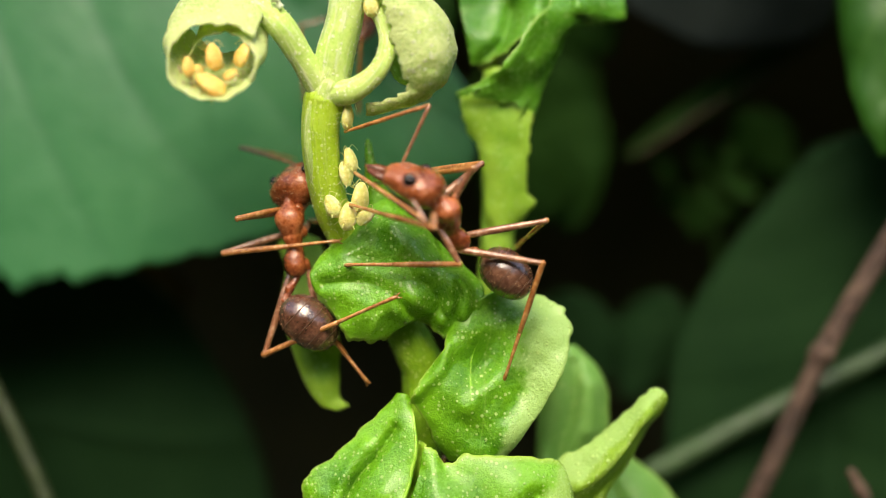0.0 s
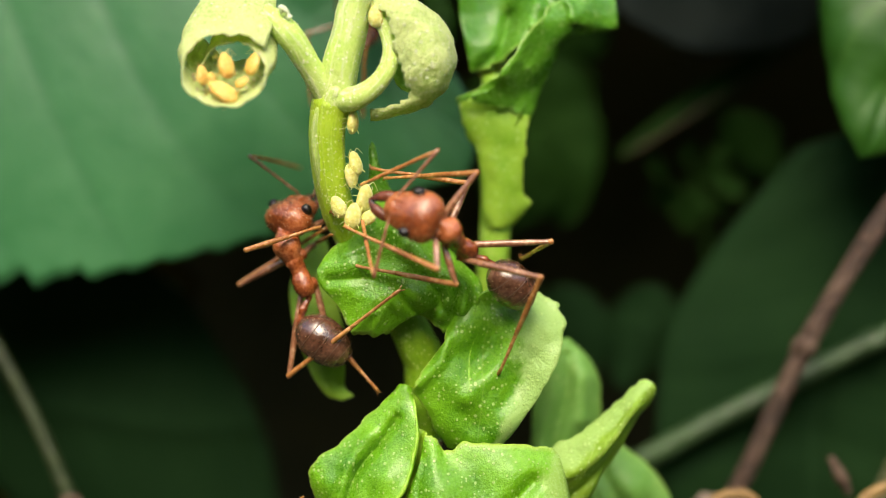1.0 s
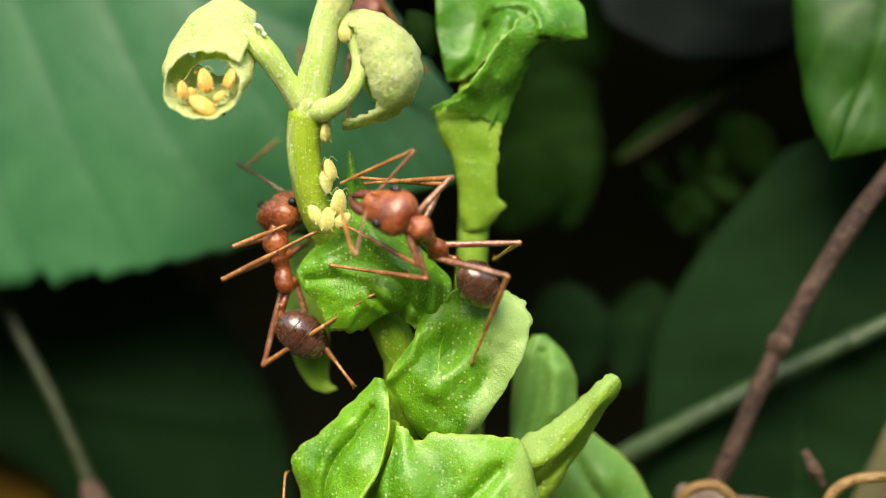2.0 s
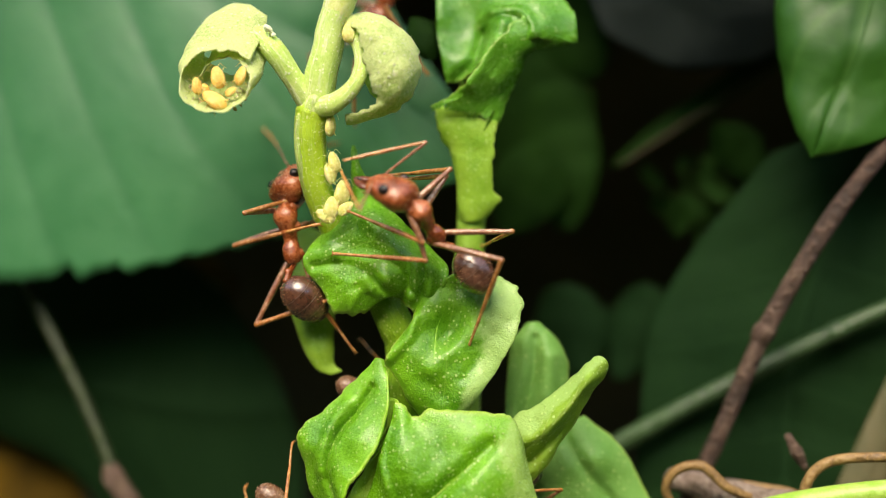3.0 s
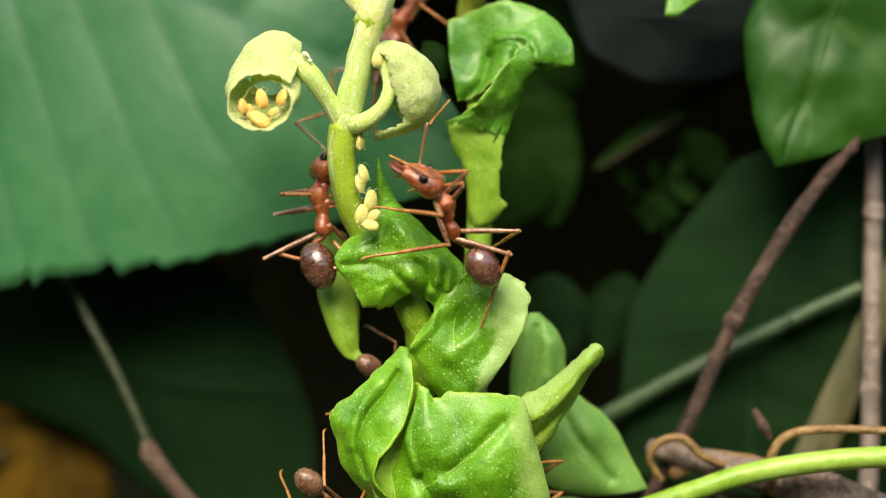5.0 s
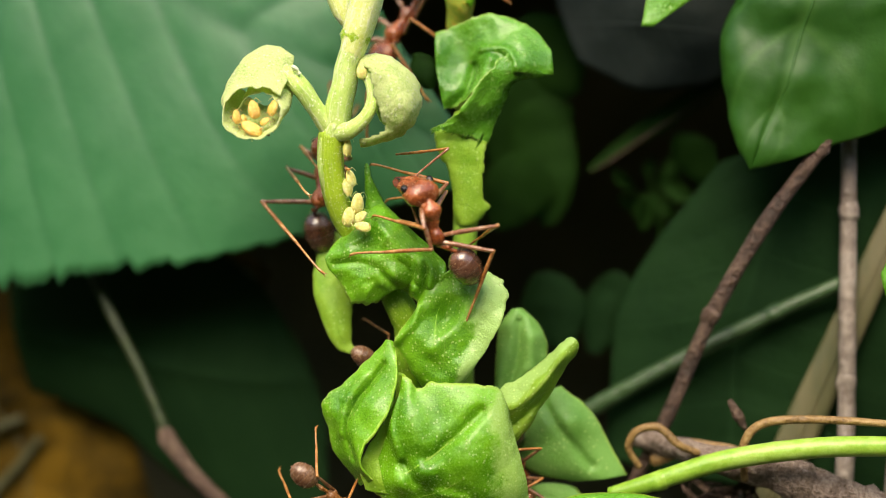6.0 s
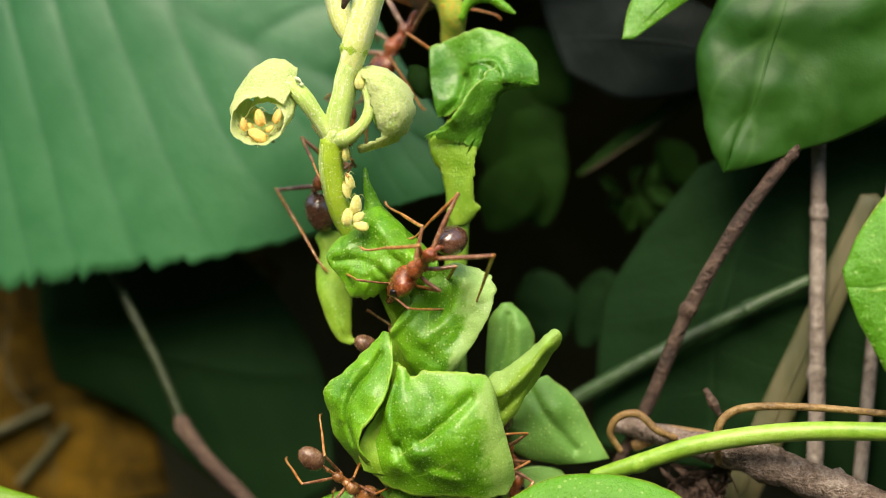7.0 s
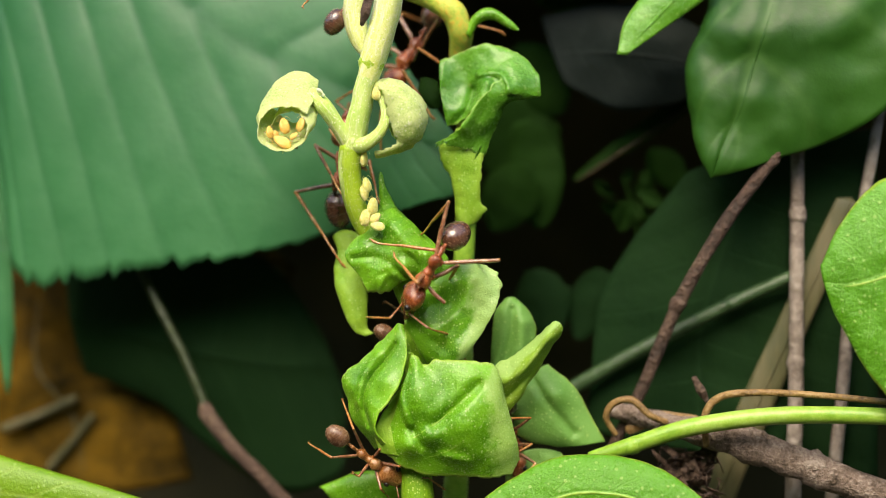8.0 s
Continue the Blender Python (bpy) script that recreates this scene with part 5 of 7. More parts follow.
def build_ant(label, sizes, s=1.0, size=1.0, abdomen=None, legs="FMH", body=None):
    """One worker ant; sizes holds the lengths of its pieces in millimetres. Returns its pieces by name."""
    th, hd, ga, pe = (sizes[k] for k in ("th", "hd", "ga", "pe"))
    root = new("ant")
    root.empty_display_size = 0.001
    tagged(root, label, "ant", "ants on the vine shoots")
    root.scale = (size, size, size)
    abdomen, body = abdomen or M_GASTER, body or M_ANT
    p = {"root": root}
    f = th / 2.45
    p["thorax"] = put("thorax", loft_mesh("thorax", [(0, .14, .14, -.05), (.08 * f, .30, .34, -.02), (.32 * f, .40, .43, .02), (.62 * f, .39, .40, .02), (.85 * f, .32, .31, -.04),
                      (1.0 * f, .33, .32, -.05), (1.2 * f, .37, .38, -.01), (1.32 * f, .37, .37, 0), (1.42 * f, .40, .40, .03), (1.7 * f, .55, .50, .06), (1.98 * f, .55, .48, .05),
                      (2.22 * f, .32, .30, 0), (2.36 * f, .18, .18, -.03), (2.47 * f, .14, .14, -.03)], 24, 60, 0.05, 3), body, root)
    for side in (1, -1):
        for leg in legs:
            h = HIPS[leg]
            at = (h[0] * th, side * h[1] * s, h[2] * s)
            put("coxa", tube_mesh("coxa", [(at[0] + 0.05, at[1] * 0.55, at[2] * 0.4), (at[0], at[1] * 0.9, at[2] * 0.85), (at[0], at[1] * 1.05, at[2] * 1.1)], [.26 * s, .25 * s, .15 * s], 14, 14, 0.15, 2.5, 4),
                body, p["thorax"])
    p["head"] = put("head", loft_mesh("head", [(-.06, .20, .16, -.05), (.0, .48, .34, -.02), (.12, .70, .50, 0), (.36, .86, .62, .02), (.68, .90, .66, .03), (1.0, .83, .62, .03), (1.35, .73, .54, .02),
                    (1.7, .62, .44, 0), (1.94, .55, .34, -.03), (2.04, .42, .2, -.05)], 32, 50, 0.04, 5), body, root)
    p["head"].scale = (hd / 2.9, 1.06 * s, 1.0 * s)
    p["thorax"].scale = (1, 0.92 * s, 0.92 * s)
    for side in (1, -1):
        eye = ball_mesh("eye", (.98, side * .72, .36), (.25, .19, .23))
        put("eye", eye, M_EYE, p["head"])
        jaw = tube_mesh("mandible", [(1.90, side * .36, -.08), (2.2, side * .33, -.11), (2.55, side * .22, -.12), (2.88, side * .02, -.10)], [.17, .21, .17, .03], 12, 22, 0.08, 3, 2, 0, 1.0)
        jaw.transform(Matrix.Diagonal((1, 1, 0.7, 1)))
        put("mandible", jaw, M_JAW, p["head"])
        put("tooth_row", tube_mesh("tooth_row", [(2.30, side * .22, -.1), (2.55, side * .12, -.1), (2.86, side * .0, -.09)], [.03, .08, .03], 8, 14, 0.6, 9, 3), M_EYE, p["head"])
        put("palp", tube_mesh("palp", [(1.95, side * .16, -.25), (2.15, side * .22, -.42), (2.35, side * .16, -.45)], [.04, .035, .02], 6, 8), M_LEG, p["head"])
    for side in (1, -1):
        put("frontal_ridge", tube_mesh("frontal_ridge", [(1.2, side * .20, .58), (1.5, side * .24, .50), (1.8, side * .20, .40)], [.03, .06, .03], 6, 12), body, p["head"])
    put("clypeus", loft_mesh("clypeus", [(1.62, .10, .04, .44), (1.8, .26, .10, .36), (2.0, .30, .10, .24), (2.14, .22, .05, .12)], 14, 12), body, p["head"])
    p["petiole"] = put("petiole", loft_mesh("petiole", [(-.05, .13, .13), (.15, .12, .12), (.35 * pe, .13, .14, .02), (.55 * pe, .16, .20, .05), (.75 * pe, .13, .13), (pe + .06, .11, .11)], 14, 20), body, root)
    g = ga / 2.15
    prof = lambda x: math.sqrt(max(0.0, 1 - ((x - 1.0) / (1.0 if x < 1.0 else 1.15)) ** 2))
    p["gaster"] = put("gaster", loft_mesh("gaster", [(x * g, .79 * s * prof(x) + .02, .77 * s * prof(x) + .02) for x in (0.0, .08, .25, .5, .8, 1.1, 1.4, 1.7, 1.95, 2.1, 2.15)], 28, 40, .01), abdomen, root)
    for a, b in ((.12, .62), (.58, 1.12), (1.08, 1.55), (1.51, 1.86), (1.82, 2.08)):
        xs = [a + (b - a) * k / 5 for k in range(6)]
        rings = [(x * g, (.79 * prof(x) + .02) * s + .006 + .010 * k / 5, (.77 * prof(x) + .02) * s + .006 + .010 * k / 5) for k, x in enumerate(xs)]
        rings.append((b * g + 0.01, rings[-1][1] - .03, rings[-1][2] - .03))
        put("tergite", loft_mesh("tergite", rings, 28, 16, .01), abdomen, p["gaster"])
        w, h = rings[-2][1], rings[-2][2]
        put("margin", loft_mesh("margin", [(b * g - .035, w - .01, h - .01), (b * g - .02, w + .008, h + .008), (b * g + .005, w + .004, h + .004), (b * g + .015, w - .03, h - .03)], 28, 8), M_RIM, p["gaster"])
    for k, name in enumerate(("gaster", "head")):
        put("bristles", down_mesh(p[name].data, 150, 0.10, k + 21, 0.8), M_BRISTLE, p[name])
    for side in "NF":
        sc, fu = sizes["sc"], sizes["fu"]
        p["scape" + side] = put("scape", tube_mesh("scape", [(-.03, 0, 0), (sc * .4, 0, .03), (sc, 0, 0)], [.05, .055, .075], 10, 16), M_FEMUR, root)
        p["funiculus" + side] = put("funiculus", tube_mesh("funiculus", [(0, 0, 0), (fu * .25, 0, .02), (fu * .6, 0, -.02), (fu, 0, -.10)], [.062, .068, .08, .058], 10, 60, 0.25, 4.0, 2), M_LEG, root)
        for leg in legs:
            fe, ti = sizes["fe" + leg + side], sizes["ti" + leg + side]
            p["femur" + leg + side] = put("femur", tube_mesh("femur", [(-.04, 0, 0), (fe * .12, 0, .01), (fe * .45, 0, .04), (fe * .9, 0, .0), (fe + .03, 0, 0)], [.10, .12, .138, .10, .105], 12, 24), M_FEMUR, root)
            t = put("tibia", tube_mesh("tibia", [(-.05, 0, 0), (ti * .1, 0, .03), (ti * .35, 0, .03), (ti * .56, 0, 0)], [.11, .10, .108, .085], 12, 20), M_LEG, root)
            p["tibia" + leg + side] = t
            put("tarsus", tube_mesh("tarsus", [(ti * .55, 0, 0), (ti * .75, 0, .05), (ti * .88, 0, .05), (ti * .95, 0, -.02), (ti * .985, 0, -.12)], [.075, .062, .062, .078, .06], 10, 26, 0.15, 4.0, 3), M_LEG, t)
            for c in (1, -1):
                put("claw", tube_mesh("claw", [(ti * .98, c * .03, -.10), (ti + .02, c * .09, -.15), (ti + .02, c * .11, -.22)], [.03, .022, .008], 6, 8), M_LEG, t)
    return p


def aim(ob, a, b, up=(0, 0, 1)):
    """Sets a piece in its ant's space from joint a towards b."""
    x = (Vector(b) - Vector(a)).normalized()
    u = Vector(up)
    z = (u - x * u.dot(x)).normalized()
    y = z.cross(x)
    m = Matrix((x, y, z)).transposed().to_4x4()
    m.translation = mm(a)
    ob.matrix_basis = m @ Matrix.Diagonal((*ob.scale, 1))


SIZES = {"th": 2.45, "hd": 2.9, "pe": 0.95, "ga": 2.15, "sc": 2.3, "fu": 3.0}
for side_key in "NF":
    SIZES |= {"feF" + side_key: 2.0, "tiF" + side_key: 3.6, "feM" + side_key: 2.0, "tiM" + side_key: 3.6, "feH" + side_key: 2.9, "tiH" + side_key: 4.4}
SIZES_A = SIZES | {"fu": 3.5, "feFN": 1.3, "tiFN": 4.5, "feFF": 2.2, "tiFF": 4.6, "feMN": 1.5, "tiMN": 4.6, "feMF": 2.1, "tiMF": 4.2, "feHN": 3.3, "tiHN": 5.0, "feHF": 3.3}
SIZES_B = SIZES | {"th": 2.85, "hd": 2.5, "pe": 1.0, "ga": 2.4, "sc": 2.4, "fu": 3.3, "feFN": 2.2, "tiFN": 3.2, "feFF": 1.3, "tiFF": 2.0, "feMN": 2.5, "tiMN": 4.4, "feMF": 1.4, "tiMF": 2.0,
                   "feHN": 3.4, "tiHN": 5.85, "feHF": 2.0, "tiHF": 3.0}


def stand(p, z, s=1.0, spread=1.0):
    """A standing ant: legs straddled to both sides, feelers forward."""
    th, hd, pe = z["th"], z["hd"], z["pe"]
    aim(p["head"], (th, 0, 0), (th + 1, 0, -0.35))
    aim(p["petiole"], (0, 0, 0), (-1, 0, 0.1))
    aim(p["gaster"], (-pe, 0, 0.1), (-pe - 1, 0, 0.15))
    m = p["head"].matrix_basis
    for key, side in (("N", 1), ("F", -1)):
        b = m @ Vector((BASE[0] * MM, side * BASE[1] * MM, BASE[2] * MM)) / MM
        d = Vector((0.75, side * 0.65, 0.35)).normalized()
        e = b + d * z["sc"]
        aim(p["scape" + key], b, e)
        aim(p["funiculus" + key], e, e + Vector((0.7, -side * 0.1, -0.7)))
        for leg, fwd in (("F", 0.8), ("M", -0.1), ("H", -0.9)):
            h = HIPS[leg]
            hip = Vector((h[0] * th, side * h[1] * s, h[2] * s))
            k = hip + Vector((fwd * 0.8, side * spread, 0.75)).normalized() * z["fe" + leg + key]
            aim(p["femur" + leg + key], hip, k)
            aim(p["tibia" + leg + key], k, k + Vector((fwd * 0.5, side * 0.45 * spread, -0.9)))


ant_right = build_ant("reddish-brown weaver ant tending yellow aphids on a crumpled leaf", SIZES_A)
ant_left = build_ant("reddish-brown weaver ant with a dark abdomen clinging to the green stem", SIZES_B, 1.06)
ant_low = build_ant("pale young weaver ant climbing below the folded leaf", SIZES, 1.0, 0.75, M_TAN, body=M_AMBER)
stand(ant_low, SIZES, spread=0.45)
ant_hidden = build_ant("weaver ant half hidden behind the folded leaf", SIZES, 1.0, 0.66, M_TAN, body=M_AMBER)
stand(ant_hidden, SIZES)
ant_top = build_ant("reddish weaver ant on the yellowed tip of the older shoot", SIZES, 1.0)
stand(ant_top, SIZES)
ant_tip = build_ant("dark weaver ant at the swollen stem tip", SIZES, 1.0, 0.8)
stand(ant_tip, SIZES)
ant_back = build_ant("weaver ant on the shaded side of the folded leaf", SIZES, 1.0, 0.75)
stand(ant_back, SIZES)


# ---- aphids ----
M_APHID = plain_material("yellow_aphid", [(0.56, 0.54, 0.14), (0.68, 0.65, 0.24), (0.79, 0.76, 0.40)], 0.4, 2.0, 0.02, None, 0, 0.4, 0.35)
M_APHID_O = plain_material("orange_aphid", [(0.70, 0.42, 0.09), (0.78, 0.52, 0.14), (0.84, 0.62, 0.24)], 0.45, 2.0, 0.02, None, 0, 0.4, 0.35)


def build_aphid(label, material):
    """A soft pear-shaped aphid 1 mm long with its head towards +x and its back towards +z."""
    root = new("aphid")
    root.empty_display_size = 0.001
    tagged(root, label, "aphid", "aphids on the shoot")
    put("body", loft_mesh("body", [(-.52, .03, .02), (-.48, .15, .08), (-.34, .27, .15, .02), (-.12, .33, .18, .03), (.12, .29, .16, .02), (.3, .22, .13, .01), (.42, .14, .09), (.48, .05, .04)], 18, 24, 0.05, 2), material, root)
    for side in (1, -1):
        put("cornicle", tube_mesh("cornicle", [(-.3, side * .16, .12), (-.45, side * .22, .2)], [.03, .022], 6, 5), material, root)
        put("feeler", tube_mesh("feeler", [(.44, side * .06, .05), (.55, side * .2, .12), (.3, side * .42, .12)], [.016, .012, .008], 5, 10), material, root)
        for x, dx in ((.2, .22), (.05, .0), (-.1, -.28)):
            put("leg", tube_mesh("leg", [(x, side * .15, -.1), (x + dx * .6, side * .33, -.05), (x + dx, side * .4, -.22)], [.016, .013, .008], 5, 8), material, root)
    return root


def place_on(at, heading, back, size):
    x = Vector(heading).normalized()
    z = Vector(back)
    z = (z - x * z.dot(x)).normalized()
    m = Matrix((x, z.cross(x), z)).transposed().to_4x4()
    m.translation = mm(at)
    return m @ Matrix.Diagonal((size, size, size, 1))


def aphids():
    yellow = [((-3.38, -1.45, 1.22), (0.12, 0, 1), (0.4, -1, 0.2), 1.05), ((-2.97, -1.20, 1.88), (0.12, 0, 1), (0.7, -0.8, 0), 1.15), ((-3.94, -1.35, 1.57), (-0.5, 0, 1), (0, -1, 0), 0.9),
              ((-2.76, -1.40, 1.20), (0.7, 0, 0.6), (0.3, -1, 0.4), 0.8), ((-3.46, -1.20, 2.70), (0.1, 0, -1), (0.6, -0.8, 0), 0.95), ((-3.33, -1.15, 3.20), (-0.25, 0, 1), (0.8, -0.7, 0), 0.95),
              ((-3.40, -1.60, 4.72), (0.1, 0, 1), (0.9, -0.5, 0), 0.95), ((-2.54, -2.00, 8.59), (0.0, 0, 1), (0.2, -1, 0), 0.9)]
    orange = [((-7.98, -3.30, 5.65), (-0.8, 0, 0.55), (0.3, -0.8, 0.5), 1.25), ((-7.91, -3.00, 6.65), (-0.2, 0, 1), (0.5, -0.9, 0), 1.05), ((-6.93, -2.90, 6.72), (0.35, 0, 1), (-0.5, -0.9, 0), 0.95),
              ((-8.75, -3.20, 6.28), (-0.1, 0, 1), (0.7, -0.8, 0), 0.8), ((-7.31, -3.10, 6.02), (0.8, 0, 0.6), (0, -1, 0.4), 0.6), ((-8.39, -3.10, 6.16), (0.5, 0, -0.8), (0.3, -1, 0.3), 0.5)]
    near = wanderer = None
    for kind, material, label, rows in (("y", M_APHID, "soft pale yellow aphid sucking on the green stem", yellow), ("o", M_APHID_O, "orange-yellow aphid inside the rolled leaf", orange)):
        first = build_aphid(label, material)
        for k, (at, heading, back_dir, size) in enumerate(rows):
            m = place_on(at, heading, back_dir, size * (0.98 if kind == "y" else 0.92))
            ob = first if k == 0 else copy_thing(first, Matrix.Identity(4))
            ob.matrix_basis = m
            near = ob if kind == "y" and k == 1 else near
            wanderer = ob if kind == "y" and k == 2 else wanderer
    return near, wanderer


cam.data.dof.focus_object, roaming_aphid = aphids()


def debris():
    """Shed skins and meal among the aphids in the rolled leaf."""
    rnd = random.Random(3)
    c = np.array((-7.96, -3.00, 5.98))
    verts, faces = [], []
    for _ in range(120):
        a = rnd.uniform(math.pi * 1.0, math.pi * 1.95)
        r = rnd.uniform(0.8, 1.22)
        o = c + np.array((math.cos(a) * r, rnd.uniform(-0.2, 1.2), 0.35 + math.sin(a) * r * 0.85))
        z = rnd.uniform(0.03, 0.09)
        k = len(verts)
        q = [np.array([rnd.uniform(-1, 1) for _ in range(3)]) * z for _ in range(2)]
        verts += [o + q[0], o - q[0], o + q[1], o - q[1], o + np.array((0, -z, z)), o + np.array((z * 0.5, z, -z))]
        faces += [(k, k + 2, k + 4), (k + 2, k + 1, k + 4), (k + 1, k + 3, k + 4), (k + 3, k, k + 4), (k + 2, k, k + 5), (k + 1, k + 2, k + 5), (k + 3, k + 1, k + 5), (k, k + 3, k + 5)]
    tagged(put("shed_skins", as_mesh("shed_skins", verts, faces), M_MEAL), "pale shed skins and meal inside the rolled leaf", "debris", kind="stuff")


def skin():
    """A white cast skin stuck to the leaf stalk."""
    rows = [((-6.10, -2.45, 8.78), (-6.00, -2.60, 8.86), (-5.90, -2.50, 8.90)), ((-5.92, -2.50, 8.55), (-5.80, -2.70, 8.66), (-5.68, -2.50, 8.72)),
            ((-5.72, -2.45, 8.36), (-5.62, -2.55, 8.42), (-5.55, -2.45, 8.46))]
    tagged(put("cast_skin", blade_mesh("cast_skin", rows, 20, 12, 0.04, 0.12, 3.0, 0.3, 6, seed=91), M_DOWN), "white cast skin stuck to a leaf stalk", "cast skin")


M_MEAL = plain_material("shed_skin", [(0.30, 0.24, 0.10), (0.55, 0.50, 0.28), (0.75, 0.72, 0.55)], 0.6, 3.0, 0.02)
debris()
skin()


def keyed(ob, rows):
    """Keys a thing or a piece on rows of seconds, millimetres and degrees."""
    walk(ob, [(t, pose(x * MM, y * MM, z * MM, a, b, c)) for t, x, y, z, a, b, c in rows])


def oriented(at, heading, back_dir):
    return place_on(at, heading, back_dir, 1.0)


def motions():
    walk(roaming_aphid, [(t, place_on(at, heading, back_dir, 1.0)) for t, at, heading, back_dir in (
        (0, (-3.94, -1.35, 1.57), (-0.5, 0, 1), (0, -1, 0)), (1.5, (-3.94, -1.35, 1.57), (-0.5, 0, 1), (0, -1, 0)), (3, (-3.64, -1.45, 0.90), (-0.9, 0, 0.5), (0.1, -1, 0.2)),
        (3.5, (-3.57, -1.45, 0.84), (-0.9, 0, 0.4), (0.1, -1, 0.2)), (4.5, (-3.25, -1.50, 0.72), (-0.9, 0, 0.2), (0.2, -1, 0.3)),
        (6, (-2.66, -1.45, 0.70), (-0.95, 0, 0.25), (0.2, -1, 0.3)), (8, (-2.64, -1.45, 0.70), (-0.95, 0, 0.25), (0.2, -1, 0.3)))])
    ant = ant_right
    keyed(ant["root"], [(0, 0.64, -2.00, 0.02, -85, -48, -118), (0.5, 0.88, -2.00, -0.15, -83, -27, -126), (1, 1.01, -2.00, -0.22, -85, -29, -124), (1.5, 1.16, -2.00, -0.20, -88, -34, -123), (3, 1.36, -2.00, -0.25, -82, -41, -121), (3.5, 1.36, -2.00, -0.66, -98, -59, -106), (4, 1.22, -2.00, -0.23, -95, -50, -106), (4.5, 1.11, -2.00, -0.01, -91, -55, -112), (5.8, 1.06, -2.00, -0.10, -53, -80, -158), (6, 1.35, -2.30, -0.27, -100, -70, -115), (6.3, 2.50, -3.00, -0.37, -75, -11, -123), (6.5, 2.55, -3.11, -0.69, -73, -9, -119), (6.733, 2.13, -3.26, -0.71, -74, 16, -166), (7, 1.71, -3.40, -0.74, -97, 32, 137), (7.5, 1.30, -3.40, -0.75, -111, 43, 128), (8, 1.33, -3.40, -1.12, -97, 52, 151)])
    keyed(ant["head"], [(0, 2.45, 0.00, 0.00, 5, 61, -22), (0.5, 2.45, 0.00, 0.00, -49, 66, -34), (1, 2.45, -0.00, 0.00, -50, 66, -34), (1.5, 2.45, 0.00, -0.00, -52, 70, -33), (3, 2.45, 0.00, 0.00, -5, 60, -33), (3.5, 2.45, 0.00, 0.00, 13, 67, 5), (4, 2.45, -0.00, 0.00, -9, 70, -32), (4.5, 2.45, 0.00, -0.00, 0, 70, -19), (5.133, 2.45, 0.00, -0.00, 25, 35, 23), (5.8, 2.45, 0.00, 0.00, 21, -2, 42), (5.9, 2.45, -0.00, 0.00, 13, 38, 24), (6, 2.45, -0.00, 0.00, -40, 67, -37), (6.3, 2.45, 0.00, 0.00, -17, 70, -13), (6.5, 2.45, 0.00, -0.00, -36, 70, -35), (6.733, 2.45, 0.00, -0.00, 14, 39, -2), (7, 2.45, 0.00, 0.00, 35, 4, -4), (7.5, 2.45, 0.00, -0.00, 43, 7, -9), (8, 2.45, 0.00, 0.00, 37, 24, -10)])
    keyed(ant["petiole"], [(0, 0.00, 0.00, 0.00, -7, -29, -141), (0.5, -0.00, 0.00, 0.00, 0, -29, 180), (1, -0.00, 0.00, 0.00, -1, -29, -178), (1.5, 0.00, 0.00, -0.00, -6, -26, -169), (3, -0.00, 0.00, 0.00, -2, -22, -167), (3.5, 0.00, -0.00, 0.00, -6, -53, -164), (4, 0.00, 0.00, 0.00, -2, -58, -175), (4.5, 0.00, 0.00, 0.00, -3, -55, -172), (5.8, -0.00, 0.00, 0.00, -6, -43, -136), (6, -0.00, -0.00, 0.00, -15, -46, -133), (6.133, 0.00, -0.00, -0.00, -0, -19, -160), (6.3, 0.00, 0.00, -0.00, 0, 10, 180), (6.5, 0.00, 0.00, -0.00, -0, 16, -180), (6.733, 0.00, 0.00, -0.00, 6, 54, -156), (7, -0.00, 0.00, 0.00, 92, 72, -57), (7.5, -0.00, 0.00, -0.00, 60, 68, -95), (8, -0.00, 0.00, 0.00, 13, 52, -145)])
    keyed(ant["gaster"], [(0, -0.65, -0.52, 0.46, 5, -41, 157), (0.5, -0.83, 0.01, 0.46, 9, -10, 160), (1, -0.83, -0.03, 0.46, 11, -21, 156), (1.5, -0.84, -0.17, 0.41, 9, -14, 162), (3, -0.86, -0.20, 0.35, 4, -25, 153), (3.5, -0.54, -0.16, 0.76, -2, -26, -174), (4, -0.50, -0.04, 0.81, 8, -36, 157), (4.5, -0.54, -0.07, 0.78, 5, -32, 160), (5.8, -0.50, -0.48, 0.65, -3, -1, -154), (6, -0.45, -0.49, 0.68, -6, -4, -158), (6.3, -0.93, 0.00, -0.17, 24, 20, 165), (6.5, -0.91, -0.00, -0.26, 21, 22, 170), (6.733, -0.38, -0.12, -0.58, 21, 51, -154), (7, 0.16, -0.25, -0.90, 70, 68, -76), (7.5, -0.03, -0.36, -0.88, 66, 76, -97), (8, -0.48, -0.33, -0.75, 9, 62, -160)])
    keyed(ant["scapeN"], [(0, 3.62, -0.13, -1.37, 64, -34, 128), (0.5, 3.25, 0.00, -1.62, 67, -2, 119), (1, 3.24, 0.01, -1.63, 66, 15, 109), (1.5, 3.13, 0.09, -1.67, 65, -7, 96), (3, 3.59, -0.29, -1.38, 68, -12, 78), (3.5, 3.45, 0.35, -1.46, 56, -40, 104), (4, 3.35, -0.11, -1.56, 72, -19, 72), (4.5, 3.38, 0.04, -1.55, 71, -27, 75), (5.133, 3.48, 0.68, -0.54, 55, -77, 93), (5.8, 3.59, 1.32, 0.48, -97, -51, -113), (6, 3.27, -0.05, -1.61, -51, -17, 175), (6.3, 3.29, 0.23, -1.58, -36, -16, 126), (6.5, 3.23, 0.00, -1.63, -35, 9, 105), (7, 4.23, -0.03, 0.33, -35, -12, 128), (7.5, 4.22, -0.25, 0.24, -31, -6, 99), (8, 4.22, -0.22, -0.30, -31, -16, 102)])
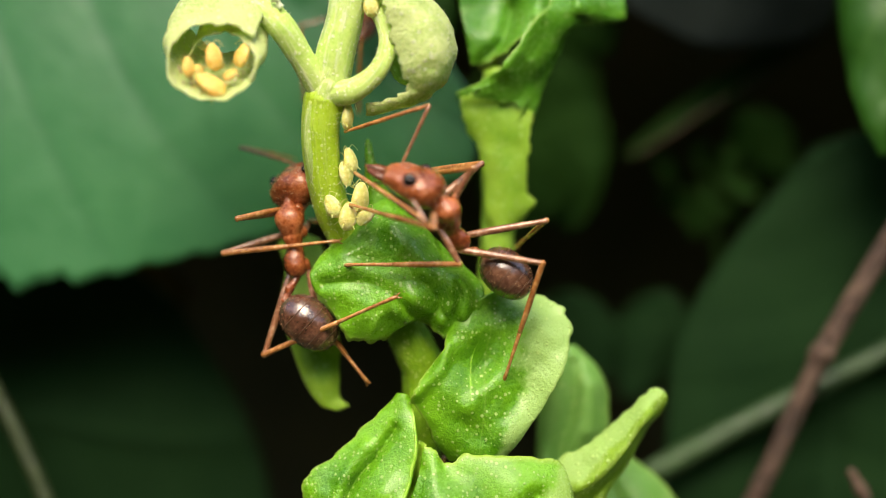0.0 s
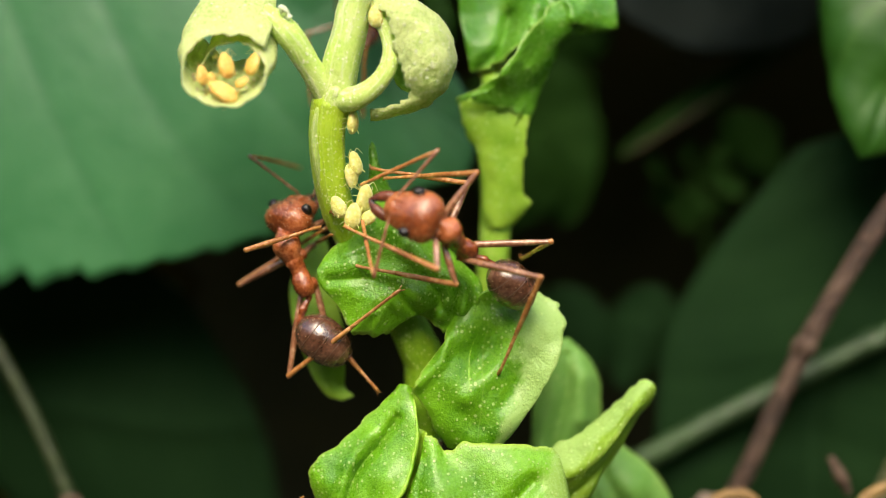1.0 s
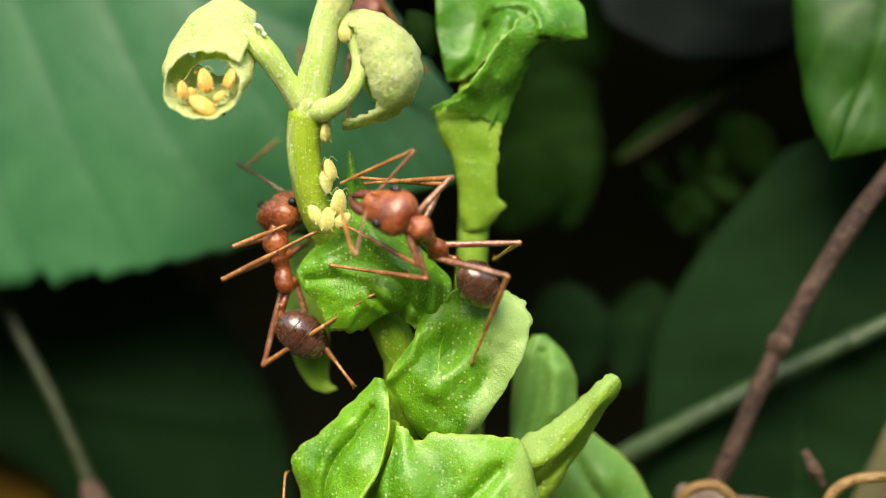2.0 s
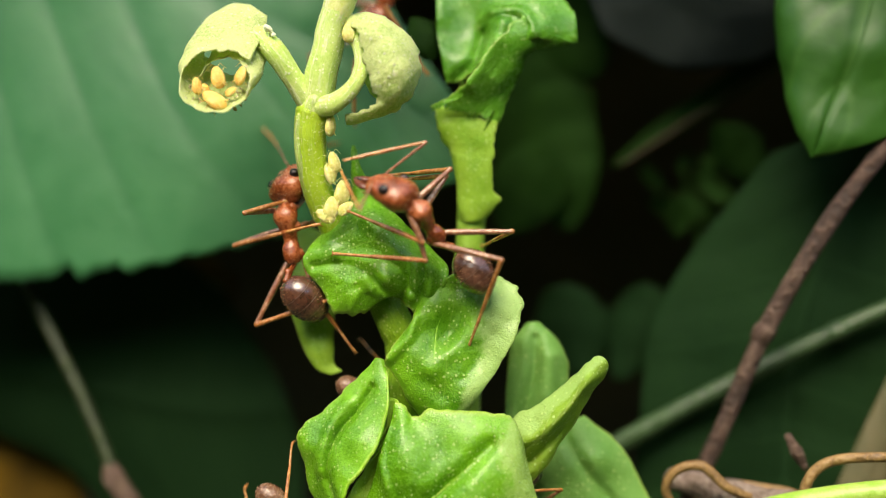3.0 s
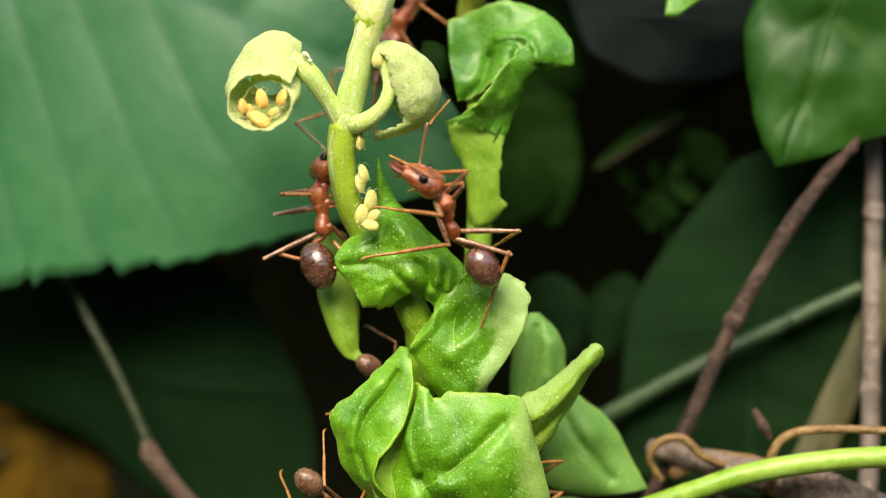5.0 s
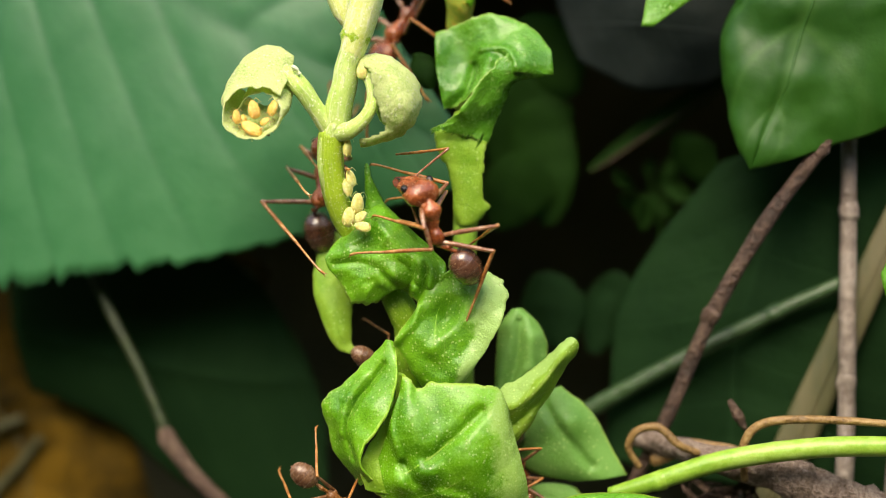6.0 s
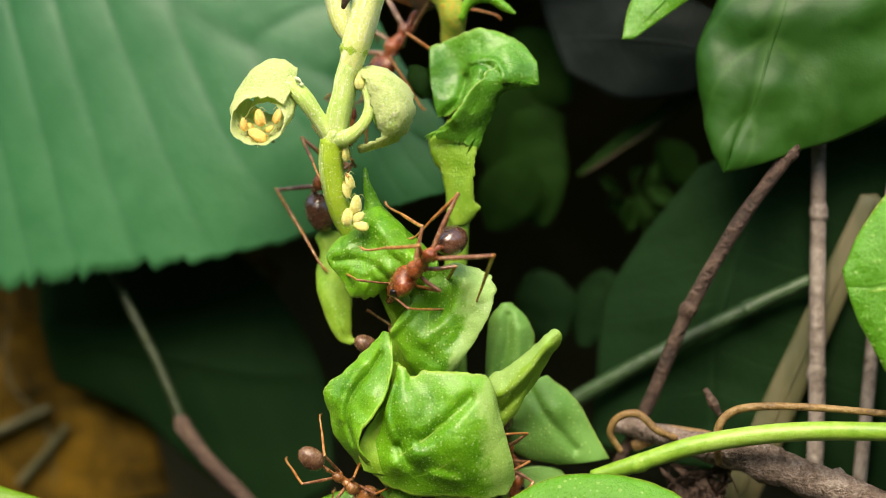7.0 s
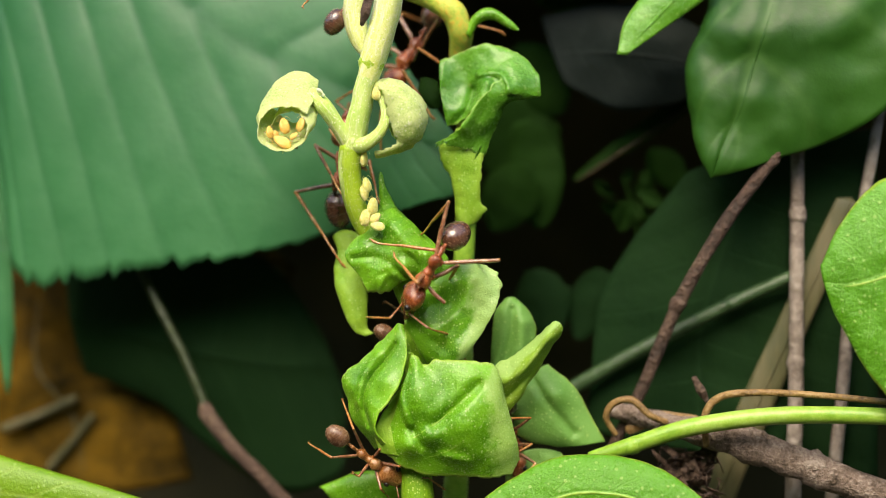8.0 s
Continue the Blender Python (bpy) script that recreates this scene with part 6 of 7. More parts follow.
    keyed(ant["funiculusN"], [(0, 2.46, 1.37, -0.07, -72, 55, -54), (0.5, 2.13, 2.01, -1.56, -84, 49, -69), (1, 2.50, 2.11, -2.22, -100, 28, -95), (1.5, 2.91, 2.36, -1.38, -104, 39, -102), (3, 4.06, 1.90, -0.89, -97, 38, -90), (3.5, 3.03, 2.06, 0.01, -105, 51, -101), (4, 4.01, 1.96, -0.83, -107, 46, -104), (4.5, 3.91, 2.02, -0.50, -106, 37, -103), (5.133, 3.47, 1.00, 0.88, -47, 61, -31), (5.8, 3.02, -0.02, 2.26, 3, 32, 33), (5.9, 2.05, 0.06, 0.66, -16, 65, 9), (6, 1.08, 0.13, -0.93, -119, 69, -98), (6.3, 1.99, 2.02, -0.94, -112, 65, -91), (6.5, 2.66, 2.20, -1.99, -18, 57, 10), (7, 2.84, 1.74, 0.82, -22, 75, 6), (7.5, 3.86, 2.01, 0.47, -15, 51, 14), (8, 3.75, 1.95, 0.32, -6, 74, 23)])
    keyed(ant["femurFN"], [(0, 2.06, 0.32, -0.30, 68, -22, 78), (0.5, 2.06, 0.32, -0.30, 55, -10, 125), (1, 2.06, 0.32, -0.30, 59, -11, 100), (1.5, 2.06, 0.32, -0.30, 54, -10, 129), (3, 2.06, 0.32, -0.30, 49, -15, 149), (3.5, 2.06, 0.32, -0.30, 39, -35, 174), (4, 2.06, 0.32, -0.30, 81, -49, 114), (4.5, 2.06, 0.32, -0.30, 80, -37, 115), (5.8, 2.06, 0.32, -0.30, 90, -37, 100), (6, 2.06, 0.32, -0.30, 69, -32, 135), (6.3, 2.06, 0.32, -0.30, 75, -2, 115), (6.5, 2.06, 0.32, -0.30, 66, -35, 142), (6.733, 2.06, 0.32, -0.30, 74, -2, 119), (7, 2.06, 0.32, -0.30, 68, 31, 97), (7.5, 2.06, 0.32, -0.30, 85, 43, 124), (8, 2.06, 0.32, -0.30, 60, 18, 78)])
    keyed(ant["tibiaFN"], [(0, 2.30, 1.50, 0.18, -119, 65, -95), (0.5, 1.33, 1.37, -0.08, -62, 56, -32), (1, 1.85, 1.58, -0.04, -90, 65, -63), (1.5, 1.25, 1.31, -0.08, -89, 66, -62), (3, 0.98, 0.97, 0.04, -80, 64, -52), (3.5, 1.00, 0.44, 0.45, -75, 76, -47), (4, 1.71, 1.09, 0.69, -131, 72, -104), (4.5, 1.61, 1.26, 0.48, -128, 71, -102), (5.8, 1.89, 1.35, 0.48, -26, 68, 4), (6, 1.28, 1.10, 0.38, -101, 79, -73), (6.3, 1.51, 1.50, -0.25, -150, 57, -125), (6.5, 1.22, 0.98, 0.44, -146, 61, -120), (6.733, 1.57, 1.20, -0.27, -100, 39, -63), (7, 1.93, 1.42, -0.98, -91, 4, -39), (7.5, 1.52, 1.11, -1.19, -89, 26, -33), (8, 2.32, 1.53, -0.70, -106, 45, -62)])
    keyed(ant["femurMN"], [(0, 1.37, 0.30, -0.36, 55, -24, 150), (0.5, 1.37, 0.30, -0.36, 62, -14, 126), (1, 1.37, 0.30, -0.36, 62, -12, 126), (1.5, 1.37, 0.30, -0.36, 61, -14, 131), (3, 1.37, 0.30, -0.36, 59, -7, 142), (3.5, 1.37, 0.30, -0.36, 56, -16, 158), (4, 1.37, 0.30, -0.36, 59, -18, 149), (4.5, 1.37, 0.30, -0.36, 57, -19, 155), (5.8, 1.37, 0.30, -0.36, 51, -7, -178), (6, 1.37, 0.30, -0.36, 53, -15, 171), (6.3, 1.37, 0.30, -0.36, 64, -35, 144), (6.5, 1.37, 0.30, -0.36, 67, -33, 139), (6.733, 1.37, 0.30, -0.36, 66, 7, 143), (7, 1.37, 0.30, -0.36, 69, 48, 148), (7.5, 1.37, 0.30, -0.36, 75, 46, 157), (8, 1.37, 0.30, -0.36, 73, 29, 154)])
    keyed(ant["tibiaMN"], [(0, 0.19, 0.99, 0.26, -92, 87, -54), (0.5, 0.51, 1.48, -0.00, -93, 77, -55), (1, 0.50, 1.48, -0.04, -90, 77, -51), (1.5, 0.41, 1.39, 0.01, -53, 80, -14), (3, 0.20, 1.22, -0.18, -59, 78, -20), (3.5, 0.03, 0.84, 0.04, 22, 81, 62), (4, 0.15, 1.04, 0.11, 81, 87, 121), (4.5, 0.09, 0.90, 0.13, 61, 84, 101), (5.8, -0.12, 0.24, -0.19, 47, 70, 87), (6, -0.06, 0.53, 0.02, 46, 69, 86), (6.3, 0.37, 1.02, 0.49, 65, 65, 107), (6.5, 0.43, 1.13, 0.46, 89, 76, 132), (6.733, 0.47, 0.98, -0.50, -38, 64, 2), (7, 0.52, 0.84, -1.47, -48, 28, -10), (7.5, 0.41, 0.71, -1.43, -44, 12, 1), (8, 0.20, 0.88, -1.09, -56, 43, -24)])
    keyed(ant["femurHN"], [(0, 0.34, 0.28, -0.32, 20, -66, -163), (0.5, 0.34, 0.28, -0.32, 67, -70, 147), (1, 0.34, 0.28, -0.32, 69, -72, 144), (1.5, 0.34, 0.28, -0.32, 49, -73, 165), (3, 0.34, 0.28, -0.32, 52, -67, 163), (3.5, 0.34, 0.28, -0.32, -13, -63, -127), (4, 0.34, 0.28, -0.32, 4, -67, -146), (4.5, 0.34, 0.28, -0.32, 13, -63, -156), (5.8, 0.34, 0.28, -0.32, -12, -49, -126), (6, 0.34, 0.28, -0.32, -16, -49, -121), (6.3, 0.34, 0.28, -0.32, 13, -18, -170), (6.5, 0.34, 0.28, -0.32, 13, -31, -170), (7, 0.34, 0.28, -0.32, 16, 25, 147), (7.5, 0.34, 0.28, -0.32, 8, 43, 132), (8, 0.34, 0.28, -0.32, 5, 29, 128)])
    keyed(ant["tibiaHN"], [(0, -0.92, -0.11, 2.70, 70, 27, 154), (0.5, -0.62, 0.90, 2.78, 64, 39, 142), (1, -0.47, 0.86, 2.82, 64, 37, 143), (1.5, -0.59, 0.53, 2.83, 65, 36, 145), (3, -0.90, 0.67, 2.71, 72, 39, 157), (3.5, -0.57, -0.92, 2.62, 78, 29, 168), (4, -0.71, -0.42, 2.73, 74, 25, 158), (4.5, -1.03, -0.32, 2.62, 76, 28, 163), (5.8, -0.93, -1.49, 2.16, 85, 34, -180), (6, -0.77, -1.59, 2.16, 78, 28, 167), (6.3, -2.74, -0.27, 0.72, 38, 45, 103), (6.5, -2.43, -0.22, 1.40, 31, 47, 93), (6.733, -2.31, 0.84, -0.15, -8, 43, 41), (7, -2.18, 1.90, -1.69, -27, 21, 6), (7.5, -1.28, 2.06, -2.57, -42, 25, -33), (8, -1.44, 2.53, -1.94, -50, 39, -48)])
    keyed(ant["scapeF"], [(0, 3.32, -0.74, -1.40, -65, -28, -49), (0.5, 3.39, -0.63, -1.41, -50, -33, -77), (1, 3.39, -0.62, -1.42, -45, -40, -84), (1.5, 3.33, -0.53, -1.49, -48, -34, -80), (3, 3.27, -0.89, -1.34, -45, -49, -84), (3.5, 3.36, -0.32, -1.53, -67, -39, -53), (4, 3.09, -0.74, -1.52, -70, -28, -48), (4.5, 3.16, -0.60, -1.55, -74, -20, -40), (5.8, 4.02, 0.86, 0.23, -83, -11, -6), (6, 3.28, -0.71, -1.44, -62, -34, -56), (6.3, 3.33, -0.44, -1.51, -49, -23, -82), (6.5, 3.22, -0.66, -1.49, -18, -52, -129), (7, 4.16, -0.58, -0.06, -34, -79, -113), (7.5, 4.09, -0.73, -0.23, 72, -78, 140), (8, 3.96, -0.72, -0.68, 147, -67, 63)])
    keyed(ant["funiculusF"], [(0, 4.66, -2.26, -0.31, 106, 80, 149), (0.5, 3.82, -2.50, -0.15, 86, 63, 128), (1, 3.55, -2.37, 0.07, 63, 73, 103), (1.5, 3.67, -2.42, -0.21, 77, 70, 118), (3, 3.42, -2.39, 0.39, 19, 54, 54), (3.5, 4.44, -1.75, -0.07, 94, 63, 138), (4, 4.45, -2.25, -0.46, 101, 62, 146), (4.267, 4.64, -2.11, -0.61, 167, 48, -137), (4.5, 4.83, -1.98, -0.77, -178, 11, -109), (5.8, 6.27, 0.64, 0.68, -147, 45, -50), (6, 4.36, -2.28, -0.15, 30, 82, 127), (6.3, 3.61, -2.54, -0.62, 100, 57, -161), (6.5, 2.33, -1.75, 0.33, -138, 75, -35), (7, 3.99, -0.98, 2.20, -141, 24, -38), (7.5, 3.72, -0.41, 2.02, -143, 13, -46), (8, 4.37, 0.08, 1.44, -144, 34, -48)])
    keyed(ant["femurFF"], [(0, 2.06, -0.32, -0.30, -42, -29, -92), (0.5, 2.06, -0.32, -0.30, -46, -40, -85), (1, 2.06, -0.32, -0.30, -47, -37, -82), (1.5, 2.06, -0.32, -0.30, -43, -28, -90), (3, 2.06, -0.32, -0.30, -41, -28, -95), (3.267, 2.06, -0.32, -0.30, -70, -50, -51), (3.5, 2.06, -0.32, -0.30, -115, -45, 8), (4, 2.06, -0.32, -0.30, -111, -45, 3), (4.5, 2.06, -0.32, -0.30, -113, -52, 5), (5.8, 2.06, -0.32, -0.30, -139, -60, 36), (5.9, 2.06, -0.32, -0.30, -69, -35, -49), (6, 2.06, -0.32, -0.30, -63, 15, -80), (6.3, 2.06, -0.32, -0.30, -60, -35, -95), (6.5, 2.06, -0.32, -0.30, -61, -36, -94), (7, 2.06, -0.32, -0.30, -52, 12, -131), (7.5, 2.06, -0.32, -0.30, -72, 40, -173), (8, 2.06, -0.32, -0.30, -75, 22, -178)])
    keyed(ant["tibiaFF"], [(0, 1.98, -2.24, 0.76, -169, 70, -132), (0.5, 2.22, -2.00, 1.12, -154, 83, -117), (1, 2.30, -2.05, 1.04, -167, 82, -129), (1.5, 2.05, -2.27, 0.73, -67, 90, -29), (3, 1.88, -2.25, 0.74, -157, 71, -120), (3.5, 3.61, -0.10, 1.24, -160, 56, -123), (4, 3.61, -0.24, 1.26, -168, 55, -133), (4.5, 3.40, -0.20, 1.44, -164, 58, -128), (5.8, 2.94, 0.33, 1.61, -21, 71, 19), (6, 2.43, -2.42, -0.85, -3, 69, 37), (6.3, 1.90, -2.12, 0.95, -80, 73, -42), (6.5, 1.95, -2.11, 0.98, -107, 72, -71), (7, 0.65, -1.95, -0.75, -90, 13, -49), (7.5, 0.38, -0.54, -1.70, -89, -18, -83), (8, 0.02, -0.39, -1.11, -95, -14, -61)])
    keyed(ant["femurMF"], [(0, 1.37, -0.30, -0.36, -80, -42, -26), (0.5, 1.37, -0.30, -0.36, -43, -12, -96), (1, 1.37, -0.30, -0.36, -44, -10, -94), (1.5, 1.37, -0.30, -0.36, -44, -5, -90), (3, 1.37, -0.30, -0.36, -46, -20, -85), (3.5, 1.37, -0.30, -0.36, -89, -47, -14), (4, 1.37, -0.30, -0.36, -92, -37, -11), (4.5, 1.37, -0.30, -0.36, -100, -45, 1), (5.8, 1.37, -0.30, -0.36, -120, -52, 29), (5.9, 1.37, -0.30, -0.36, -75, -27, -36), (6, 1.37, -0.30, -0.36, -71, 14, -71), (6.3, 1.37, -0.30, -0.36, -74, -7, -111), (6.5, 1.37, -0.30, -0.36, -75, -6, -102), (6.733, 1.37, -0.30, -0.36, -65, -28, -135), (7, 1.37, -0.30, -0.36, -39, -39, -180), (7.5, 1.37, -0.30, -0.36, -32, -37, 169), (8, 1.37, -0.30, -0.36, 43, -69, 84)])
    keyed(ant["tibiaMF"], [(0, 2.77, -0.99, 1.05, -166, 65, -131), (0.5, 1.14, -2.34, 0.07, -55, 69, -16), (1, 1.21, -2.36, 0.00, -71, 75, -32), (1.5, 1.36, -2.39, -0.19, -31, 75, 9), (3, 1.55, -2.27, 0.36, -157, 68, -120), (3.5, 2.75, -0.65, 1.18, -166, 58, -129), (4, 3.02, -0.62, 0.90, -170, 58, -134), (4.5, 2.85, -0.27, 1.13, -165, 63, -128), (5.8, 2.51, 0.32, 1.30, -127, 78, -89), (6, 2.04, -2.23, -0.86, 94, 81, 132), (6.3, 0.62, -2.25, -0.11, -77, 70, -40), (6.5, 0.95, -2.35, -0.16, -78, 64, -41), (6.733, 0.34, -1.33, 0.40, -73, 27, -34), (7, -0.26, -0.31, 0.96, -73, -10, -31), (7.5, -0.28, 0.01, 0.90, -70, -7, -51), (8, 1.45, 0.45, 1.60, -76, 34, -78)])
    keyed(ant["femurHF"], [(0, 0.34, -0.28, -0.32, -24, -69, -112), (0.5, 0.34, -0.28, -0.32, 15, -63, -155), (1, 0.34, -0.28, -0.32, 15, -62, -155), (1.5, 0.34, -0.28, -0.32, 6, -58, -145), (3, 0.34, -0.28, -0.32, 9, -59, -148), (3.5, 0.34, -0.28, -0.32, -32, -62, -101), (4, 0.34, -0.28, -0.32, -19, -68, -116), (4.5, 0.34, -0.28, -0.32, -14, -67, -122), (5.8, 0.34, -0.28, -0.32, -40, -69, -93), (6, 0.34, -0.28, -0.32, -50, -64, -82), (6.3, 0.34, -0.28, -0.32, 12, -37, -156), (6.5, 0.34, -0.28, -0.32, 6, -53, -149), (6.733, 0.34, -0.28, -0.32, 4, -15, -145), (7, 0.34, -0.28, -0.32, 4, 22, -143), (7.5, 0.34, -0.28, -0.32, -1, 28, -154), (8, 0.34, -0.28, -0.32, -1, 8, -156)])
    keyed(ant["tibiaHF"], [(0, -0.11, -1.40, 2.75, 141, 37, -146), (0.5, -0.99, -0.91, 2.63, 131, 45, -161), (1, -1.04, -0.92, 2.60, 131, 44, -160), (1.5, -1.08, -1.28, 2.49, 131, 47, -160), (3, -1.10, -1.18, 2.51, 145, 50, -142), (3.5, 0.04, -1.79, 2.60, 151, 41, -133), (4, -0.19, -1.39, 2.74, 145, 38, -143), (4.5, -0.34, -1.40, 2.71, 148, 41, -138), (5.8, 0.29, -1.47, 2.76, 169, 57, -111), (6, 0.55, -1.71, 2.65, 145, 57, -139), (6.3, -2.08, -1.34, 1.66, 122, 58, -167), (6.5, -1.37, -1.31, 2.31, 120, 56, -169), (6.733, -1.73, -1.72, 0.37, -87, 57, -12), (7, -2.08, -2.13, -1.57, -81, -7, 1), (7.5, -2.27, -1.55, -1.88, -80, -3, -10), (8, -2.64, -1.60, -0.81, -82, 26, -21)])
    ant = ant_left
    keyed(ant["root"], [(0, -5.32, 0.20, -0.96, -134, -83, -160), (0.5, -5.27, 0.20, -1.35, -67, -78, 133), (1, -5.15, 0.20, -1.84, -118, -67, -174), (1.5, -5.26, 0.20, -1.96, -121, -74, -172), (3, -5.35, 0.20, -1.10, -148, -80, -146), (3.5, -5.28, 0.20, -1.05, -148, -80, -145), (4, -5.33, 0.20, -0.93, -71, -72, 136), (4.5, -5.25, 0.20, -0.46, -136, -78, -157), (5.133, -5.53, 0.75, 0.35, -85, -78, 112), (5.8, -5.81, 1.30, 1.16, -75, -68, 61), (6, -5.60, 1.32, 1.83, -93, -61, 81), (6.5, -5.60, 1.36, 2.68, -10, -74, -2), (7, -5.76, 1.41, 2.92, -56, -67, 42), (7.5, -5.65, 1.45, 3.15, -63, -57, 47), (8, -5.69, 1.50, 3.28, -91, -60, 80)])
    keyed(ant["head"], [(0, 2.85, -0.00, -0.00, -22, 56, -8), (0.5, 2.85, -0.00, 0.00, -11, 58, -16), (1, 2.85, 0.00, -0.00, -33, 61, -55), (1.5, 2.85, 0.00, -0.00, -18, 62, -33), (3, 2.85, 0.00, 0.00, -20, 48, -2), (3.5, 2.85, 0.00, 0.00, -19, 48, -1), (4, 2.85, -0.00, -0.00, -8, 47, -9), (4.5, 2.85, -0.00, -0.00, -13, 57, -3), (5.8, 2.85, 0.00, 0.00, -41, 6, -21), (6, 2.85, 0.00, 0.00, -56, 18, -27), (6.5, 2.85, 0.00, 0.00, -64, 7, 2), (7, 2.85, 0.00, 0.00, -60, 10, -14), (7.5, 2.85, 0.00, -0.00, -55, 5, -14), (8, 2.85, 0.00, 0.00, -66, 12, -31)])
    keyed(ant["petiole"], [(0, -0.00, 0.00, -0.00, 2, -30, 154), (0.5, 0.00, 0.00, -0.00, -2, -7, 153), (1, 0.00, 0.00, 0.00, 8, -22, 139), (1.5, -0.00, 0.00, -0.00, 4, -21, 151), (3, 0.00, 0.00, 0.00, 0, -51, 178), (3.5, 0.00, 0.00, 0.00, -6, -68, -158), (4, -0.00, -0.00, -0.00, -0, -32, 178), (4.5, 0.00, 0.00, -0.00, 1, -54, 177), (5.133, -0.00, -0.00, 0.00, 6, -35, 125), (5.8, -0.00, -0.00, 0.00, -6, -19, 84), (6, -0.00, -0.00, 0.00, 2, -35, 80), (6.5, -0.00, 0.00, 0.00, -19, -36, 120), (7, -0.00, -0.00, 0.00, -17, -40, 90), (7.5, 0.00, 0.00, -0.00, -21, -40, 91), (8, -0.00, 0.00, 0.00, 1, -33, 81)])
    keyed(ant["gaster"], [(0, -0.78, 0.37, 0.51, -3, 14, -141), (0.5, -0.88, 0.45, 0.12, 3, 26, -141), (1, -0.71, 0.60, 0.37, -5, 8, -153), (1.5, -0.82, 0.46, 0.35, -5, 14, -146), (3, -0.63, 0.02, 0.77, -5, 33, -157), (3.5, -0.35, -0.14, 0.92, -4, 13, -154), (4, -0.84, 0.04, 0.53, 2, 33, -161), (4.5, -0.58, 0.03, 0.81, -3, 25, -161), (5.8, 0.10, 0.94, 0.33, -4, -9, 141), (6, 0.15, 0.80, 0.58, 1, 5, 127), (6.5, -0.41, 0.70, 0.58, -7, 21, 156), (7, -0.00, 0.77, 0.64, -7, 27, 150), (7.5, -0.02, 0.77, 0.64, -14, 13, 119), (8, 0.14, 0.83, 0.54, 1, 2, 124)])
    keyed(ant["scapeN"], [(0, 4.06, 0.29, -1.45, 25, -3, 68), (0.5, 4.12, 0.06, -1.44, 26, -3, 55), (1, 3.80, -0.52, -1.58, 30, -16, 26), (1.5, 3.95, -0.18, -1.56, 24, -26, 44), (3, 4.23, 0.39, -1.27, 26, 41, 58), (3.267, 4.23, 0.41, -1.27, 29, 2, 66), (3.5, 4.22, 0.42, -1.27, 27, -36, 74), (4, 4.36, 0.17, -1.17, 30, -39, 68), (4.5, 4.07, 0.36, -1.44, 51, -18, 28), (5.8, 4.75, -0.22, -0.17, 44, -53, 39), (6, 4.60, -0.37, -0.67, 62, -51, 16), (6.5, 4.65, 0.51, -0.42, 24, -71, 58), (7, 4.71, 0.01, -0.46, 67, -70, 13), (7.5, 4.75, -0.00, -0.27, 100, -74, -21), (8, 4.59, -0.55, -0.58, 75, -47, 6)])
    keyed(ant["funiculusN"], [(0, 4.97, 2.51, -1.33, -56, 75, -141), (0.5, 5.49, 2.02, -1.31, 154, 46, 66), (1, 5.87, 0.50, -0.93, -77, 69, -159), (1.5, 5.51, 1.31, -0.50, 10, 67, -67), (3, 5.19, 1.95, -2.83, 130, 41, 62), (3.5, 4.77, 2.28, 0.15, -25, 74, -96), (4, 5.06, 1.91, 0.33, 18, 60, -50), (4.5, 6.09, 1.41, -0.68, 58, 70, -6), (5.8, 5.86, 0.68, 1.75, -20, 48, -92), (6, 6.04, 0.04, 1.20, -34, 48, -111), (6.5, 5.07, 1.19, 1.84, 4, 45, -60), (7, 5.49, 0.19, 1.80, -10, 50, -79), (7.5, 5.38, -0.25, 2.03, -14, 51, -84), (8, 6.20, -0.37, 1.19, -26, 51, -99)])
    keyed(ant["femurFN"], [(0, 2.39, 0.34, -0.32, 11, -67, 93), (0.5, 2.39, 0.34, -0.32, 18, -70, 85), (1, 2.39, 0.34, -0.32, 38, -79, 64), (1.5, 2.39, 0.34, -0.32, 1, -80, 102), (3, 2.39, 0.34, -0.32, 29, -78, 74), (3.5, 2.39, 0.34, -0.32, 30, -75, 73), (4, 2.39, 0.34, -0.32, -20, -52, 126), (4.5, 2.39, 0.34, -0.32, -8, -65, 113), (5.8, 2.39, 0.34, -0.32, 174, -55, -69), (6, 2.39, 0.34, -0.32, 152, -50, -41), (6.5, 2.39, 0.34, -0.32, 141, -56, -28), (7, 2.39, 0.34, -0.32, 160, -43, -52), (7.5, 2.39, 0.34, -0.32, 171, -47, -67), (8, 2.39, 0.34, -0.32, 146, -37, -32)])
    keyed(ant["tibiaFN"], [(0, 2.35, 1.18, 1.71, -6, 59, -80), (0.5, 2.46, 1.09, 1.75, 6, 65, -67), (1, 2.57, 0.71, 1.84, -20, 48, -98), (1.5, 2.31, 0.72, 1.85, -5, 52, -78), (3, 2.53, 0.80, 1.83, -4, 63, -76), (3.5, 2.57, 0.90, 1.80, 0, 72, -72), (4, 1.59, 1.43, 1.42, -13, 7, -90), (4.267, 1.81, 1.32, 1.54, -15, 42, -95), (4.5, 2.03, 1.21, 1.67, -35, 77, -117), (5.8, 2.85, -0.85, 1.47, -30, 44, -111), (6, 3.46, -0.58, 1.37, -58, 37, -152), (6.5, 3.48, -0.23, 1.50, -35, 50, -121), (7, 3.38, -0.93, 1.19, -46, 47, -135), (7.5, 2.98, -1.05, 1.28, -45, 43, -134), (8, 3.88, -0.58, 1.02, -55, 33, -149)])
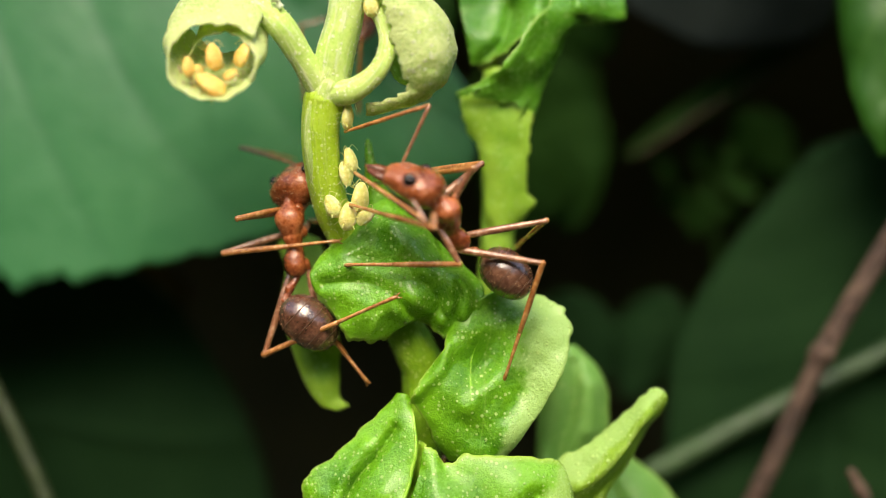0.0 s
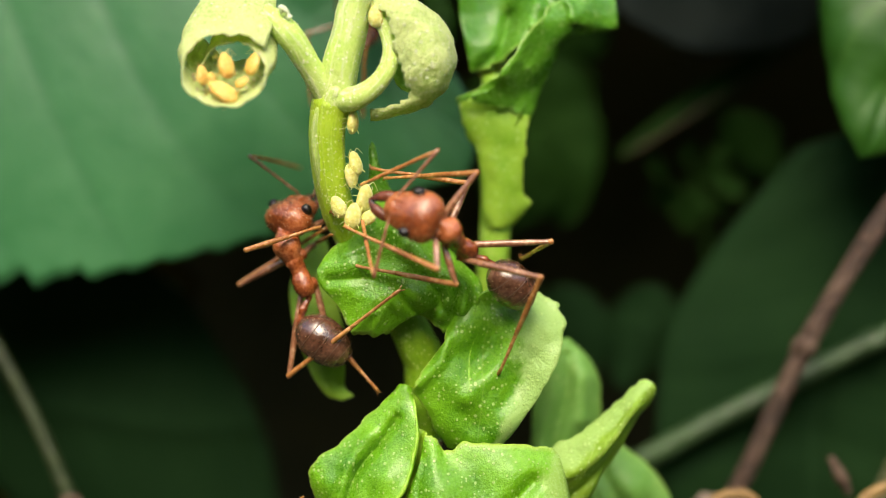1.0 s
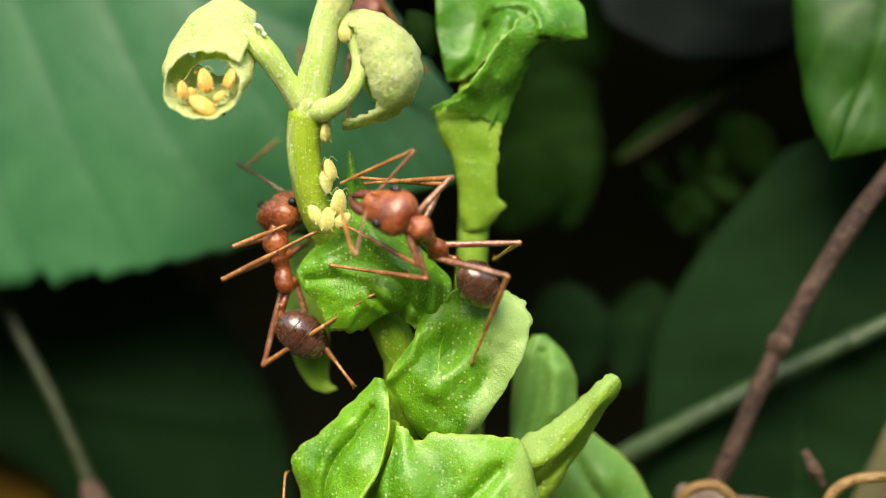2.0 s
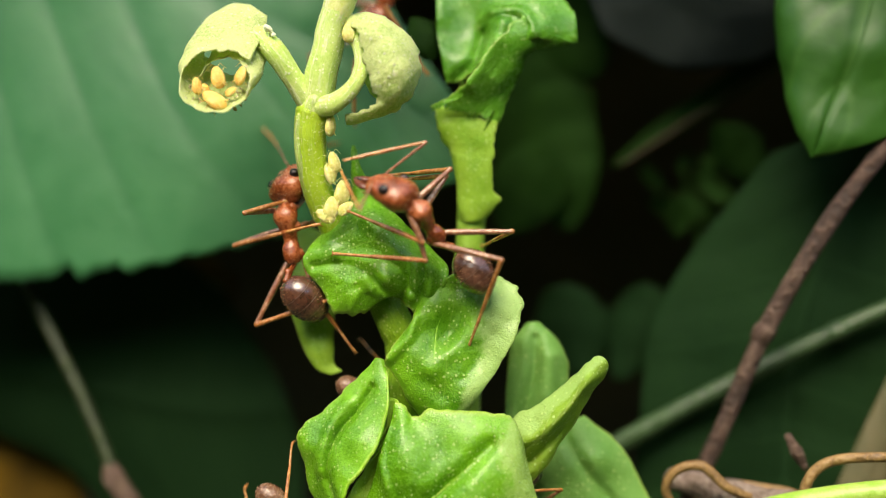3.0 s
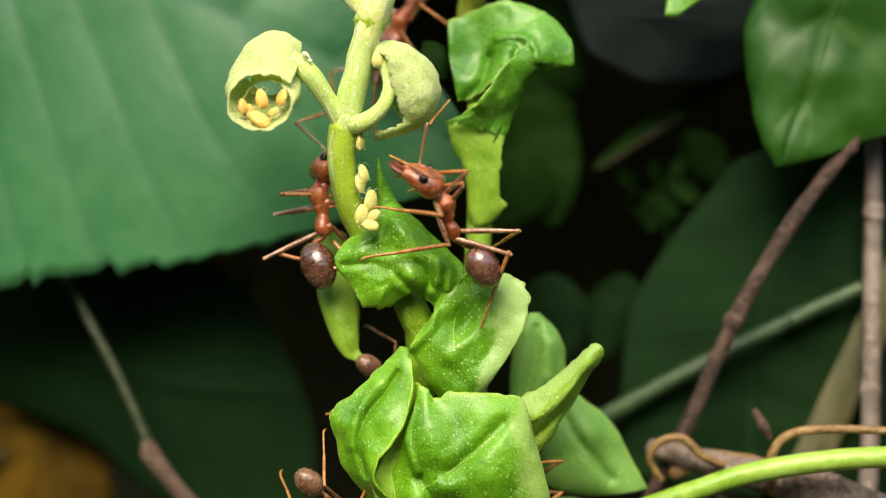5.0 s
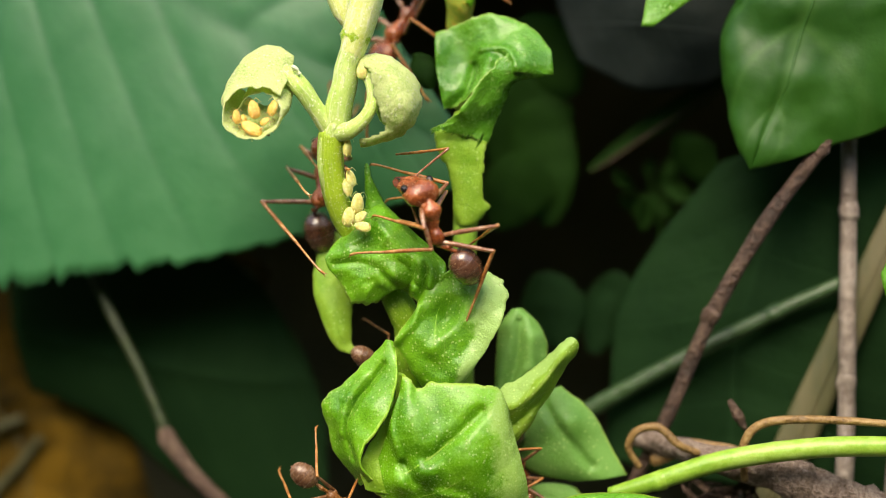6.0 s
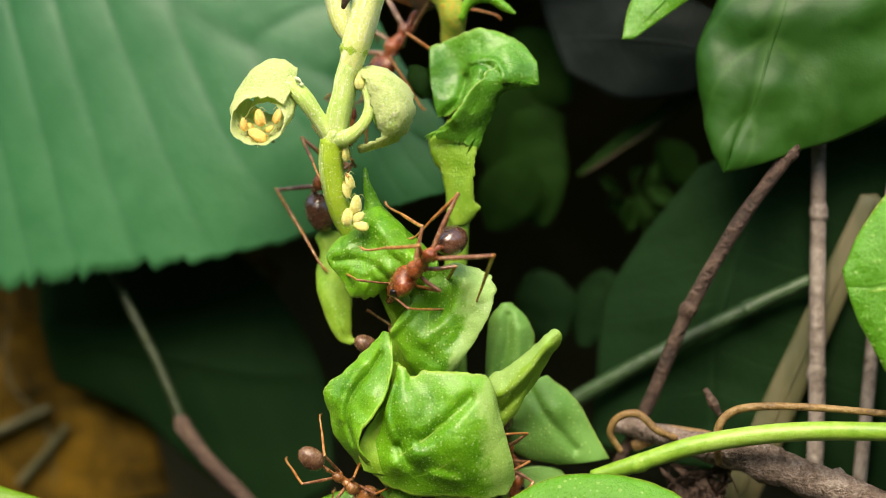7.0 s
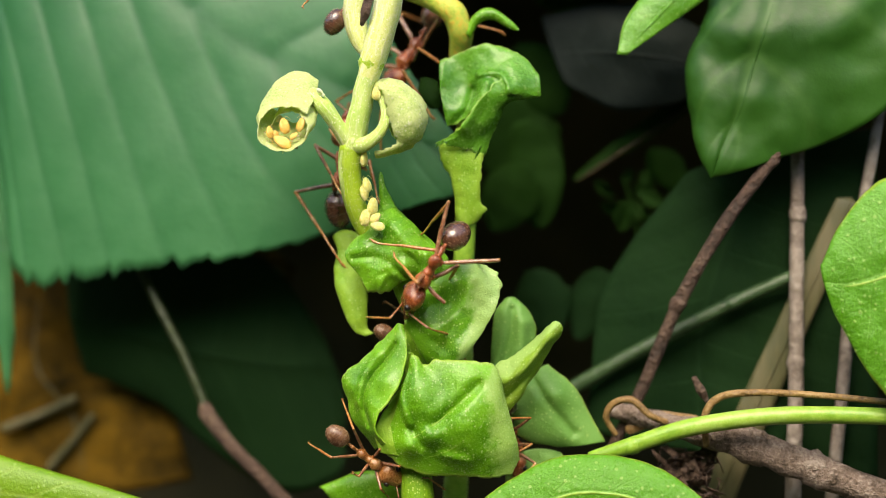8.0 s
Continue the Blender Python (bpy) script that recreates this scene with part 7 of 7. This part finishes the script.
    keyed(ant["femurMN"], [(0, 1.60, 0.32, -0.38, 4, -31, 102), (0.5, 1.60, 0.32, -0.38, 7, -12, 94), (1, 1.60, 0.32, -0.38, 7, 1, 94), (1.5, 1.60, 0.32, -0.38, -2, -56, 110), (3, 1.60, 0.32, -0.38, 5, -22, 100), (3.5, 1.60, 0.32, -0.38, 6, -29, 98), (4, 1.60, 0.32, -0.38, -3, -38, 113), (4.5, 1.60, 0.32, -0.38, 5, -11, 94), (5.133, 1.60, 0.32, -0.38, 5, -66, 95), (5.8, 1.60, 0.32, -0.38, -174, -60, -86), (6, 1.60, 0.32, -0.38, 179, -57, -78), (6.5, 1.60, 0.32, -0.38, 156, -54, -49), (7, 1.60, 0.32, -0.38, 158, -53, -52), (7.5, 1.60, 0.32, -0.38, 175, -50, -74), (8, 1.60, 0.32, -0.38, 168, -48, -65)])
    keyed(ant["tibiaMN"], [(0, 1.14, 2.41, 0.91, -10, 13, -90), (0.5, 1.42, 2.76, 0.13, -10, -4, -84), (1, 1.43, 2.81, -0.43, -10, 9, -80), (1.5, 1.13, 1.62, 1.70, -8, 19, -71), (3, 1.19, 2.60, 0.55, -11, 6, -85), (3.5, 1.28, 2.48, 0.84, -11, 3, -86), (4, 0.81, 2.14, 1.15, -11, -1, -95), (4.5, 1.41, 2.76, 0.11, -11, 3, -89), (5.8, 1.68, -0.94, 1.78, -39, 54, -140), (6, 1.89, -1.03, 1.71, -44, 36, -147), (6.5, 2.55, -0.80, 1.64, -38, 47, -138), (7, 2.51, -0.86, 1.62, -46, 45, -149), (7.5, 2.03, -1.22, 1.54, -55, 46, -161), (8, 2.29, -1.19, 1.48, -68, 34, 178)])
    keyed(ant["femurHN"], [(0, 0.40, 0.30, -0.34, -25, -17, 161), (0.5, 0.40, 0.30, -0.34, -24, -7, 159), (1, 0.40, 0.30, -0.34, -23, -19, 154), (1.5, 0.40, 0.30, -0.34, -25, -18, 161), (3, 0.40, 0.30, -0.34, -22, -24, 152), (3.5, 0.40, 0.30, -0.34, -5, -35, 118), (4, 0.40, 0.30, -0.34, -5, -48, 119), (4.5, 0.40, 0.30, -0.34, -2, -32, 113), (5.133, 0.40, 0.30, -0.34, -28, -68, 145), (5.8, 0.40, 0.30, -0.34, -131, -62, -106), (6, 0.40, 0.30, -0.34, -124, -64, -113), (6.5, 0.40, 0.30, -0.34, -63, -74, -178), (7, 0.40, 0.30, -0.34, -37, -75, 155), (7.5, 0.40, 0.30, -0.34, -42, -70, 161), (8, 0.40, 0.30, -0.34, -25, -83, 143)])
    keyed(ant["tibiaHN"], [(0, -2.67, 1.37, 0.67, -2, 1, -73), (0.5, -2.76, 1.50, 0.05, -2, -14, -72), (1, -2.48, 1.71, 0.78, -1, 2, -75), (1.5, -2.65, 1.37, 0.72, -1, 5, -69), (3, -2.35, 1.73, 1.06, -3, 19, -79), (3.5, -0.92, 2.73, 1.63, -10, 20, -101), (4, -0.69, 2.28, 2.20, -16, 30, -114), (4.5, -0.75, 2.94, 1.46, -16, 25, -115), (5.8, -0.05, -1.24, 2.66, -58, 53, -176), (6, -0.19, -1.05, 2.73, -68, 44, 171), (6.5, -0.54, 0.26, 2.93, -58, 50, -176), (7, -0.38, 0.66, 2.95, -75, 47, 162), (7.5, -0.68, 0.67, 2.86, -82, 51, 152), (8, 0.06, 0.55, 3.03, -84, 34, 150)])
    keyed(ant["scapeF"], [(0, 4.19, -0.40, -1.30, 73, 65, 48), (0.5, 4.03, -0.65, -1.37, 58, 61, 31), (1, 3.50, -1.15, -1.39, 40, 71, 12), (1.5, 3.75, -0.86, -1.45, 51, 66, 24), (3, 4.38, -0.29, -1.11, 70, 73, 44), (3.5, 4.39, -0.26, -1.11, 19, 81, -8), (4, 4.32, -0.55, -1.10, 35, 57, 9), (4.5, 4.16, -0.35, -1.35, 60, 67, 37), (5.8, 4.59, -0.75, 0.29, 71, 12, 52), (6, 4.58, -0.82, -0.11, 69, 13, 44), (6.5, 4.74, 0.20, 0.22, 72, -1, 68), (7, 4.72, -0.37, 0.15, 72, -1, 51), (7.5, 4.69, -0.41, 0.32, 73, -4, 41), (8, 4.55, -0.88, 0.06, 71, 17, 30)])
    keyed(ant["funiculusF"], [(0, 4.89, 0.36, -3.47, 121, 78, 72), (0.5, 5.03, -0.04, -3.46, 98, 69, 48), (1, 4.28, -0.98, -3.65, 169, 74, 122), (1.5, 4.63, -0.47, -3.65, 152, 71, 103), (3, 4.89, 0.20, -3.40, 125, 74, 76), (3.5, 4.75, -0.31, -3.48, 120, 72, 71), (4, 5.62, -0.35, -3.11, 88, 60, 36), (4.5, 4.92, 0.22, -3.56, 126, 71, 77), (5.133, 5.47, 0.66, -1.89, 105, 27, 51), (5.8, 6.03, 1.10, -0.23, 104, -19, 42), (6, 6.25, 0.82, -0.65, 106, -11, 36), (6.5, 5.63, 2.42, 0.26, 98, -25, 61), (7, 6.22, 1.51, 0.19, 106, -25, 43), (7.5, 6.51, 1.15, 0.50, 110, -26, 33), (8, 6.54, 0.27, -0.64, 112, -12, 27)])
    keyed(ant["femurFF"], [(0, 2.39, -0.34, -0.32, 31, 52, -14), (0.5, 2.39, -0.34, -0.32, 21, 40, -27), (1, 2.39, -0.34, -0.32, -21, 42, -87), (1.5, 2.39, -0.34, -0.32, -11, 34, -71), (3, 2.39, -0.34, -0.32, 48, 63, 2), (3.5, 2.39, -0.34, -0.32, 46, 65, -1), (4, 2.39, -0.34, -0.32, 42, 62, -6), (4.5, 2.39, -0.34, -0.32, 38, 80, -10), (5.8, 2.39, -0.34, -0.32, 67, 43, 22), (6, 2.39, -0.34, -0.32, 79, 46, 39), (6.5, 2.39, -0.34, -0.32, 71, 42, 27), (7, 2.39, -0.34, -0.32, 63, 45, 15), (7.5, 2.39, -0.34, -0.32, 69, 22, 26), (8, 2.39, -0.34, -0.32, 66, 41, 22)])
    keyed(ant["tibiaFF"], [(0, 3.17, -0.53, -1.35, -63, -53, -107), (0.5, 3.28, -0.80, -1.15, -51, -56, -120), (1, 2.44, -1.30, -1.20, -83, -52, -81), (1.5, 2.75, -1.36, -1.04, -86, -50, -78), (3, 2.99, -0.32, -1.47, -86, -42, -78), (3.5, 2.94, -0.35, -1.50, -86, -43, -78), (4, 3.00, -0.40, -1.46, -66, -44, -107), (4.5, 2.62, -0.38, -1.60, -87, -46, -77), (5.8, 3.28, 0.01, -1.20, -78, 12, -105), (6, 3.10, 0.23, -1.25, -79, 10, -114), (6.5, 3.26, 0.10, -1.18, -72, 19, -84), (7, 3.29, -0.10, -1.23, -78, 20, -102), (7.5, 3.47, 0.20, -0.81, -82, 15, -115), (8, 3.31, 0.02, -1.16, -83, 8, -119)])
    keyed(ant["femurMF"], [(0, 1.60, -0.32, -0.38, 77, 65, 53), (0.5, 1.60, -0.32, -0.38, 45, 56, 16), (1, 1.60, -0.32, -0.38, 38, 84, 8), (1.5, 1.60, -0.32, -0.38, 24, 80, -5), (3, 1.60, -0.32, -0.38, 114, 77, 86), (3.5, 1.60, -0.32, -0.38, 106, 80, 78), (4, 1.60, -0.32, -0.38, 45, 80, 16), (4.5, 1.60, -0.32, -0.38, -142, 86, -172), (5.8, 1.60, -0.32, -0.38, 73, 28, 42), (6, 1.60, -0.32, -0.38, 79, 40, 54), (6.5, 1.60, -0.32, -0.38, 86, 60, 62), (7, 1.60, -0.32, -0.38, 87, 61, 63), (7.5, 1.60, -0.32, -0.38, 87, 49, 64), (8, 1.60, -0.32, -0.38, 105, 44, 88)])
    keyed(ant["tibiaMF"], [(0, 1.96, 0.16, -1.65, -35, -41, -96), (0.5, 2.36, -0.10, -1.54, -29, -45, -106), (1, 1.75, -0.30, -1.77, -42, -42, -87), (1.5, 1.83, -0.34, -1.76, -52, -36, -72), (3, 1.62, -0.00, -1.75, -44, -36, -84), (3.5, 1.65, -0.08, -1.76, -45, -36, -84), (4, 1.83, -0.25, -1.76, -28, -41, -110), (4.5, 1.50, -0.33, -1.78, -43, -44, -88), (5.8, 2.51, 0.51, -1.03, -39, 16, -104), (6, 2.23, 0.55, -1.28, -41, 10, -113), (6.5, 1.92, 0.30, -1.60, -33, 15, -79), (7, 1.90, 0.29, -1.61, -38, 18, -95), (7.5, 2.00, 0.51, -1.44, -42, 13, -109), (8, 1.64, 0.69, -1.35, -42, 6, -108)])
    keyed(ant["femurHF"], [(0, 0.40, -0.30, -0.34, -31, -3, -174), (0.5, 0.40, -0.30, -0.34, -31, 6, -178), (1, 0.40, -0.30, -0.34, -31, -9, 174), (1.5, 0.40, -0.30, -0.34, -32, -3, -176), (3, 0.40, -0.30, -0.34, -32, 1, -172), (3.5, 0.40, -0.30, -0.34, -32, -1, -174), (4, 0.40, -0.30, -0.34, -33, 16, 179), (4.5, 0.40, -0.30, -0.34, -32, -1, -173), (4.933, 0.40, -0.30, -0.34, -42, 45, 163), (5.367, 0.40, -0.30, -0.34, -124, 66, 71), (5.8, 0.40, -0.30, -0.34, -166, 27, 18), (6, 0.40, -0.30, -0.34, 176, 36, -17), (6.5, 0.40, -0.30, -0.34, -166, 29, 16), (7, 0.40, -0.30, -0.34, -170, 39, 9), (7.5, 0.40, -0.30, -0.34, -173, 42, 5), (8, 0.40, -0.30, -0.34, -176, 54, 0)])
    keyed(ant["tibiaHF"], [(0, -1.59, -0.50, -0.25, -31, 8, -149), (0.5, -1.59, -0.38, -0.57, -32, 15, -150), (1, -1.57, -0.10, -0.04, -33, 2, -161), (1.5, -1.59, -0.45, -0.23, -33, -1, -150), (3, -1.58, -0.58, -0.36, -33, 10, -154), (3.5, -1.59, -0.50, -0.30, -33, 11, -152), (4, -1.53, -0.27, -0.88, -36, 22, -164), (4.5, -1.59, -0.53, -0.31, -35, 6, -158), (5.8, 2.09, 0.26, -1.25, -21, 36, -121), (6, 1.95, -0.76, -1.52, -23, 25, -126), (6.5, 2.07, 0.19, -1.32, -17, 22, -110), (7, 1.93, -0.06, -1.61, -22, 24, -123), (7.5, 1.89, -0.17, -1.67, -56, 46, -179), (8, 1.57, -0.29, -1.96, -64, 18, 167)])
    walk(ant_low["root"], [(0, oriented((-5.15, -0.20, -13.50), (0.7, 0.2, -0.7), (-0.4, -0.8, 0))), (3.5, oriented((-5.02, -0.20, -12.13), (0.7, 0.2, -0.7), (-0.4, -0.8, 0))),
                           (6.5, oriented((-4.70, -0.20, -13.10), (0.75, 0.2, -0.6), (-0.3, -0.8, 0))), (8, oriented((-4.15, -0.20, -12.79), (0.75, 0.2, -0.6), (-0.2, -0.8, 0.2)))])
    walk(ant_hidden["root"], [(0, oriented((-0.70, 2.60, -9.20), (0.6, 0.2, -0.7), (-0.5, -0.6, 0.4))), (1.5, oriented((-0.90, 2.50, -8.90), (0.6, 0.2, -0.7), (-0.5, -0.6, 0.4))),
                              (2.8, oriented((-1.60, 2.10, -7.90), (0.7, 0.25, -0.6), (-0.4, -0.6, 0.45))), (3.2, oriented((-2.38, 1.60, -6.92), (0.8, 0.3, -0.5), (-0.3, -0.6, 0.5))),
                              (3.5, oriented((-2.41, 1.60, -6.90), (0.8, 0.3, -0.5), (-0.3, -0.6, 0.5))), (7, oriented((-1.92, 1.60, -6.64), (0.8, 0.3, -0.5), (-0.3, -0.6, 0.5))),
                              (8, oriented((-1.69, 1.60, -6.46), (0.8, 0.3, -0.5), (-0.3, -0.6, 0.5)))])
    walk(ant_top["root"], [(0, oriented((-1.17, 5.50, 12.81), (-0.5, -0.3, -0.8), (-0.6, -0.7, 0.2))), (8, oriented((-1.17, 5.50, 12.81), (-0.5, -0.3, -0.8), (-0.6, -0.7, 0.2)))])
    walk(ant_tip["root"], [(0, oriented((-3.99, 1.00, 18.84), (0.5, 0.2, 0.85), (-0.6, 0.6, 0))), (7, oriented((-4.17, 1.00, 16.76), (0.5, 0.2, 0.85), (-0.6, 0.6, 0))),
                           (8, oriented((-4.78, 1.00, 14.69), (0.5, 0.1, 0.85), (-0.6, 0.6, 0)))])
    walk(ant_back["root"], [(0, oriented((4.81, 3.20, -11.46), (0.2, 0.3, -0.9), (0.8, 0.3, 0.2))), (8, oriented((4.81, 3.20, -11.60), (0.2, 0.3, -0.9), (0.8, 0.3, 0.2)))])


motions()
